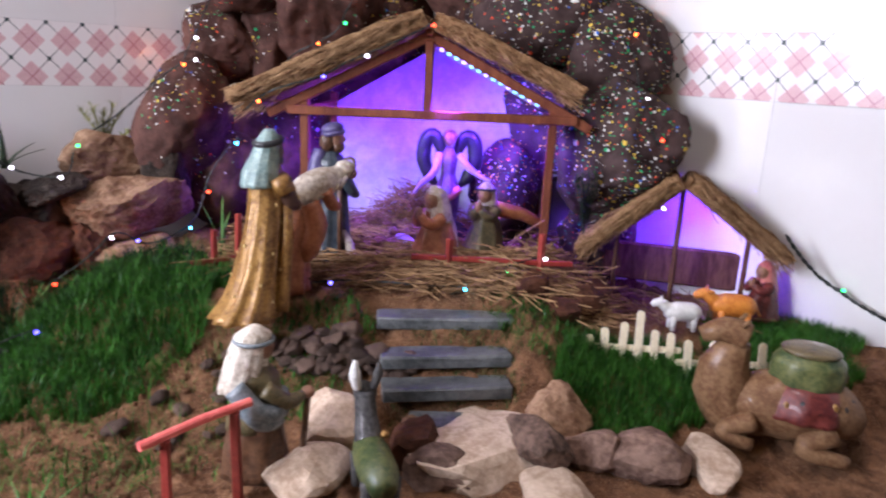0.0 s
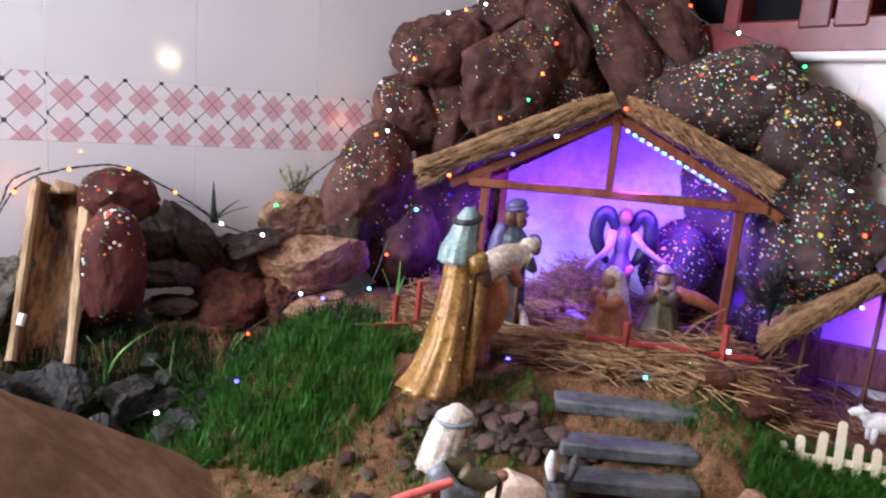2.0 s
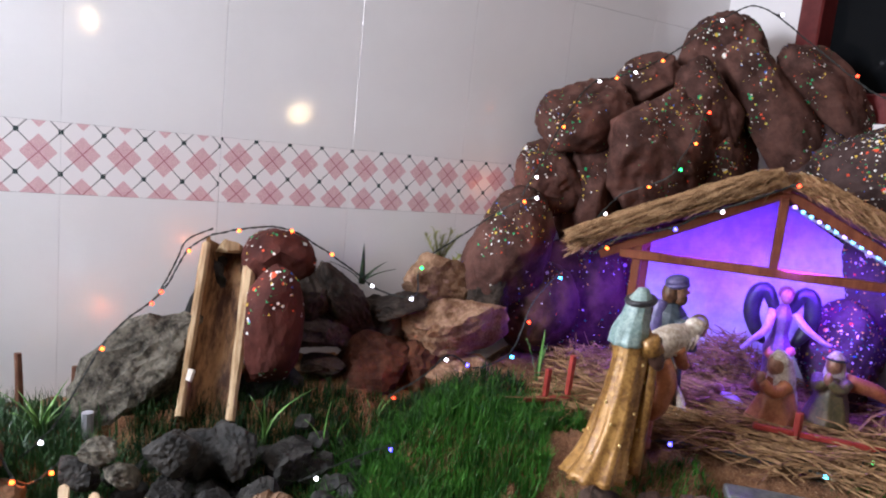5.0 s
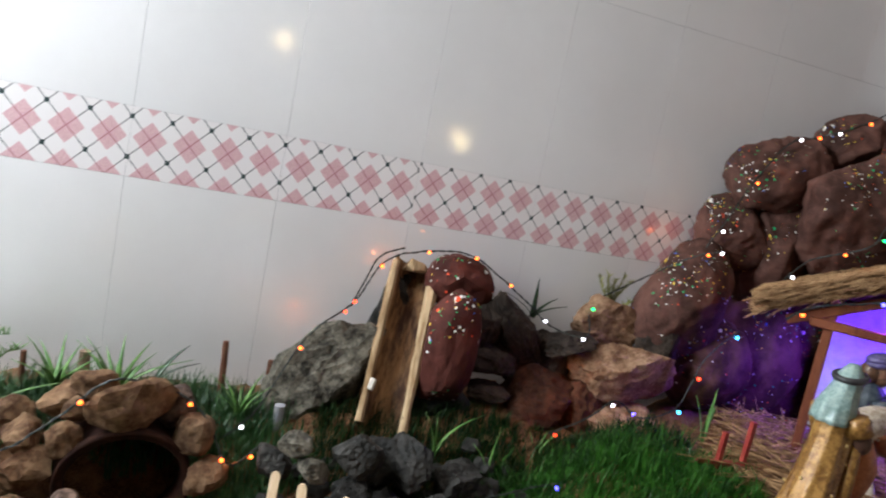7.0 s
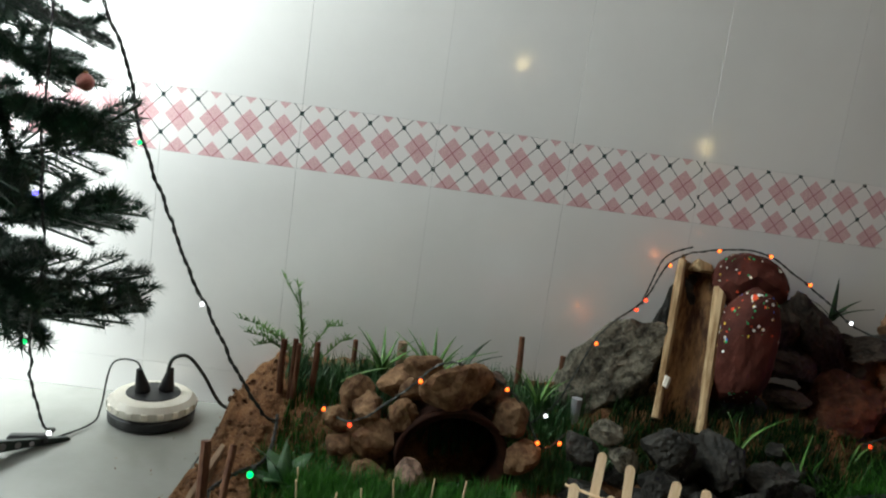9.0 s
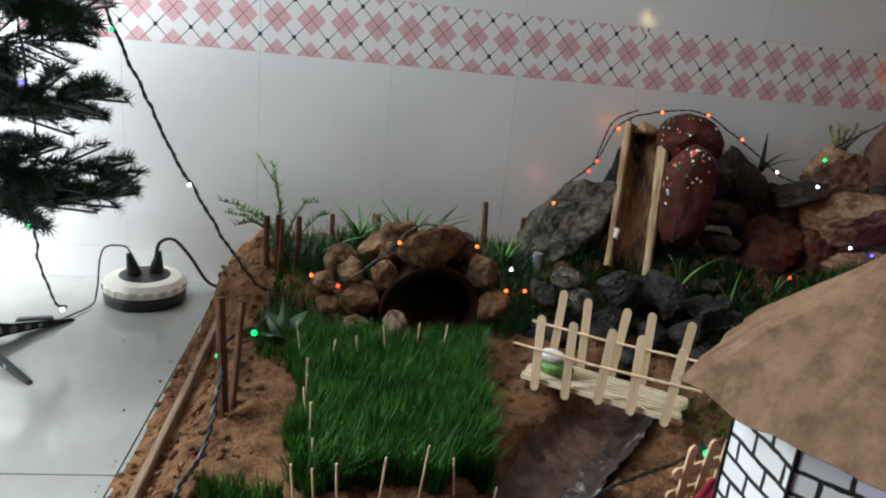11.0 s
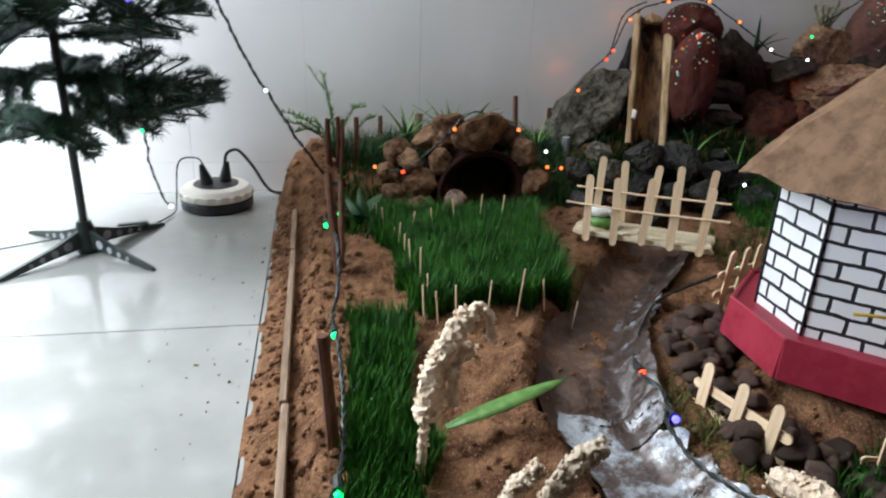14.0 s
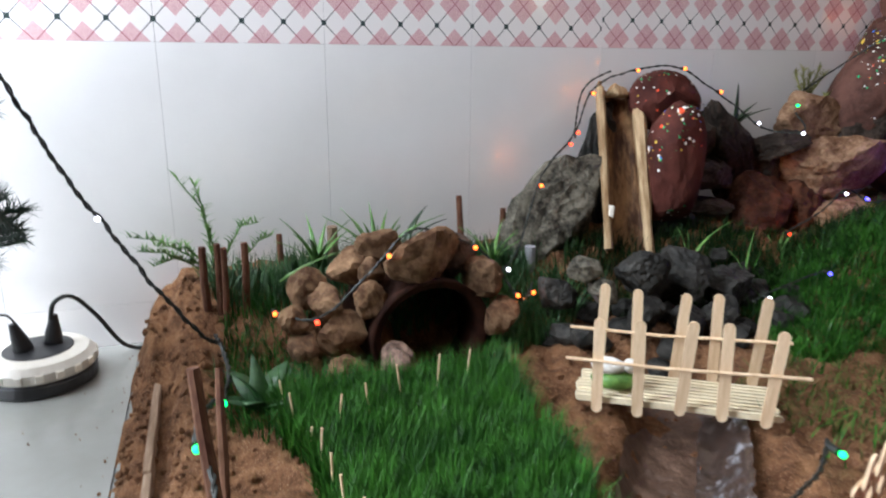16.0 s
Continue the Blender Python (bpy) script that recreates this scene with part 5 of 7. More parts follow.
bm = tube(((0.012, 0, 0.0), (0.008, 0, 0.03), (0.0, 0, 0.07), (-0.008, 0.0, 0.095)), [0.016, 0.0125, 0.0115, 0.010], 10)
ob = part("stump", bm, M["stick"], shade=True)
ob.matrix_basis = pose(-0.250, -0.985, 0.03)
tagged(ob, "thick dark forked twig stump with a worn top", "stump")
kerb = thing("wooden_kerb", pose(-0.268, -0.5, 0.0), "weathered wooden strip holding back the soil", "kerb")
y = 0.47
for ln in (0.33, 0.36, 0.34, 0.3):
    bm = box((0.007, ln - 0.004, 0.04), Matrix(), 0.001)
    bmesh.ops.subdivide_edges(bm, edges=bm.edges, cuts=2)
    for v in bm.verts:
        v.co.x += 0.002 * noise.noise(v.co * 12)
    part("board", bm, M["grey_wood"], kerb).matrix_basis = pose(0.002 * random.Random(ln).uniform(-1, 1), y - ln / 2, 0.007, 0, 3 * random.Random(ln).uniform(-1, 1), 0.6 * random.Random(ln + 1).uniform(-1, 1))
    y -= ln

# ---- dried flower plumes ----


def plume(stems, at, label):
    p = thing("dried_plume", pose(*at), label, "dried flower", "dried flower plumes")
    for pts, r in stems:
        n = 44
        line, rad = [], []
        for i in range(n + 1):
            s = i / n * (len(pts) - 1)
            k = min(int(s), len(pts) - 2)
            line.append(Vector(pts[k]).lerp(Vector(pts[k + 1]), s - k) - Vector(at))
            rad.append(r * (1.0 - 0.25 * i / n))
        bm = add_tube(bmesh.new(), line, rad, 14)
        for v in bm.verts:
            v.co += r * 0.35 * Vector((noise.noise(v.co * 260), noise.noise(v.co * 260 + Vector((9, 0, 0))), noise.noise(v.co * 260 + Vector((0, 9, 0)))))
        grain = random.Random(len(label) + int(r * 1e5))
        for _ in range(int(sum((b - a).length for a, b in zip(line, line[1:])) * r * 330000)):
            i = grain.randrange(n)
            c = line[i].lerp(line[i + 1], grain.random())
            d = Vector((grain.gauss(0, 1), grain.gauss(0, 1), grain.gauss(0, 1))).normalized()
            bmesh.ops.create_icosphere(bm, subdivisions=1, radius=grain.uniform(0.0009, 0.0019), matrix=Matrix.Translation(c + d * rad[i] * grain.uniform(0.75, 1.25)))
        part("head", bm, M["coral"], p)
    return p


plume([([(-0.168, -0.855, 0.045), (-0.168, -0.864, 0.085), (-0.167, -0.864, 0.116)], 0.0035), ([(-0.167, -0.864, 0.105), (-0.161, -0.864, 0.141), (-0.150, -0.864, 0.165), (-0.140, -0.864, 0.180)], 0.0085), ([(-0.142, -0.864, 0.178), (-0.134, -0.864, 0.184), (-0.128, -0.866, 0.178), (-0.126, -0.868, 0.160)], 0.0036), ([(-0.160, -0.862, 0.135), (-0.144, -0.862, 0.150), (-0.138, -0.862, 0.150)], 0.007), ([(-0.150, -0.868, 0.145), (-0.150, -0.87, 0.115)], 0.004)], (-0.168, -0.855, 0.045), "hooked cream dried flower plume on a thin stem")
plume([([(-0.145, -0.955, 0.03), (-0.140, -0.96, 0.092), (-0.134, -0.96, 0.123), (-0.120, -0.96, 0.136)], 0.0058), ([(-0.140, -0.955, 0.03), (-0.129, -0.96, 0.072), (-0.117, -0.96, 0.105), (-0.101, -0.96, 0.136), (-0.086, -0.96, 0.147)], 0.007), ([(-0.127, -0.962, 0.068), (-0.108, -0.965, 0.100), (-0.093, -0.965, 0.112)], 0.005), ([(-0.150, -0.96, 0.03), (-0.158, -0.962, 0.065), (-0.157, -0.962, 0.092)], 0.0055)], (-0.145, -0.955, 0.03), "cream dried flower plume branching like fingers")
plume([([(0.078, -0.900, 0.055), (0.088, -0.930, 0.065), (0.092, -0.962, 0.062), (0.085, -0.99, 0.05)], 0.010), ([(0.090, -0.955, 0.060), (0.075, -0.960, 0.062), (0.066, -0.958, 0.06)], 0.006)], (0.085, -0.94, 0.045), "thick cream dried flower plume lying on the bank")

# ---- straw ----


def straw_heap(label, fn, count, seed, r=0.0009):
    q = random.Random(seed)
    vs, fs = [], []
    for _ in range(count):
        c, d, ln = fn(q)
        c, d = Vector(c), Vector(d).normalized()
        s = d.orthogonal().normalized()
        u = d.cross(s)
        bow = Vector((q.uniform(-1, 1), q.uniform(-1, 1), q.uniform(-0.4, 1))) * ln * 0.08
        k = len(vs)
        for e, o in ((-0.5, 0), (0.0, 1), (0.5, 0)):
            p = c + d * ln * e + bow * o
            for a in range(3):
                vs.append(p + r * (math.cos(2.1 * a) * s + math.sin(2.1 * a) * u))
        for j in (0, 3):
            for a in range(3):
                fs.append((k + j + a, k + j + (a + 1) % 3, k + j + 3 + (a + 1) % 3, k + j + 3 + a))
    me = bpy.data.meshes.new("straw")
    me.from_pydata([tuple(v) for v in vs], [], fs)
    me.materials.append(M["straw"])
    return tagged(new("straw", me), label, "straw", kind="stuff")


def straw_floor(q):
    x, y = q.uniform(-0.25, 0.25), q.uniform(-0.15, 0.17)
    if q.random() < 0.55:
        y = q.uniform(-0.19, -0.02)
    p = stable_at(x, y)
    g = ground(p.x, p.y)
    a = q.gauss(0, 0.5) - 0.85
    return (p.x, p.y, g + 0.004 + 0.022 * q.random() ** 2), (math.cos(a), math.sin(a), q.gauss(0, 0.10)), q.uniform(0.05, 0.15)


def straw_pile(q):
    x, y = q.gauss(-0.03, 0.05), q.uniform(0.09, 0.18)
    p = stable_at(x, y)
    return (p.x, p.y, 0.155 + 0.075 * q.random() * math.exp(-((x + 0.03) / 0.07) ** 2)), (q.gauss(0, 1), q.gauss(0, 1), q.gauss(0, 0.45)), q.uniform(0.03, 0.08)


def straw_small(q):
    p = S2 @ Vector((q.uniform(-0.14, 0.12), q.uniform(-0.06, 0.05), 0))
    return (p.x, p.y, ground(p.x, p.y) + 0.003 + 0.015 * q.random()), (q.gauss(0, 1), q.gauss(0, 1), q.gauss(0, 0.15)), q.uniform(0.03, 0.10)


def straw_left(q):
    p = stable_at(q.uniform(-0.29, -0.18), q.uniform(-0.05, 0.12))
    return (p.x, p.y, ground(p.x, p.y) + 0.004 + 0.03 * q.random() ** 2), (q.gauss(0, 1), q.gauss(0, 1), q.gauss(0, 0.4)), q.uniform(0.03, 0.09)


def straw_right(q):
    p = stable_at(q.uniform(0.14, 0.27), q.uniform(-0.10, 0.02))
    return (p.x, p.y, ground(p.x, p.y) + 0.004 + 0.05 * q.random() ** 2), (q.gauss(0, 1), q.gauss(0, 1), q.gauss(0, 0.7)), q.uniform(0.04, 0.11)


straw_heap("dry straw strewn over the stable floor", straw_floor, 2300, 1, 0.0010)
straw_heap("heap of fine straw at the back of the stable", straw_pile, 620, 2, 0.0007)
straw_heap("straw strewn before the small stable", straw_small, 160, 3, 0.0008)
straw_heap("tangle of straw beside the stable", straw_left, 260, 4, 0.0008)
straw_heap("coarse bent straw beside the stable post", straw_right, 90, 5, 0.0013)

# ---- low red fences and the coral-coloured rail ----
M["red_paint"] = stuff_mat("red_painted_wood", (0.22, 0.020, 0.014), (0.34, 0.045, 0.03), 30, 0.5, 0.0005)
M["pink_paint"] = stuff_mat("coral_pink_paint", (0.66, 0.10, 0.09), (0.78, 0.18, 0.15), 30, 0.5, 0.0005)


def rail_fence(at, label, bars):
    f = thing("rail_fence", pose(*at), label, "fence", "low red rail fences")
    for name, a, b, w in bars:
        beam(name, Vector(a) - Vector(at), Vector(b) - Vector(at), w, f, M["red_paint"])
    return f


rail_fence((0.98, -0.56, 0.14), "low red wooden rail fence before the stable", (("rail", (0.930, -0.500, 0.178), (1.100, -0.650, 0.172), 0.007), ("post", (0.968, -0.535, 0.130), (0.968, -0.535, 0.205), 0.008), ("post", (1.065, -0.620, 0.125), (1.065, -0.620, 0.215), 0.008)))
rail_fence((0.74, -0.33, 0.14), "low red wooden rail fence beside the stable", (("rail", (0.700, -0.320, 0.165), (0.800, -0.345, 0.170), 0.006), ("post", (0.730, -0.325, 0.13), (0.732, -0.325, 0.208), 0.007), ("post", (0.760, -0.335, 0.13), (0.763, -0.335, 0.228), 0.007)))
rail = thing("pole_rail", pose(0.54, -0.66, 0.03), "coral-pink pole on two red posts", "rail")
part("pole", tube(((-0.053, 0.0, 0.102), (0.0, 0.002, 0.106), (0.046, 0.0, 0.108)), 0.0042, 10), M["pink_paint"], rail)
beam("post", (-0.034, 0.002, -0.01), (-0.032, 0.0, 0.10), 0.007, rail, M["red_paint"])
beam("post", (0.032, 0.002, -0.01), (0.030, 0.0, 0.104), 0.008, rail, M["red_paint"])

# ---- figurines: each one painted cast, in one mesh ----


class Cast:
    def __init__(self):
        self.bm, self.mats = bmesh.new(), []

    def _mark(self, before, mat):
        if mat not in self.mats:
            self.mats.append(mat)
        k = self.mats.index(mat)
        for i, f in enumerate(self.bm.faces):
            if i >= before:
                f.material_index = k

    def limb(self, pts, radii, mat, sides=14):
        n = len(self.bm.faces)
        if 3 <= len(pts) < 12:
            p = [Vector(v) for v in pts]
            rr = radii if isinstance(radii, (list, tuple)) else [radii] * len(p)
            line, rad = [], []
            for i in range(len(p) - 1):
                a, b, c, d = p[max(i - 1, 0)], p[i], p[i + 1], p[min(i + 2, len(p) - 1)]
                for k in range(4):
                    t = k / 4
                    line.append(0.5 * ((2 * b) + (c - a) * t + (2 * a - 5 * b + 4 * c - d) * t * t + (3 * b - a - 3 * c + d) * t ** 3))
                    rad.append(rr[i] * (1 - t) + rr[i + 1] * t)
            pts, radii = line + [p[-1]], rad + [rr[-1]]
        add_tube(self.bm, pts, radii, sides)
        self._mark(n, mat)
        return self

    def blob(self, at, size, mat, turn=(0, 0, 0)):
        n = len(self.bm.faces)
        bmesh.ops.create_icosphere(self.bm, subdivisions=3, radius=1.0, matrix=pose(*at, *turn) @ Matrix.Diagonal((*size, 1)))
        self._mark(n, mat)
        return self

    def robe(self, pts, radii, mat, folds=9, depth=0.12, seed=0, flat=0.8):
        """A gown: rings along points, pleated more towards the hem."""
        n = len(self.bm.faces)
        sides, rings = 36, []
        fine = []
        for i in range(len(pts) - 1):
            for k in range(4):
                s = k / 4
                fine.append((Vector(pts[i]).lerp(Vector(pts[i + 1]), s), radii[i] * (1 - s) + radii[i + 1] * s))
        fine.append((Vector(pts[-1]), radii[-1]))
        for i, (p, r) in enumerate(fine):
            t = 1 - i / (len(fine) - 1)
            ring = []
            for k in range(sides):
                a = 2 * math.pi * k / sides
                w = 1 + depth * (0.35 + 0.65 * t) * (0.6 * math.sin(folds * a + 2.2 * noise.noise((a, t * 2, seed))) + 0.8 * noise.noise((math.cos(a) * 2.5, math.sin(a) * 2.5, t * 3 + seed)))
                ring.append(self.bm.verts.new(p + Vector((math.cos(a) * r * w, math.sin(a) * r * w * flat, 0))))
            rings.append(ring)
        for a, b in zip(rings, rings[1:]):
            for k in range(sides):
                self.bm.faces.new((a[k], a[(k + 1) % sides], b[(k + 1) % sides], b[k]))
        self.bm.faces.new(rings[0][::-1])
        self.bm.faces.new(rings[-1])
        self._mark(n, mat)
        return self

    def done(self, name, m, label, category, group="figurines of the nativity"):
        me = bpy.data.meshes.new(name)
        self.bm.to_mesh(me)
        self.bm.free()
        me.polygons.foreach_set("use_smooth", [True] * len(me.polygons))
        for k in self.mats:
            me.materials.append(M[k])
        ob = new(name, me)
        ob.matrix_basis = m
        return tagged(ob, label, category, group)


def paint(key, dark, light, rough=0.45, metal=0.0, coat=0.15):
    M[key] = stuff_mat("painted_cast_" + key, dark, light, 55, rough, 0.0015, 4, metal, coat, vary=0.0)


paint("gold", (0.17, 0.075, 0.017), (0.42, 0.225, 0.06), 0.38, 0.2)
paint("gold_bright", (0.62, 0.42, 0.14), (0.85, 0.66, 0.30), 0.3, 0.4)
paint("ivory", (0.36, 0.28, 0.20), (0.76, 0.69, 0.58))
paint("teal", (0.15, 0.24, 0.22), (0.34, 0.44, 0.40))
paint("skin", (0.20, 0.09, 0.05), (0.36, 0.18, 0.11))
paint("skin_dark", (0.05, 0.022, 0.015), (0.10, 0.05, 0.035))
paint("orange_cloth", (0.25, 0.07, 0.025), (0.42, 0.15, 0.06))
paint("blue_cloth", (0.020, 0.030, 0.045), (0.06, 0.075, 0.085))
paint("purple_cloth", (0.06, 0.05, 0.14), (0.13, 0.10, 0.25))
paint("lilac", (0.30, 0.20, 0.40), (0.48, 0.34, 0.55))
paint("mauve", (0.10, 0.055, 0.10), (0.20, 0.11, 0.17))
paint("brown_cloth", (0.06, 0.025, 0.012), (0.14, 0.065, 0.03))
paint("olive", (0.06, 0.05, 0.02), (0.15, 0.11, 0.05))
paint("grey_shawl", (0.10, 0.13, 0.15), (0.30, 0.33, 0.34))
paint("black", (0.008, 0.008, 0.01), (0.02, 0.02, 0.022))
paint("camel_fur", (0.136, 0.062, 0.028), (0.260, 0.149, 0.074), 0.65)
paint("cow_orange", (0.55, 0.16, 0.02), (0.72, 0.27, 0.04))
paint("white_fleece", (0.62, 0.60, 0.56), (0.82, 0.80, 0.76), 0.8)
paint("donkey", (0.035, 0.032, 0.032), (0.10, 0.095, 0.09), 0.6)
paint("rose", (0.50, 0.12, 0.10), (0.68, 0.26, 0.22))
paint("green_cloth", (0.03, 0.06, 0.02), (0.14, 0.15, 0.05))
paint("maroon_cloth", (0.09, 0.015, 0.015), (0.20, 0.04, 0.03))

# standing king in a long gilded cloak; local x is the way he faces
c = Cast()
c.robe([(-0.034, 0, 0), (-0.022, 0, 0.022), (-0.012, 0, 0.05), (-0.005, 0, 0.085), (0.000, 0, 0.12), (0.003, 0, 0.15), (0.004, 0, 0.166)], [0.036, 0.030, 0.0255, 0.0225, 0.0205, 0.020, 0.011], "gold", 11, 0.2, 1, 0.95)
for y in (-0.016, 0.014):
    c.limb([(0.012, y, 0.150), (0.010, y * 1.3, 0.10), (0.004, y * 1.4, 0.05), (-0.006, y * 1.6, 0.004)], [0.006, 0.007, 0.008, 0.010], "gold", 10)
for k in range(34):
    a, z = 2.4 * k, 0.012 + 0.134 * k / 34
    rr = 0.0345 - 0.0135 * min(1.0, z / 0.1)
    c.blob((-0.030 + 0.034 * min(1.0, z / 0.12) + rr * math.cos(a), rr * 0.95 * math.sin(a), z), (0.0015, 0.0015, 0.0018), "gold_bright")
c.robe([(-0.008, 0, 0.142), (-0.007, 0, 0.158), (-0.001, 0, 0.174), (0.004, 0, 0.190), (0.006, 0, 0.202)], [0.0215, 0.0195, 0.0155, 0.0135, 0.006], "teal", 9, 0.16, 2, 0.9)
c.limb([(0.004 + 0.0145 * math.cos(a), 0.0138 * math.sin(a), 0.189 + 0.003 * math.cos(a)) for a in (2 * math.pi * k / 20 for k in range(21))], 0.0036, "black", 8)
c.blob((0.014, 0, 0.178), (0.0085, 0.0085, 0.012), "skin_dark")
c.blob((0.0215, 0, 0.177), (0.003, 0.002, 0.003), "skin_dark")
c.blob((0.016, 0, 0.168), (0.007, 0.007, 0.008), "black")
c.limb([(0.004, -0.020, 0.150), (0.014, -0.023, 0.125), (0.034, -0.012, 0.118)], [0.011, 0.009, 0.005], "skin_dark")
c.limb([(0.004, 0.020, 0.150), (0.014, 0.022, 0.125), (0.036, 0.008, 0.118)], [0.011, 0.009, 0.005], "gold")
c.limb([(0.000, -0.0185, 0.153), (0.006, -0.023, 0.136)], [0.011, 0.0125], "gold")
c.blob((0.040, -0.002, 0.120), (0.006, 0.006, 0.009), "gold_bright")
c.done("king_figurine", pose(0.716, -0.482, 0.146, 0, 0, 10) @ Matrix.Scale(1.04, 4), "painted king figurine in a long gilded cloak and teal headcloth", "figurine")
# bowing wise man with a white shawl
c = Cast()
c.robe([(-0.016, 0, 0), (-0.012, 0, 0.03), (-0.006, 0, 0.065), (0.004, 0, 0.092), (0.014, 0, 0.105)], [0.024, 0.021, 0.018, 0.017, 0.012], "orange_cloth", 8, 0.2, 4)
c.limb([(0.004, -0.008, 0.100), (0.010, -0.014, 0.075), (0.000, -0.016, 0.048), (-0.004, -0.014, 0.035)], [0.012, 0.014, 0.011, 0.003], "orange_cloth", 12)
c.limb([(-0.010, 0, 0.098), (0.008, 0, 0.112), (0.028, 0, 0.120), (0.046, 0, 0.124), (0.058, 0, 0.128)], [0.012, 0.0175, 0.0165, 0.0125, 0.010], "ivory", 18)
for k in range(7):
    c.limb([(-0.006 + 0.008 * k, -0.016, 0.100 + 0.002 * k), (0.006 + 0.008 * k, -0.012, 0.116 + 0.0015 * k)], [0.002, 0.0028], "ivory", 6)
c.blob((0.062, 0, 0.132), (0.0125, 0.0115, 0.0105), "ivory", (0, 20, 0))
c.blob((0.072, 0, 0.127), (0.006, 0.0065, 0.007), "skin")
c.limb([(0.062 + 0.004 * math.cos(a) + 0.004, 0.0118 * math.sin(a), 0.134 + 0.0105 * math.cos(a)) for a in (2 * math.pi * k / 16 for k in range(17))], 0.0018, "brown_cloth", 6)
c.limb([(0.024, -0.013, 0.112), (0.034, -0.014, 0.095), (0.048, -0.006, 0.092)], [0.008, 0.007, 0.004], "orange_cloth")
c.done("wise_man_figurine", pose(0.782, -0.452, 0.150, 0, 0, 0) @ Matrix.Scale(1.12, 4), "painted wise man figurine bowing in a white shawl and rust robe", "figurine")
# father figure in dark robes
c = Cast()
c.robe([(-0.002, 0, 0), (0, 0, 0.05), (0.002, 0, 0.10), (0.002, 0, 0.134), (0.002, 0, 0.146)], [0.029, 0.024, 0.019, 0.0185, 0.008], "blue_cloth", 10, 0.18, 6)
c.limb([(-0.012, 0, 0.148), (-0.017, -0.002, 0.12), (-0.018, -0.004, 0.08), (-0.022, -0.004, 0.03)], [0.008, 0.012, 0.012, 0.010], "purple_cloth", 12)
c.blob((0.007, 0, 0.162), (0.0105, 0.0098, 0.013), "skin")
c.blob((0.0175, 0, 0.161), (0.003, 0.002, 0.003), "skin")
c.blob((0.010, 0, 0.152), (0.0085, 0.0085, 0.009), "brown_cloth")
c.blob((-0.003, 0, 0.158), (0.0105, 0.0112, 0.014), "brown_cloth")
c.blob((0.003, 0, 0.174), (0.0145, 0.0135, 0.0085), "purple_cloth", (0, -12, 0))
c.limb([(0.004 + 0.012 * math.cos(a), 0.0118 * math.sin(a), 0.169 + 0.002 * math.cos(a)) for a in (2 * math.pi * k / 16 for k in range(17))], 0.0032, "purple_cloth", 8)
c.limb([(0.010, -0.018, 0.13), (0.026, -0.014, 0.10), (0.034, 0, 0.09)], [0.009, 0.008, 0.005], "blue_cloth")
c.limb([(0.030, -0.014, 0.004), (0.024, -0.012, 0.026), (0.016, -0.008, 0.044)], [0.006, 0.0068, 0.005], "ivory")
c.limb([(0.012, -0.02, 0.0), (0.012, -0.02, 0.13)], 0.003, "brown_cloth", 8)
c.done("father_figurine", pose(0.875, -0.388, 0.155, 0, 0, -35) @ Matrix.Scale(1.08, 4), "painted bearded father figurine in dark robe and violet turban", "figurine")
# angel with dark wings, leaning forward over the straw
c = Cast()
c.robe([(-0.004, 0, 0), (0.000, 0, 0.03), (0.004, 0, 0.055), (0.0, 0, 0.078), (0.0, 0, 0.105), (0, 0, 0.122)], [0.018, 0.020, 0.023, 0.0135, 0.0155, 0.007], "mauve", 9, 0.2, 9)
c.limb([(0.016, -0.016, 0.052), (0.020, 0.0, 0.046), (0.014, 0.020, 0.058)], [0.008, 0.010, 0.006], "rose", 10)
c.blob((0.006, 0, 0.134), (0.009, 0.0085, 0.0115), "skin")
c.blob((-0.002, 0, 0.138), (0.0105, 0.0115, 0.0115), "brown_cloth")
for sy in (-1, 1):
    c.limb([(-0.010, sy * 0.006, 0.100), (-0.016, sy * 0.024, 0.136), (-0.018, sy * 0.038, 0.130), (-0.016, sy * 0.042, 0.100), (-0.012, sy * 0.030, 0.072), (-0.010, sy * 0.018, 0.056)], [0.007, 0.011, 0.0125, 0.012, 0.010, 0.003], "black")
c.limb([(0.002, 0.016, 0.110), (0.014, 0.032, 0.092), (0.024, 0.056, 0.078), (0.026, 0.066, 0.076)], [0.006, 0.0055, 0.0035, 0.002], "lilac")
c.limb([(0.002, -0.016, 0.110), (0.020, -0.022, 0.084), (0.030, -0.042, 0.064), (0.030, -0.052, 0.050)], [0.007, 0.006, 0.004, 0.003], "lilac")
c.done("angel_figurine", pose(1.100, -0.402, 0.187, 0, 0, 222), "painted angel figurine with black wings and a dusky mauve gown", "figurine")
rock_thing("angel_rock", (1.10, -0.405, 0.165), (0.07, 0.07, 0.05), 61, M["brown_rock"], "dark stone under the angel figurine", "", detail=3)


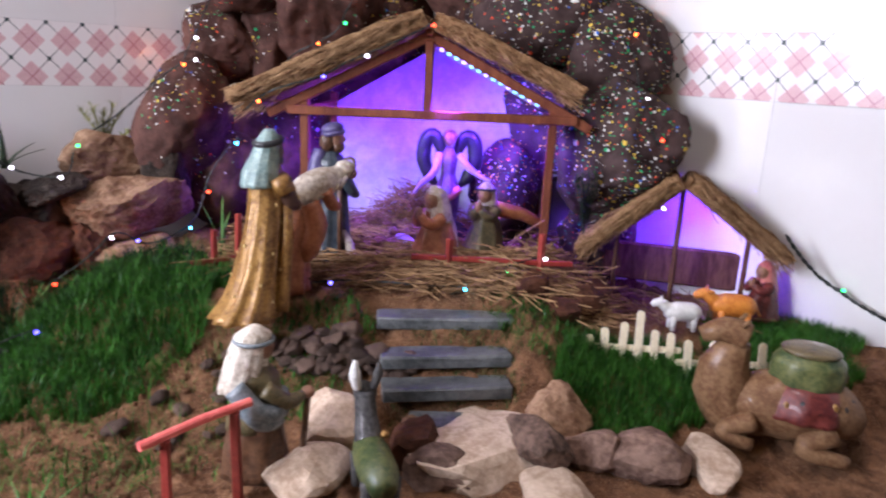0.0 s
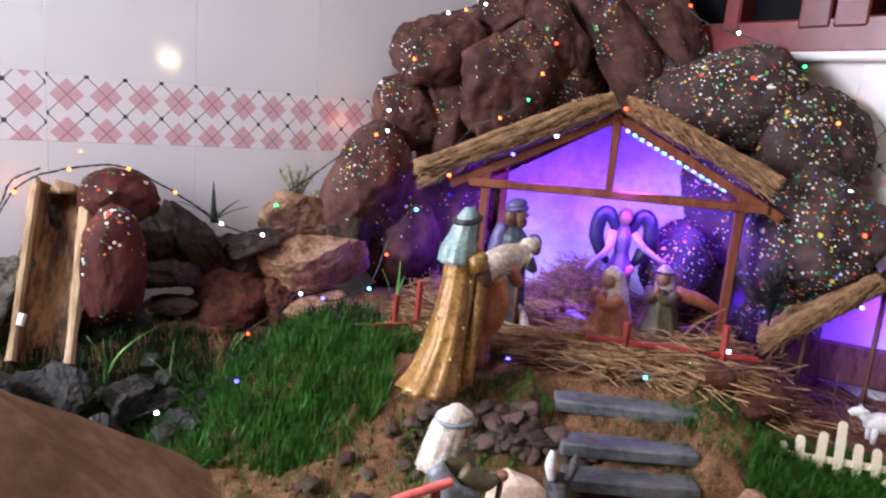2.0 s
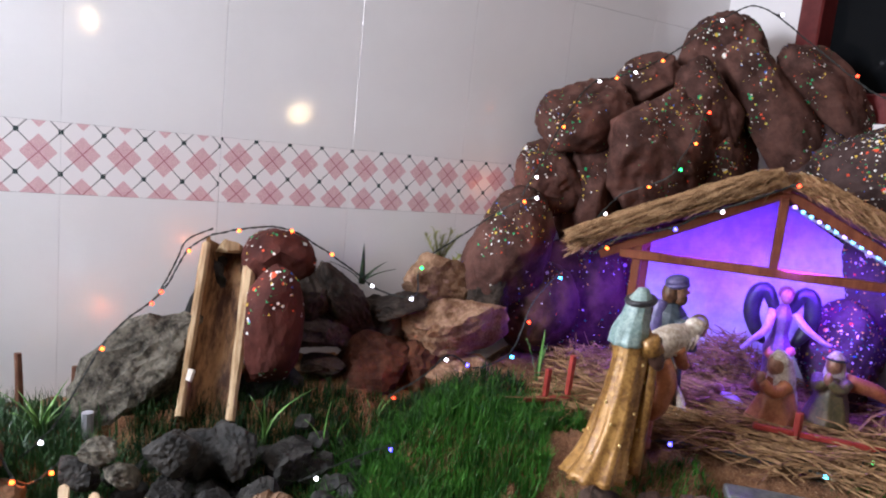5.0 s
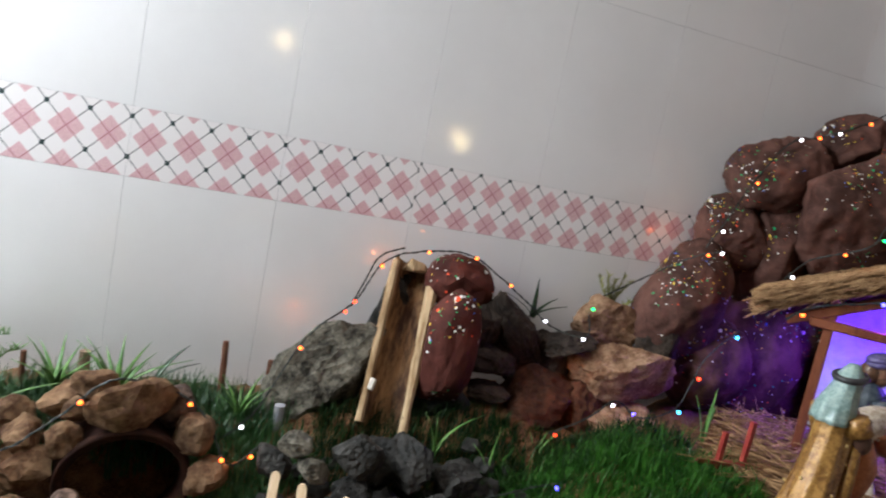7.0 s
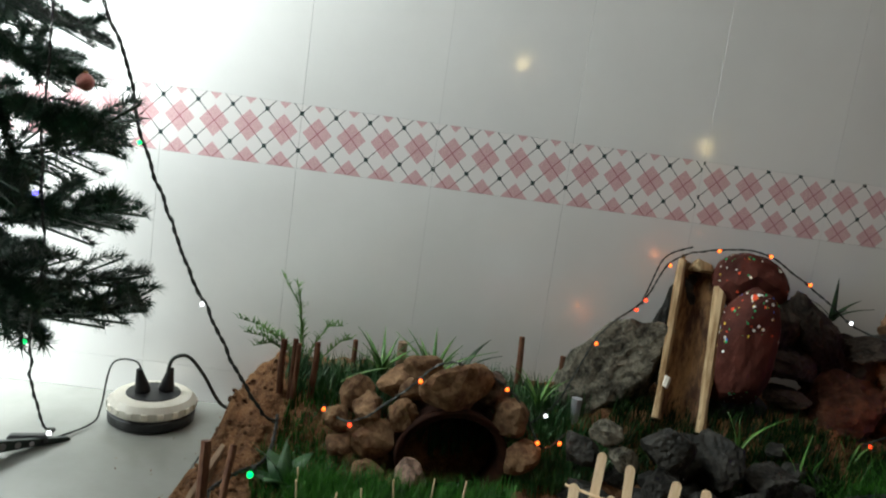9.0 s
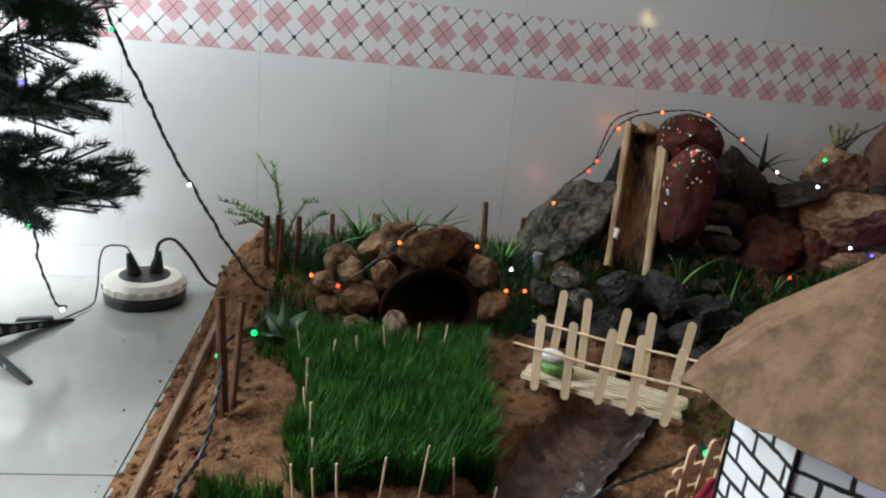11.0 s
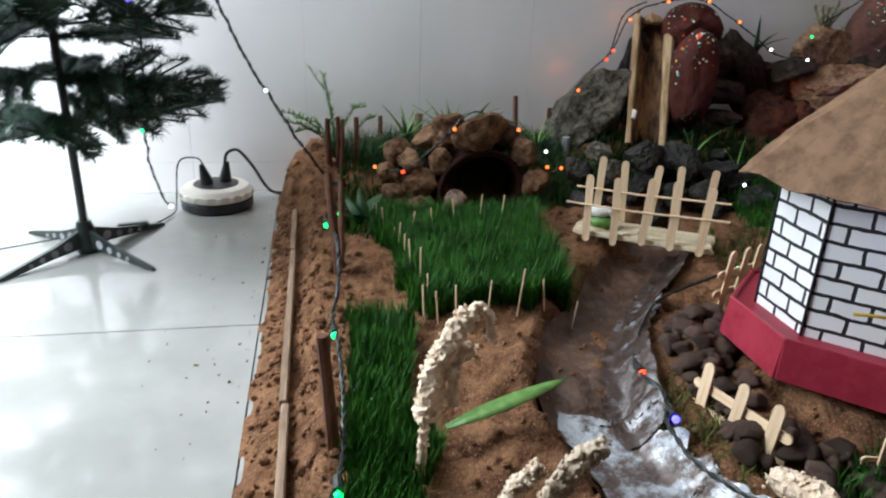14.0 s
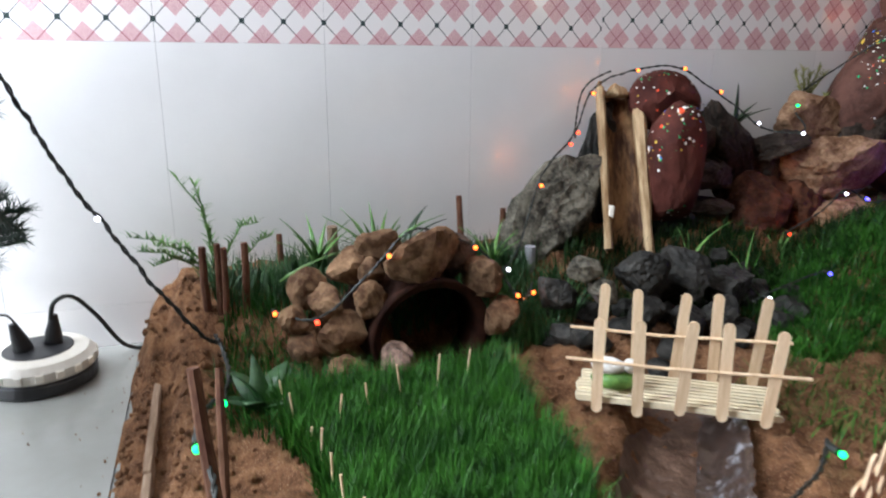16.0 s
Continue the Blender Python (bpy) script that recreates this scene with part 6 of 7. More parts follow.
def kneeling(name, m, label, robe, cloth, hem=None, s=1.0, seed=0, reach=None):
    k = Cast()
    k.robe([(0.004, 0, 0), (0.0, 0, 0.018), (-0.002, 0, 0.04), (0.002, 0, 0.058)], [0.034, 0.028, 0.019, 0.012], robe, 7, 0.14, seed)
    k.blob((0.008, 0, 0.072), (0.0105, 0.0095, 0.0125), "skin")
    k.robe([(-0.004, 0, 0.045), (-0.002, 0, 0.064), (0.003, 0, 0.080), (0.005, 0, 0.088)], [0.018, 0.015, 0.013, 0.005], cloth, 6, 0.09, seed + 1)
    k.limb([(0.004, -0.015, 0.052), (0.020, -0.012, 0.045), (0.028, -0.002, 0.055)], [0.008, 0.007, 0.005], robe)
    k.limb([(0.004, 0.015, 0.052), (0.020, 0.012, 0.045), (0.028, 0.002, 0.055)], [0.008, 0.007, 0.005], robe)
    k.blob((0.029, 0, 0.058), (0.005, 0.005, 0.008), "skin")
    k.limb([(-0.006, 0, 0.058), (-0.016, 0, 0.036), (-0.022, 0, 0.008)], [0.010, 0.011, 0.012], cloth)
    if reach:
        k.limb(reach, [0.011, 0.009, 0.006], "orange_cloth")
        k.blob(reach[-1], (0.006, 0.006, 0.006), "rose")
    if hem:
        k.limb([(0.0065 + 0.0125 * math.cos(a) - 0.002, 0.0125 * math.sin(a), 0.079) for a in (2 * math.pi * i / 16 for i in range(17))], 0.0016, hem, 6)
    return k.done(name, m @ Matrix.Scale(s, 4), label, "figurine")


kneeling("mother_figurine", pose(0.998, -0.480, 0.160, 0, 0, 175), "kneeling mother figurine in a rust robe and pale veil", "orange_cloth", "ivory", None, 1.22, 20)
kneeling("shepherd_figurine", pose(1.075, -0.507, 0.172, 0, 0, 200), "kneeling shepherd figurine with a white headcloth", "olive", "ivory", "black", 1.12, 30, [(-0.004, 0.014, 0.052), (-0.028, 0.042, 0.044), (-0.050, 0.064, 0.028)])
c = Cast()
c.blob((0, 0, 0.006), (0.030, 0.016, 0.009), "straw").blob((-0.002, 0, 0.016), (0.020, 0.010, 0.008), "lilac").blob((0.022, 0, 0.018), (0.008, 0.0075, 0.0075), "skin").limb([(0.0, -0.008, 0.018), (0.008, -0.014, 0.028)], [0.004, 0.003], "skin", 8)
c.done("infant_figurine", pose(0.998, -0.405, 0.158, 0, -25, 120), "small infant figurine on a straw crib", "figurine")
# old shepherd leaning on a staff beside his donkey
c = Cast()
c.robe([(0, 0, 0), (0, 0, 0.03), (0, 0, 0.06)], [0.032, 0.029, 0.024], "brown_cloth", 8, 0.12, 40)
c.robe([(0, 0, 0.05), (0.002, 0, 0.075), (0.002, 0, 0.10), (0, 0, 0.116)], [0.026, 0.0245, 0.022, 0.012], "olive", 6, 0.10, 41)
c.limb([(-0.018, -0.018, 0.098), (0.002, -0.026, 0.076), (0.022, -0.016, 0.072), (0.026, 0.008, 0.080)], [0.010, 0.010, 0.009, 0.006], "grey_shawl")
c.limb([(-0.016, -0.020, 0.088), (0.004, -0.028, 0.066), (0.022, -0.016, 0.062)], [0.008, 0.008, 0.006], "grey_shawl")
c.blob((0.006, 0, 0.130), (0.013, 0.0125, 0.015), "skin")
c.robe([(-0.012, 0, 0.088), (-0.008, 0, 0.108), (-0.003, 0, 0.128), (0.001, 0, 0.143), (0.002, 0, 0.151)], [0.0205, 0.020, 0.0185, 0.016, 0.005], "ivory", 11, 0.11, 42)
c.limb([(0.001 + 0.0175 * math.cos(a), 0.017 * math.sin(a), 0.137) for a in (2 * math.pi * i / 20 for i in range(21))], 0.002, "grey_shawl", 6)
c.limb([(0.008, -0.018, 0.095), (0.028, -0.018, 0.080), (0.044, -0.010, 0.082)], [0.009, 0.008, 0.005], "olive")
c.blob((0.049, -0.008, 0.083), (0.007, 0.006, 0.006), "skin")
c.limb([(0.040, -0.014, 0.0), (0.050, -0.008, 0.085)], 0.003, "brown_cloth", 8)
c.done("old_shepherd_figurine", pose(0.607, -0.630, 0.045, 0, 0, -28), "old shepherd figurine with a long white headcloth and staff", "figurine")
c = Cast()
c.limb([(-0.055, 0, 0.03), (-0.035, 0, 0.034), (0.0, 0, 0.034), (0.02, 0, 0.036)], [0.010, 0.018, 0.018, 0.014], "green_cloth", 16)
c.limb([(0.01, 0, 0.036), (0.028, 0, 0.062), (0.036, 0, 0.082)], [0.015, 0.011, 0.010], "donkey")
c.limb([(0.030, 0, 0.084), (0.046, 0, 0.078), (0.060, 0, 0.066)], [0.011, 0.010, 0.006], "donkey")
c.limb([(0.032, -0.008, 0.088), (0.028, -0.011, 0.104), (0.027, -0.011, 0.116)], [0.004, 0.005, 0.001], "donkey", 8)
c.limb([(0.032, 0.008, 0.088), (0.030, 0.011, 0.104), (0.029, 0.011, 0.118)], [0.004, 0.006, 0.002], "white_fleece", 8)
c.blob((0.008, -0.014, 0.050), (0.004, 0.004, 0.004), "gold")
for x in (-0.04, 0.008):
    for y in (-0.012, 0.012):
        c.limb([(x, y, 0.034), (x, y, 0.0)], [0.007, 0.005], "donkey", 8)
c.done("donkey_figurine", pose(0.672, -0.725, 0.045, 0, 0, 62), "grey donkey figurine with a green saddle cloth", "figurine", "animal figurines")
# resting camel with a piled saddle
c = Cast()
c.limb([(-0.07, 0, 0.03), (-0.04, 0, 0.040), (0.0, 0, 0.042), (0.035, 0, 0.036), (0.05, 0, 0.030)], [0.012, 0.034, 0.037, 0.030, 0.014], "camel_fur", 18)
c.robe([(0.040, 0, 0.012), (0.060, 0, 0.045), (0.062, 0, 0.075), (0.055, 0, 0.100)], [0.032, 0.029, 0.024, 0.015], "camel_fur", 12, 0.12, 50)
c.limb([(0.046, 0, 0.106), (0.066, 0, 0.112), (0.088, 0, 0.103)], [0.015, 0.013, 0.008], "camel_fur")
c.limb([(0.052, 0.009, 0.120), (0.046, 0.012, 0.127)], [0.003, 0.002], "camel_fur", 8)
c.limb([(0.052, -0.009, 0.120), (0.046, -0.012, 0.127)], [0.003, 0.002], "camel_fur", 8)
for y in (-0.026, 0.026):
    c.limb([(0.03, y, 0.03), (0.058, y * 1.2, 0.016), (0.03, y * 1.3, 0.006)], [0.012, 0.009, 0.007], "camel_fur", 10)
    c.limb([(-0.04, y, 0.03), (-0.015, y * 1.4, 0.014), (-0.055, y * 1.4, 0.006)], [0.014, 0.010, 0.007], "camel_fur", 10)
c.robe([(-0.015, 0, 0.040), (-0.015, 0, 0.056), (-0.015, 0, 0.070)], [0.043, 0.040, 0.030], "maroon_cloth", 10, 0.10, 51, 1.05)
c.robe([(-0.015, 0, 0.066), (-0.015, 0, 0.080), (-0.015, 0, 0.092), (-0.015, 0, 0.100)], [0.034, 0.035, 0.034, 0.026], "green_cloth", 8, 0.07, 52)
c.blob((-0.015, 0, 0.102), (0.028, 0.024, 0.006), "olive")
for k in range(18):
    a = 2 * math.pi * k / 18
    c.blob((-0.015 + 0.041 * math.cos(a), 0.036 * math.sin(a), 0.058 - 0.004 * (k % 2)), (0.0042, 0.0042, 0.005), "black" if k % 3 else "gold")
c.done("camel_figurine", pose(1.058, -0.962, 0.050, 0, 0, 118) @ Matrix.Scale(1.08, 4), "resting camel figurine with a tasselled saddle and green cushions", "figurine", "animal figurines")


def beast(name, m, label, mat, s, patchy=None):
    k = Cast()
    k.limb([(-0.032, 0, 0.026), (-0.02, 0, 0.030), (0.005, 0, 0.031), (0.024, 0, 0.031)], [0.009, 0.016, 0.016, 0.010], mat, 16)
    k.limb([(0.018, 0, 0.034), (0.030, 0, 0.042), (0.034, 0, 0.046)], [0.010, 0.008, 0.007], mat)
    k.limb([(0.030, 0, 0.047), (0.042, 0, 0.044), (0.048, 0, 0.040)], [0.008, 0.0065, 0.004], mat)
    for y in (-1, 1):
        k.limb([(0.031, y * 0.006, 0.050), (0.028, y * 0.014, 0.052)], [0.003, 0.0015], mat, 8)
        for x in (-0.022, 0.012):
            k.limb([(x, y * 0.009, 0.026), (x, y * 0.009, 0.0)], [0.0055, 0.004], mat, 8)
    k.limb([(-0.034, 0, 0.030), (-0.042, 0, 0.018)], [0.003, 0.002], mat, 8)
    if patchy:
        k.blob((-0.012, -0.012, 0.030), (0.010, 0.006, 0.008), patchy)
    return k.done(name, m @ Matrix.Scale(s, 4), label, "figurine", "animal figurines")


beast("cow_figurine", pose(*on_ground(1.225, -0.828, 0.006), 0, 0, 130), "orange cow figurine with a pale patch", "cow_orange", 1.02, "ivory")
beast("sheep_figurine", pose(*on_ground(1.155, -0.790, 0.012), 0, 0, 135), "small white sheep figurine in the grass", "white_fleece", 0.82)
kneeling("seated_figurine", pose(*on_ground(1.300, -0.845, 0.012), 0, 0, 160), "seated figurine in a pink and red robe", "maroon_cloth", "rose", None, 0.95, 60)
# small sleeping toy on the bridge
c = Cast()
c.blob((0, 0, 0.009), (0.022, 0.014, 0.009), "leaf").blob((-0.006, 0, 0.022), (0.016, 0.011, 0.008), "white_fleece").blob((0.014, 0, 0.024), (0.007, 0.007, 0.007), "white_fleece")
c.done("duck_figurine", pose(0.147, -0.405, 0.062, 0, 0, -32), "small white duck figurine on a bright green base", "figurine", "animal figurines")

# ---- extension socket ----
sock = thing("extension_socket", pose(-0.402, -0.082, 0.0, 0, 0, 20), "round white extension socket with a black base on the floor", "extension socket")
part("base", spun([(0.052, 0.0), (0.058, 0.003), (0.0585, 0.015), (0.055, 0.018)], 40), M["plastic_black"], sock, shade=False)
part("ring", spun([(0.056, 0.018), (0.0585, 0.020), (0.0585, 0.030), (0.052, 0.037), (0.036, 0.0395)], 40), M["plastic_white"], sock)
part("top_plate", spun([(0.037, 0.038), (0.036, 0.0405), (0.001, 0.041)], 32), M["plastic_black"], sock)
for k in range(18):
    a = 2 * math.pi * k / 18
    part("rib", box((0.004, 0.009, 0.009), pose(0.0582 * math.cos(a), 0.0582 * math.sin(a), 0.0255, 0, 0, math.degrees(a)), 0.001), M["plastic_white"], sock)
for x, y, lean in ((-0.014, 0.0, -12), (0.016, 0.004, 8)):
    p = thing("power_plug", sock.matrix_basis @ pose(x, y, 0.0405, 0, lean, 0), "black mains plug standing in the socket", "plug", "mains plugs")
    part("plug_body", spun([(0.010, 0.0), (0.0105, 0.004), (0.0085, 0.014), (0.0065, 0.022), (0.004, 0.034)], 14), M["plastic_black"], p)

# ---- artificial tree ----
tree = thing("artificial_tree", pose(-0.553, -0.275, 0.0), "dark green artificial fir on a plastic folding stand", "artificial tree")
part("trunk", tube(((0, 0, 0.03), (0.002, 0, 0.5), (0, 0, 1.1)), [0.0055, 0.006, 0.004], 10), M["plastic_black"], tree)
M["stand"] = stuff_mat("dark_green_plastic", (0.012, 0.022, 0.018), (0.028, 0.045, 0.038), 30, 0.4, 0)
part("stand_hub", spun([(0.014, 0.0), (0.015, 0.004), (0.013, 0.03), (0.009, 0.045)], 16), M["stand"], tree)
for ang in (-38, 52, 142, 232):
    bm = bmesh.new()
    prof = [(0.008, 0.034), (0.05, 0.020), (0.128, 0.004), (0.132, 0.0), (0.118, 0.0), (0.05, 0.006), (0.008, 0.008)]
    f = bm.faces.new([bm.verts.new((x, -0.003, z)) for x, z in prof])
    g = bmesh.ops.extrude_face_region(bm, geom=[f])
    bmesh.ops.translate(bm, verts=[e for e in g["geom"] if isinstance(e, bmesh.types.BMVert)], vec=(0, 0.006, 0))
    leg = part("stand_leg", bm, M["stand"], tree)
    leg.matrix_basis = pose(0, 0, 0, 0, 0, ang)
    for x, z, r in ((0.030, 0.016, 0.0065), (0.050, 0.0125, 0.005), (0.068, 0.010, 0.0038), (0.084, 0.0075, 0.003)):
        part("leg_eyelet", spun([(r, -0.0034), (r, 0.0034)], 12, pose(x, 0, z, 90, 0, 0)), M["card"], leg, "pale round hole")


def fir_branch(length, seed):
    q = random.Random(seed)
    vs, fs = [], []
    twigs = [((0, 0, 0), (length, 0, -0.01), 1.0)]
    for k in range(5):
        s = 0.25 + 0.14 * k
        for sy in (-1, 1):
            twigs.append(((length * s, 0, -0.01 * s), (length * min(1.0, s + 0.30), sy * length * 0.26 * (1.1 - s * 0.6), -0.012 + 0.03 * q.uniform(-1, 1)), 0.6))
    for a, b, w in twigs:
        a, b = Vector(a), Vector(b)
        d = (b - a).normalized()
        s = d.orthogonal().normalized()
        u = d.cross(s)
        for _ in range(int((b - a).length * 3600)):
            t = q.random()
            p = a.lerp(b, t) + Vector((0, 0, 0.01 * math.sin(t * 3)))
            an = q.uniform(0, 6.283)
            o = (math.cos(an) * s + math.sin(an) * u)
            tip = p + o * q.uniform(0.010, 0.017) + d * q.uniform(0.004, 0.010)
            side = o.cross(d) * 0.0009
            k = len(vs)
            vs += [p - side, p + side, tip]
            fs.append((k, k + 1, k + 2))
        k = len(vs)
        for p in (a, b):
            for i in range(3):
                vs.append(p + 0.0018 * (math.cos(2.1 * i) * s + math.sin(2.1 * i) * u))
        for i in range(3):
            fs.append((k + i, k + (i + 1) % 3, k + 3 + (i + 1) % 3, k + 3 + i))
    me = bpy.data.meshes.new("branch")
    me.from_pydata([tuple(v) for v in vs], [], fs)
    me.materials.append(M["needle"])
    return me


fir = [fir_branch(0.185, 70 + k) for k in range(4)]
q = random.Random(77)
for k in range(16):
    z = 0.185 + 0.056 * k
    size = 1.0 - 0.035 * k if k > 4 else 1.0
    for j in range(5):
        a = 360 / 5 * j + 31 * k + q.uniform(-12, 12)
        b = piece("branch", fir[q.randrange(4)], tree, pose(0, 0, z + q.uniform(-0.012, 0.012), 0, q.uniform(-16, 8), a) @ Matrix.Scale(size * q.uniform(0.85, 1.1), 4))
        b.matrix_basis = b.matrix_basis @ pose(0, 0, 0, q.uniform(-40, 40), 0, 0)
for at, r, key in (((-0.455, -0.34, 0.535), 0.014, "red_paint"), ((-0.418, -0.30, 0.452), 0.009, "rose"), ((-0.50, -0.38, 0.36), 0.012, "red_paint")):
    ball = thing("bauble", pose(*at), "shiny round bauble hanging in the artificial tree", "bauble", "tree baubles")
    part("ball", spun([(0.001, -r), (r * 0.6, -r * 0.8), (r * 0.95, -r * 0.3), (r * 0.95, r * 0.3), (r * 0.6, r * 0.8), (r * 0.2, r)], 18), M[key], ball, shade=True)
    part("cap", spun([(r * 0.25, r * 0.95), (r * 0.25, r * 1.2), (r * 0.05, r * 1.25)], 10), M["gold"], ball)

# ---- cables and strings of little lights ----
M["bulb_warm"] = glow_mat("warm_bulb", (1.0, 0.15, 0.02), 8.0)
M["bulb_white"] = glow_mat("white_bulb", (0.9, 0.9, 1.0), 9.0)
M["bulb_green"] = glow_mat("green_bulb", (0.005, 0.62, 0.13), 9.0)
M["bulb_blue"] = glow_mat("blue_bulb", (0.09, 0.08, 1.0), 10.0)
M["bulb_red"] = glow_mat("red_bulb", (1.0, 0.05, 0.015), 9.0)
M["bulb_cyan"] = glow_mat("cyan_bulb", (0.04, 0.5, 1.0), 16.0)


def curve_through(pts, per=8):
    """A smooth line through points."""
    p = [Vector(v) for v in pts]
    out = []
    for i in range(len(p) - 1):
        a, b, c, d = p[max(i - 1, 0)], p[i], p[i + 1], p[min(i + 2, len(p) - 1)]
        for k in range(per):
            t = k / per
            out.append(0.5 * ((2 * b) + (c - a) * t + (2 * a - 5 * b + 4 * c - d) * t * t + (3 * b - a - 3 * c + d) * t ** 3))
    out.append(p[-1])
    return out


def light_string(label, pts, bulbs, r=0.0013, wob=0.0015, big=1.0):
    at = Vector(pts[0])
    line = [v - at + wob * Vector((noise.noise(v * 60), noise.noise(v * 60 + Vector((7, 0, 0))), noise.noise(v * 60 + Vector((0, 7, 0))))) for v in curve_through(pts)]
    s = thing("light_string", Matrix.Translation(at), label, "string lights", "strings of little lights")
    wire, run = bmesh.new(), [0.0]
    for p, q in zip(line, line[1:]):
        run.append(run[-1] + (q - p).length)
    strands = ([], [])
    steps = max(12, int(run[-1] / 0.0045))
    k = 0
    for i in range(steps + 1):
        d = run[-1] * i / steps
        while k < len(run) - 2 and run[k + 1] < d:
            k += 1
        p = line[k].lerp(line[k + 1], (d - run[k]) / max(1e-6, run[k + 1] - run[k]))
        ahead = (line[k + 1] - line[k]).normalized()
        side = ahead.orthogonal().normalized()
        a = d / 0.0042
        o = (math.cos(a) * side + math.sin(a) * ahead.cross(side)) * r * 0.62
        strands[0].append(p + o)
        strands[1].append(p - o)
    for strand in strands:
        add_tube(wire, strand, r * 0.62, 5)
    part("wire", wire, M["cable"], s, "twisted black wire")
    for i, (t, key) in enumerate(bulbs):
        p = line[int(t * (len(line) - 1))]
        d = Vector((noise.noise((i, 3, 1)), -1.0, noise.noise((i, 7, 2)))).normalized()
        holder = part("lamp_holder", tube((p, p + d * 0.007 * big), 0.0022 * big, 8), M["cable"], s)
        c = p + d * 0.010 * big
        bm = bmesh.new()
        bmesh.ops.create_icosphere(bm, subdivisions=2, radius=0.0026 * (1 + 0.5 * (big - 1)), matrix=Matrix.Translation(c))
        part("bulb", bm, M["bulb_" + key], holder, "glowing %s bulb" % key, shade=True)
    return s


light_string("black wire hanging from the tree to the corner posts", [(-0.455, -0.26, 0.60), (-0.410, -0.22, 0.477), (-0.396, -0.22, 0.419), (-0.370, -0.22, 0.355), (-0.336, -0.22, 0.281), (-0.316, -0.22, 0.240), (-0.288, -0.22, 0.191), (-0.263, -0.22, 0.146), (-0.239, -0.22, 0.114), (-0.222, -0.215, 0.085), (-0.205, -0.20, 0.07)], [(0.56, "white"), (0.24, "green")], 0.0021, 0.003)
light_string("string of lights over the waterfall rocks", [(0.10, -0.16, 0.075), (0.15, -0.17, 0.13), (0.205, -0.12, 0.215), (0.27, -0.085, 0.265), (0.308, -0.06, 0.322), (0.365, -0.07, 0.347), (0.43, -0.075, 0.352), (0.485, -0.08, 0.325), (0.53, -0.09, 0.295), (0.575, -0.10, 0.265), (0.62, -0.13, 0.265), (0.66, -0.06, 0.30), (0.72, -0.05, 0.335), (0.775, -0.12, 0.405), (0.80, -0.15, 0.425)], [(0.06, "white"), (0.14, "warm"), (0.20, "red"), (0.28, "warm"), (0.36, "warm"), (0.44, "warm"), (0.52, "warm"), (0.62, "white"), (0.70, "white"), (0.78, "green"), (0.96, "warm"), (1.0, "white")])
light_string("string of lights over the cave boulders", [(0.80, -0.12, 0.425), (0.825, -0.12, 0.47), (0.86, -0.12, 0.54), (0.90, -0.13, 0.61), (0.955, -0.13, 0.632), (1.03, -0.12, 0.66), (1.09, -0.13, 0.70), (1.14, -0.17, 0.755), (1.20, -0.20, 0.78), (1.245, -0.30, 0.70), (1.235, -0.40, 0.635), (1.235, -0.50, 0.60), (1.25, -0.585, 0.545), (1.235, -0.63, 0.47), (1.22, -0.67, 0.38), (1.24, -0.70, 0.32)], [(0.05, "white"), (0.14, "warm"), (0.22, "white"), (0.26, "warm"), (0.30, "white"), (0.36, "warm"), (0.46, "white"), (0.55, "white"), (0.64, "red"), (0.70, "white"), (0.78, "green"), (0.85, "warm"), (0.92, "white"), (0.97, "red")])
light_string("string of lights across the big boulder", [(1.10, -0.20, 0.61), (1.05, -0.235, 0.56), (1.02, -0.235, 0.51), (1.00, -0.23, 0.475), (0.965, -0.17, 0.44), (0.93, -0.16, 0.40)], [(0.1, "red"), (0.3, "warm"), (0.5, "green"), (0.7, "warm"), (0.95, "white")])
light_string("wire of lights lying on the coir roof", [(0.79, -0.315, 0.365), (0.82, -0.33, 0.39), (0.87, -0.37, 0.412), (0.91, -0.39, 0.435), (0.955, -0.43, 0.463), (1.0, -0.46, 0.49)], [(0.1, "warm"), (0.4, "blue"), (0.65, "white"), (0.95, "red")])
light_string("wire of lights in the straw of the stable", [(0.76, -0.44, 0.152), (0.83, -0.48, 0.158), (0.90, -0.56, 0.158), (0.96, -0.61, 0.158), (1.02, -0.60, 0.172), (1.08, -0.62, 0.18)], [(0.15, "blue"), (0.5, "cyan"), (0.75, "green"), (0.95, "white")])
light_string("string of lights between the sandstones", [(0.575, -0.16, 0.12), (0.62, -0.18, 0.155), (0.66, -0.18, 0.185), (0.70, -0.19, 0.165), (0.755, -0.19, 0.18), (0.79, -0.17, 0.20), (0.82, -0.16, 0.26), (0.86, -0.17, 0.31)], [(0.02, "red"), (0.25, "white"), (0.38, "blue"), (0.6, "cyan"), (0.8, "red"), (0.97, "cyan")])
light_string("string of lights along the stakes and kerb", [(-0.25, -0.03, 0.062), (-0.235, -0.06, 0.06), (-0.205, -0.2, 0.07), (-0.20, -0.29, 0.062), (-0.225, -0.40, 0.085), (-0.213, -0.50, 0.09), (-0.215, -0.56, 0.055), (-0.222, -0.62, 0.058), (-0.218, -0.70, 0.06), (-0.219, -0.83, 0.06), (-0.236, -0.91, 0.06), (-0.241, -0.96, 0.055), (-0.25, -1.08, 0.05)], [(0.02, "green"), (0.28, "green"), (0.36, "green"), (0.62, "green"), (0.79, "green")], 0.0022, big=1.7)
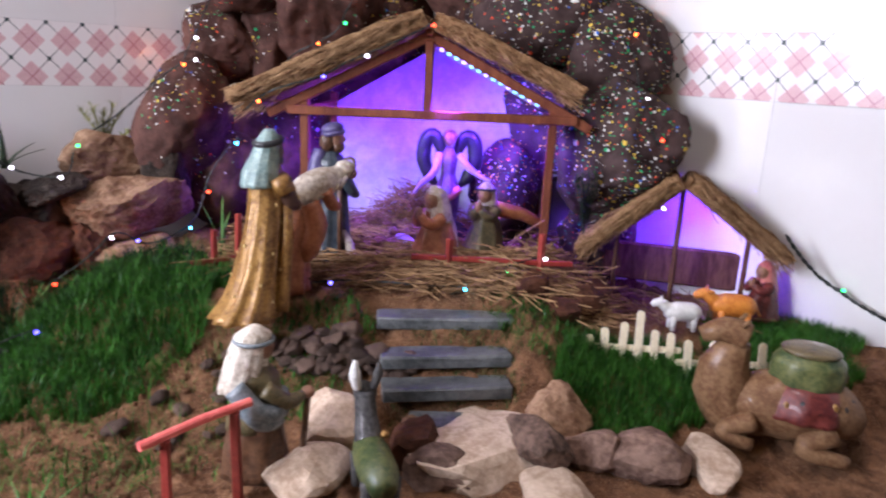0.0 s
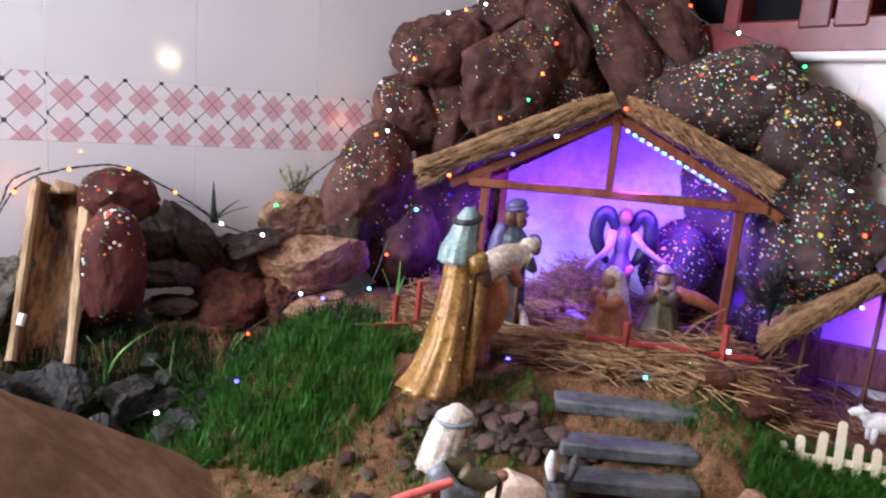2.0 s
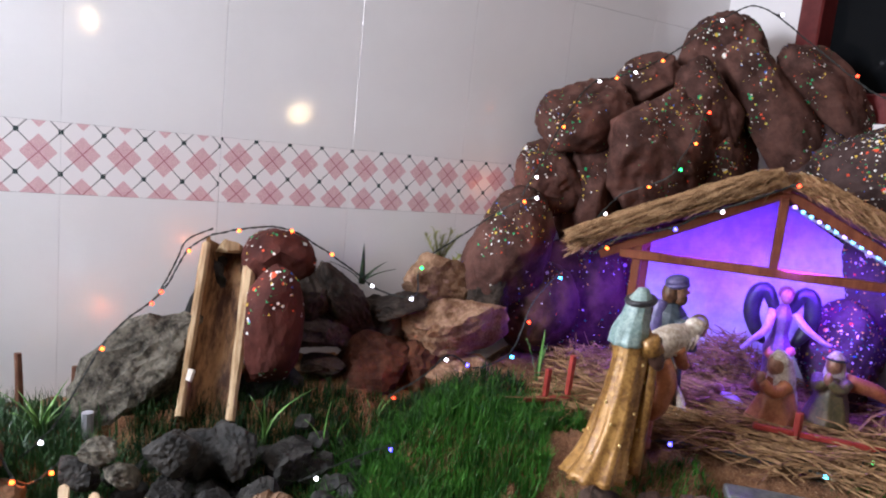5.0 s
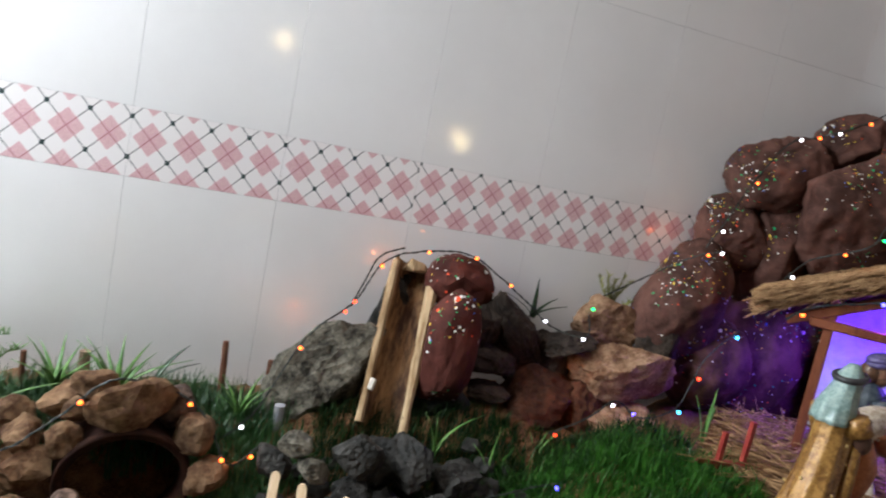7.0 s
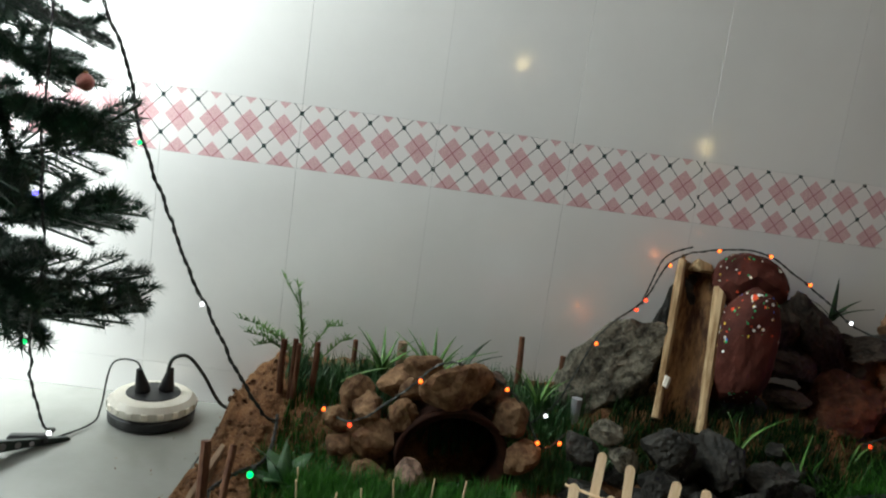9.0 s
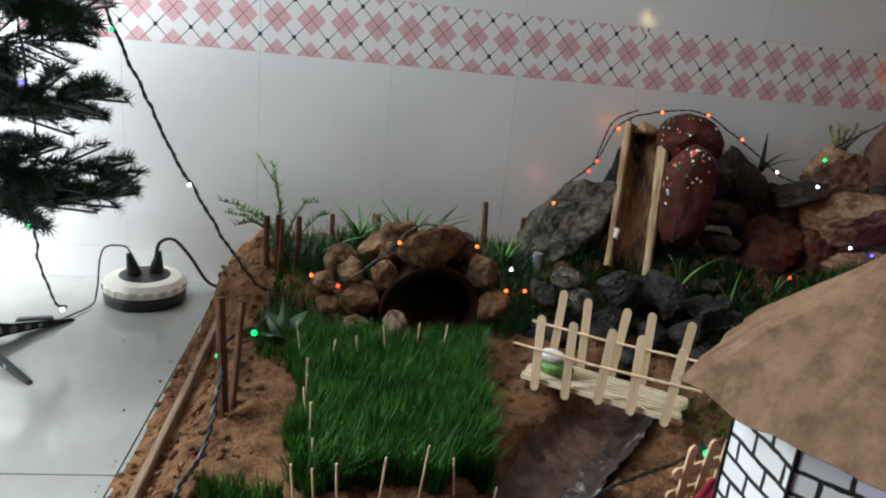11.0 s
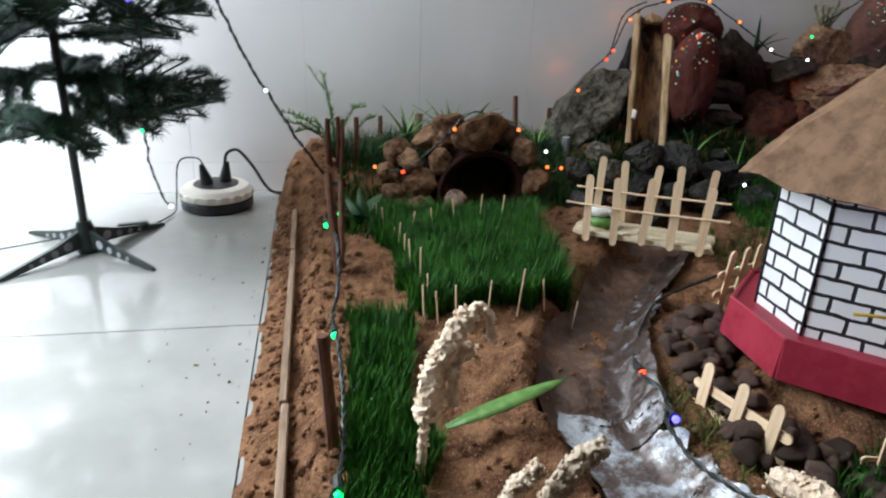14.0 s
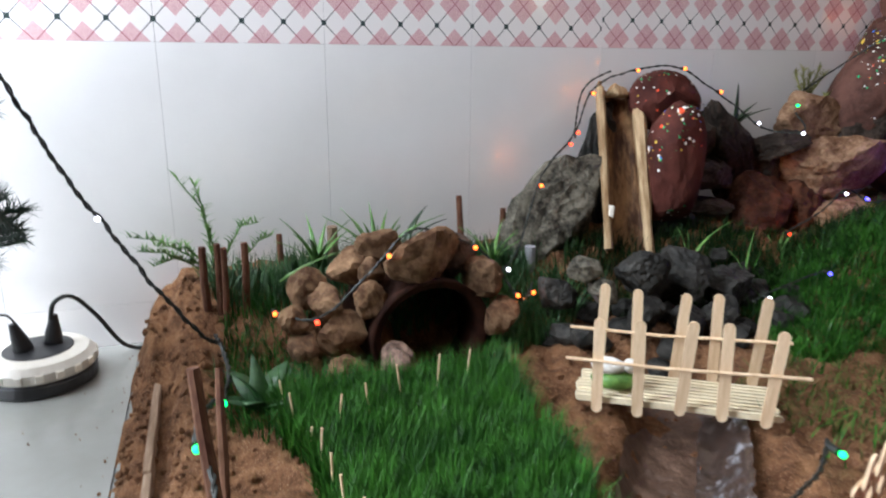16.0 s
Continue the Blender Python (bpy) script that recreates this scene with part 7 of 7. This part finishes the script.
light_string("wire of lights along the stream bank", [(0.26, -0.545, 0.065), (0.223, -0.572, 0.06), (0.128, -0.618, 0.055), (0.064, -0.703, 0.052), (0.043, -0.75, 0.055), (0.047, -0.792, 0.058), (0.028, -0.838, 0.058), (0.033, -0.893, 0.058), (0.06, -0.945, 0.06), (0.10, -1.02, 0.05)], [(0.03, "green"), (0.42, "red"), (0.62, "blue"), (0.93, "red")], 0.0019, big=1.5)
light_string("string of lights round the clay pot", [(-0.15, -0.20, 0.10), (-0.11, -0.255, 0.105), (-0.06, -0.25, 0.14), (-0.01, -0.255, 0.19), (0.05, -0.22, 0.17), (0.09, -0.23, 0.145), (0.12, -0.25, 0.10), (0.16, -0.20, 0.10)], [(0.02, "warm"), (0.16, "red"), (0.36, "warm"), (0.66, "warm"), (0.83, "warm"), (0.95, "warm")])
light_string("wire of lights across the lawn", [(0.40, -0.30, 0.085), (0.50, -0.29, 0.105), (0.56, -0.30, 0.115), (0.62, -0.35, 0.135)], [(0.1, "white"), (0.45, "blue"), (0.8, "red")])
light_string("thick black wire beside the small stable", [(1.24, -0.70, 0.32), (1.25, -0.69, 0.27), (1.235, -0.70, 0.245)], [(0.98, "white")], 0.0022)
light_string("black wire hanging from the small roof", [(1.27, -0.87, 0.235), (1.30, -0.90, 0.19), (1.32, -0.93, 0.165), (1.33, -0.98, 0.14), (1.335, -1.05, 0.12)], [(0.5, "green")], 0.0024)
light_string("black wire behind the trough", [(0.262, -0.10, 0.26), (0.29, -0.055, 0.30), (0.303, -0.055, 0.33), (0.335, -0.06, 0.345)], [(0.1, "red")])
light_string("light string hanging in the artificial tree", [(-0.44, -0.32, 0.56), (-0.448, -0.32, 0.40), (-0.44, -0.32, 0.28), (-0.45, -0.32, 0.18), (-0.44, -0.31, 0.09), (-0.43, -0.30, 0.075)], [(0.3, "blue"), (0.6, "green"), (1.0, "white")], 0.0015, 0.004)


def cable(label, pts, r=0.0022):
    ob = part("power_cable", tube(curve_through(pts), r, 8), M["cable"], shade=True)
    return tagged(ob, label, "cable", "power cables")


cable("black mains cable looping from the socket along the wall", [(-0.387, -0.075, 0.07), (-0.382, -0.07, 0.088), (-0.365, -0.06, 0.09), (-0.345, -0.045, 0.06), (-0.32, -0.03, 0.012), (-0.29, -0.03, 0.006), (-0.262, -0.035, 0.03), (-0.252, -0.04, 0.055), (-0.235, -0.05, 0.06)], 0.0026)
cable("thin black cable from the socket to the transformer", [(-0.418, -0.088, 0.07), (-0.428, -0.09, 0.085), (-0.455, -0.10, 0.08), (-0.462, -0.11, 0.02), (-0.465, -0.13, 0.004), (-0.49, -0.19, 0.004)], 0.0013)
cable("thin cable lying on the floor by the tree", [(-0.53, -0.21, 0.008), (-0.60, -0.23, 0.004), (-0.70, -0.28, 0.004), (-0.85, -0.3, 0.004)], 0.0012)
ob = part("transformer", box((0.045, 0.014, 0.013), Matrix(), 0.003), M["plastic_black"])
ob.matrix_basis = pose(-0.510, -0.20, 0.0075, 0, 0, 15)
tagged(ob, "small black cable transformer on the floor", "transformer")
# lights and yellow wires on the card house
strip = thing("house_light_strip", pose(0.0, 0.0, 0.0), "short strip of violet diodes stuck on the card house", "light strip")
sp = [HUT @ (pose(0, 0, 0, 0, 0, -20) @ Vector((0.0, -AP - 0.009, z))) for z in (0.160, 0.147, 0.134, 0.121, 0.108)]
part("strip_tape", tube(sp, 0.0016, 6), M["card"], strip)
M["led_hut"] = glow_mat("house_diode", (0.55, 0.42, 1.0), 55.0)
for p in sp[:5]:
    bm = bmesh.new()
    bmesh.ops.create_icosphere(bm, subdivisions=1, radius=0.0032, matrix=Matrix.Translation(p + Vector((-0.001, -0.002, 0))))
    part("diode", bm, M["led_hut"], strip)
M["yellow_wire"] = stuff_mat("yellow_wire", (0.62, 0.40, 0.03), (0.75, 0.52, 0.07), 30, 0.4, 0)
part("wire", tube(curve_through([sp[-1], sp[-1] + Vector((-0.006, -0.003, -0.018)), sp[-1] + Vector((-0.015, -0.006, -0.03)), sp[-1] + Vector((-0.010, -0.006, -0.05)), sp[-1] + Vector((-0.02, -0.02, -0.075))]), 0.0014, 6), M["yellow_wire"], strip, "bare yellow wire")
part("wire", tube(curve_through([sp[-1] + Vector((-0.015, -0.006, -0.03)), sp[-1] + Vector((-0.03, -0.004, -0.027)), sp[-1] + Vector((-0.045, 0.004, -0.028))]), 0.0014, 6), M["yellow_wire"], strip, "bare yellow wire")
sl = [HUT @ Vector(v) for v in ((-0.012, -0.016, 0.275), (-0.026, -0.050, 0.242), (-0.034, -0.080, 0.214), (-0.046, -0.112, 0.181))]
ob = part("neon_line", tube(sl, 0.0010, 6), glow_mat("violet_tube", (0.32, 0.16, 1.0), 0.9))
tagged(ob, "thin glowing violet line down the paper roof", "light line")
d = bpy.data.lights.new("house_strip_glow", "POINT")
d.energy, d.color, d.shadow_soft_size = 0.028, (0.36, 0.2, 1.0), 0.012
ob = new("house_strip_glow", d)
ob.location = sp[1] + Vector((-0.004, -0.022, 0.0))

# the brightest string bulbs light the rocks and tiles beside them
AMBER, RED = (1.0, 0.24, 0.06), (1.0, 0.09, 0.04)
for at, watts, hue in (
    ((0.205, -0.03, 0.222), 0.012, AMBER), ((0.31, -0.03, 0.318), 0.012, AMBER), ((0.80, -0.035, 0.43), 0.014, AMBER), ((1.315, -0.60, 0.53), 0.014, AMBER), ((0.13, -0.24, 0.10), 0.010, AMBER),
    ((0.405, -0.10, 0.355), 0.012, AMBER), ((0.825, -0.185, 0.37), 0.016, RED), ((0.975, -0.265, 0.455), 0.016, AMBER), ((0.560, -0.175, 0.165), 0.018, RED), ((0.595, -0.155, 0.20), 0.014, AMBER),
    ((0.895, -0.16, 0.575), 0.012, AMBER), ((0.70, -0.19, 0.18), 0.008, RED), ((0.42, -0.175, 0.27), 0.008, RED),
):
    d = bpy.data.lights.new("string_bulb_glow", "POINT")
    d.energy, d.color, d.shadow_soft_size = watts, hue, 0.003
    new("string_bulb_glow", d).location = at

# two warm bulbs that hang in the room and mirror in the glazed tiles
for at in ((0.211, -1.242, 0.737), (0.786, -1.084, 0.542)):
    bulb = thing("hanging_bulb", pose(*at), "warm frosted bulb hanging on a thin cord", "bulb", "hanging bulbs")
    part("glass", spun([(0.004, -0.018), (0.013, -0.013), (0.017, 0.0), (0.014, 0.012), (0.008, 0.020)], 20), glow_mat("frosted_bulb", (1.0, 0.78, 0.42), 60.0), bulb, shade=True)
    part("cap", spun([(0.008, 0.020), (0.008, 0.034), (0.003, 0.037)], 14), M["plastic_black"], bulb)
    part("cord", tube(((0, 0, 0.036), (0, 0, 2.7 - at[2])), 0.0015, 6), M["cable"], bulb)
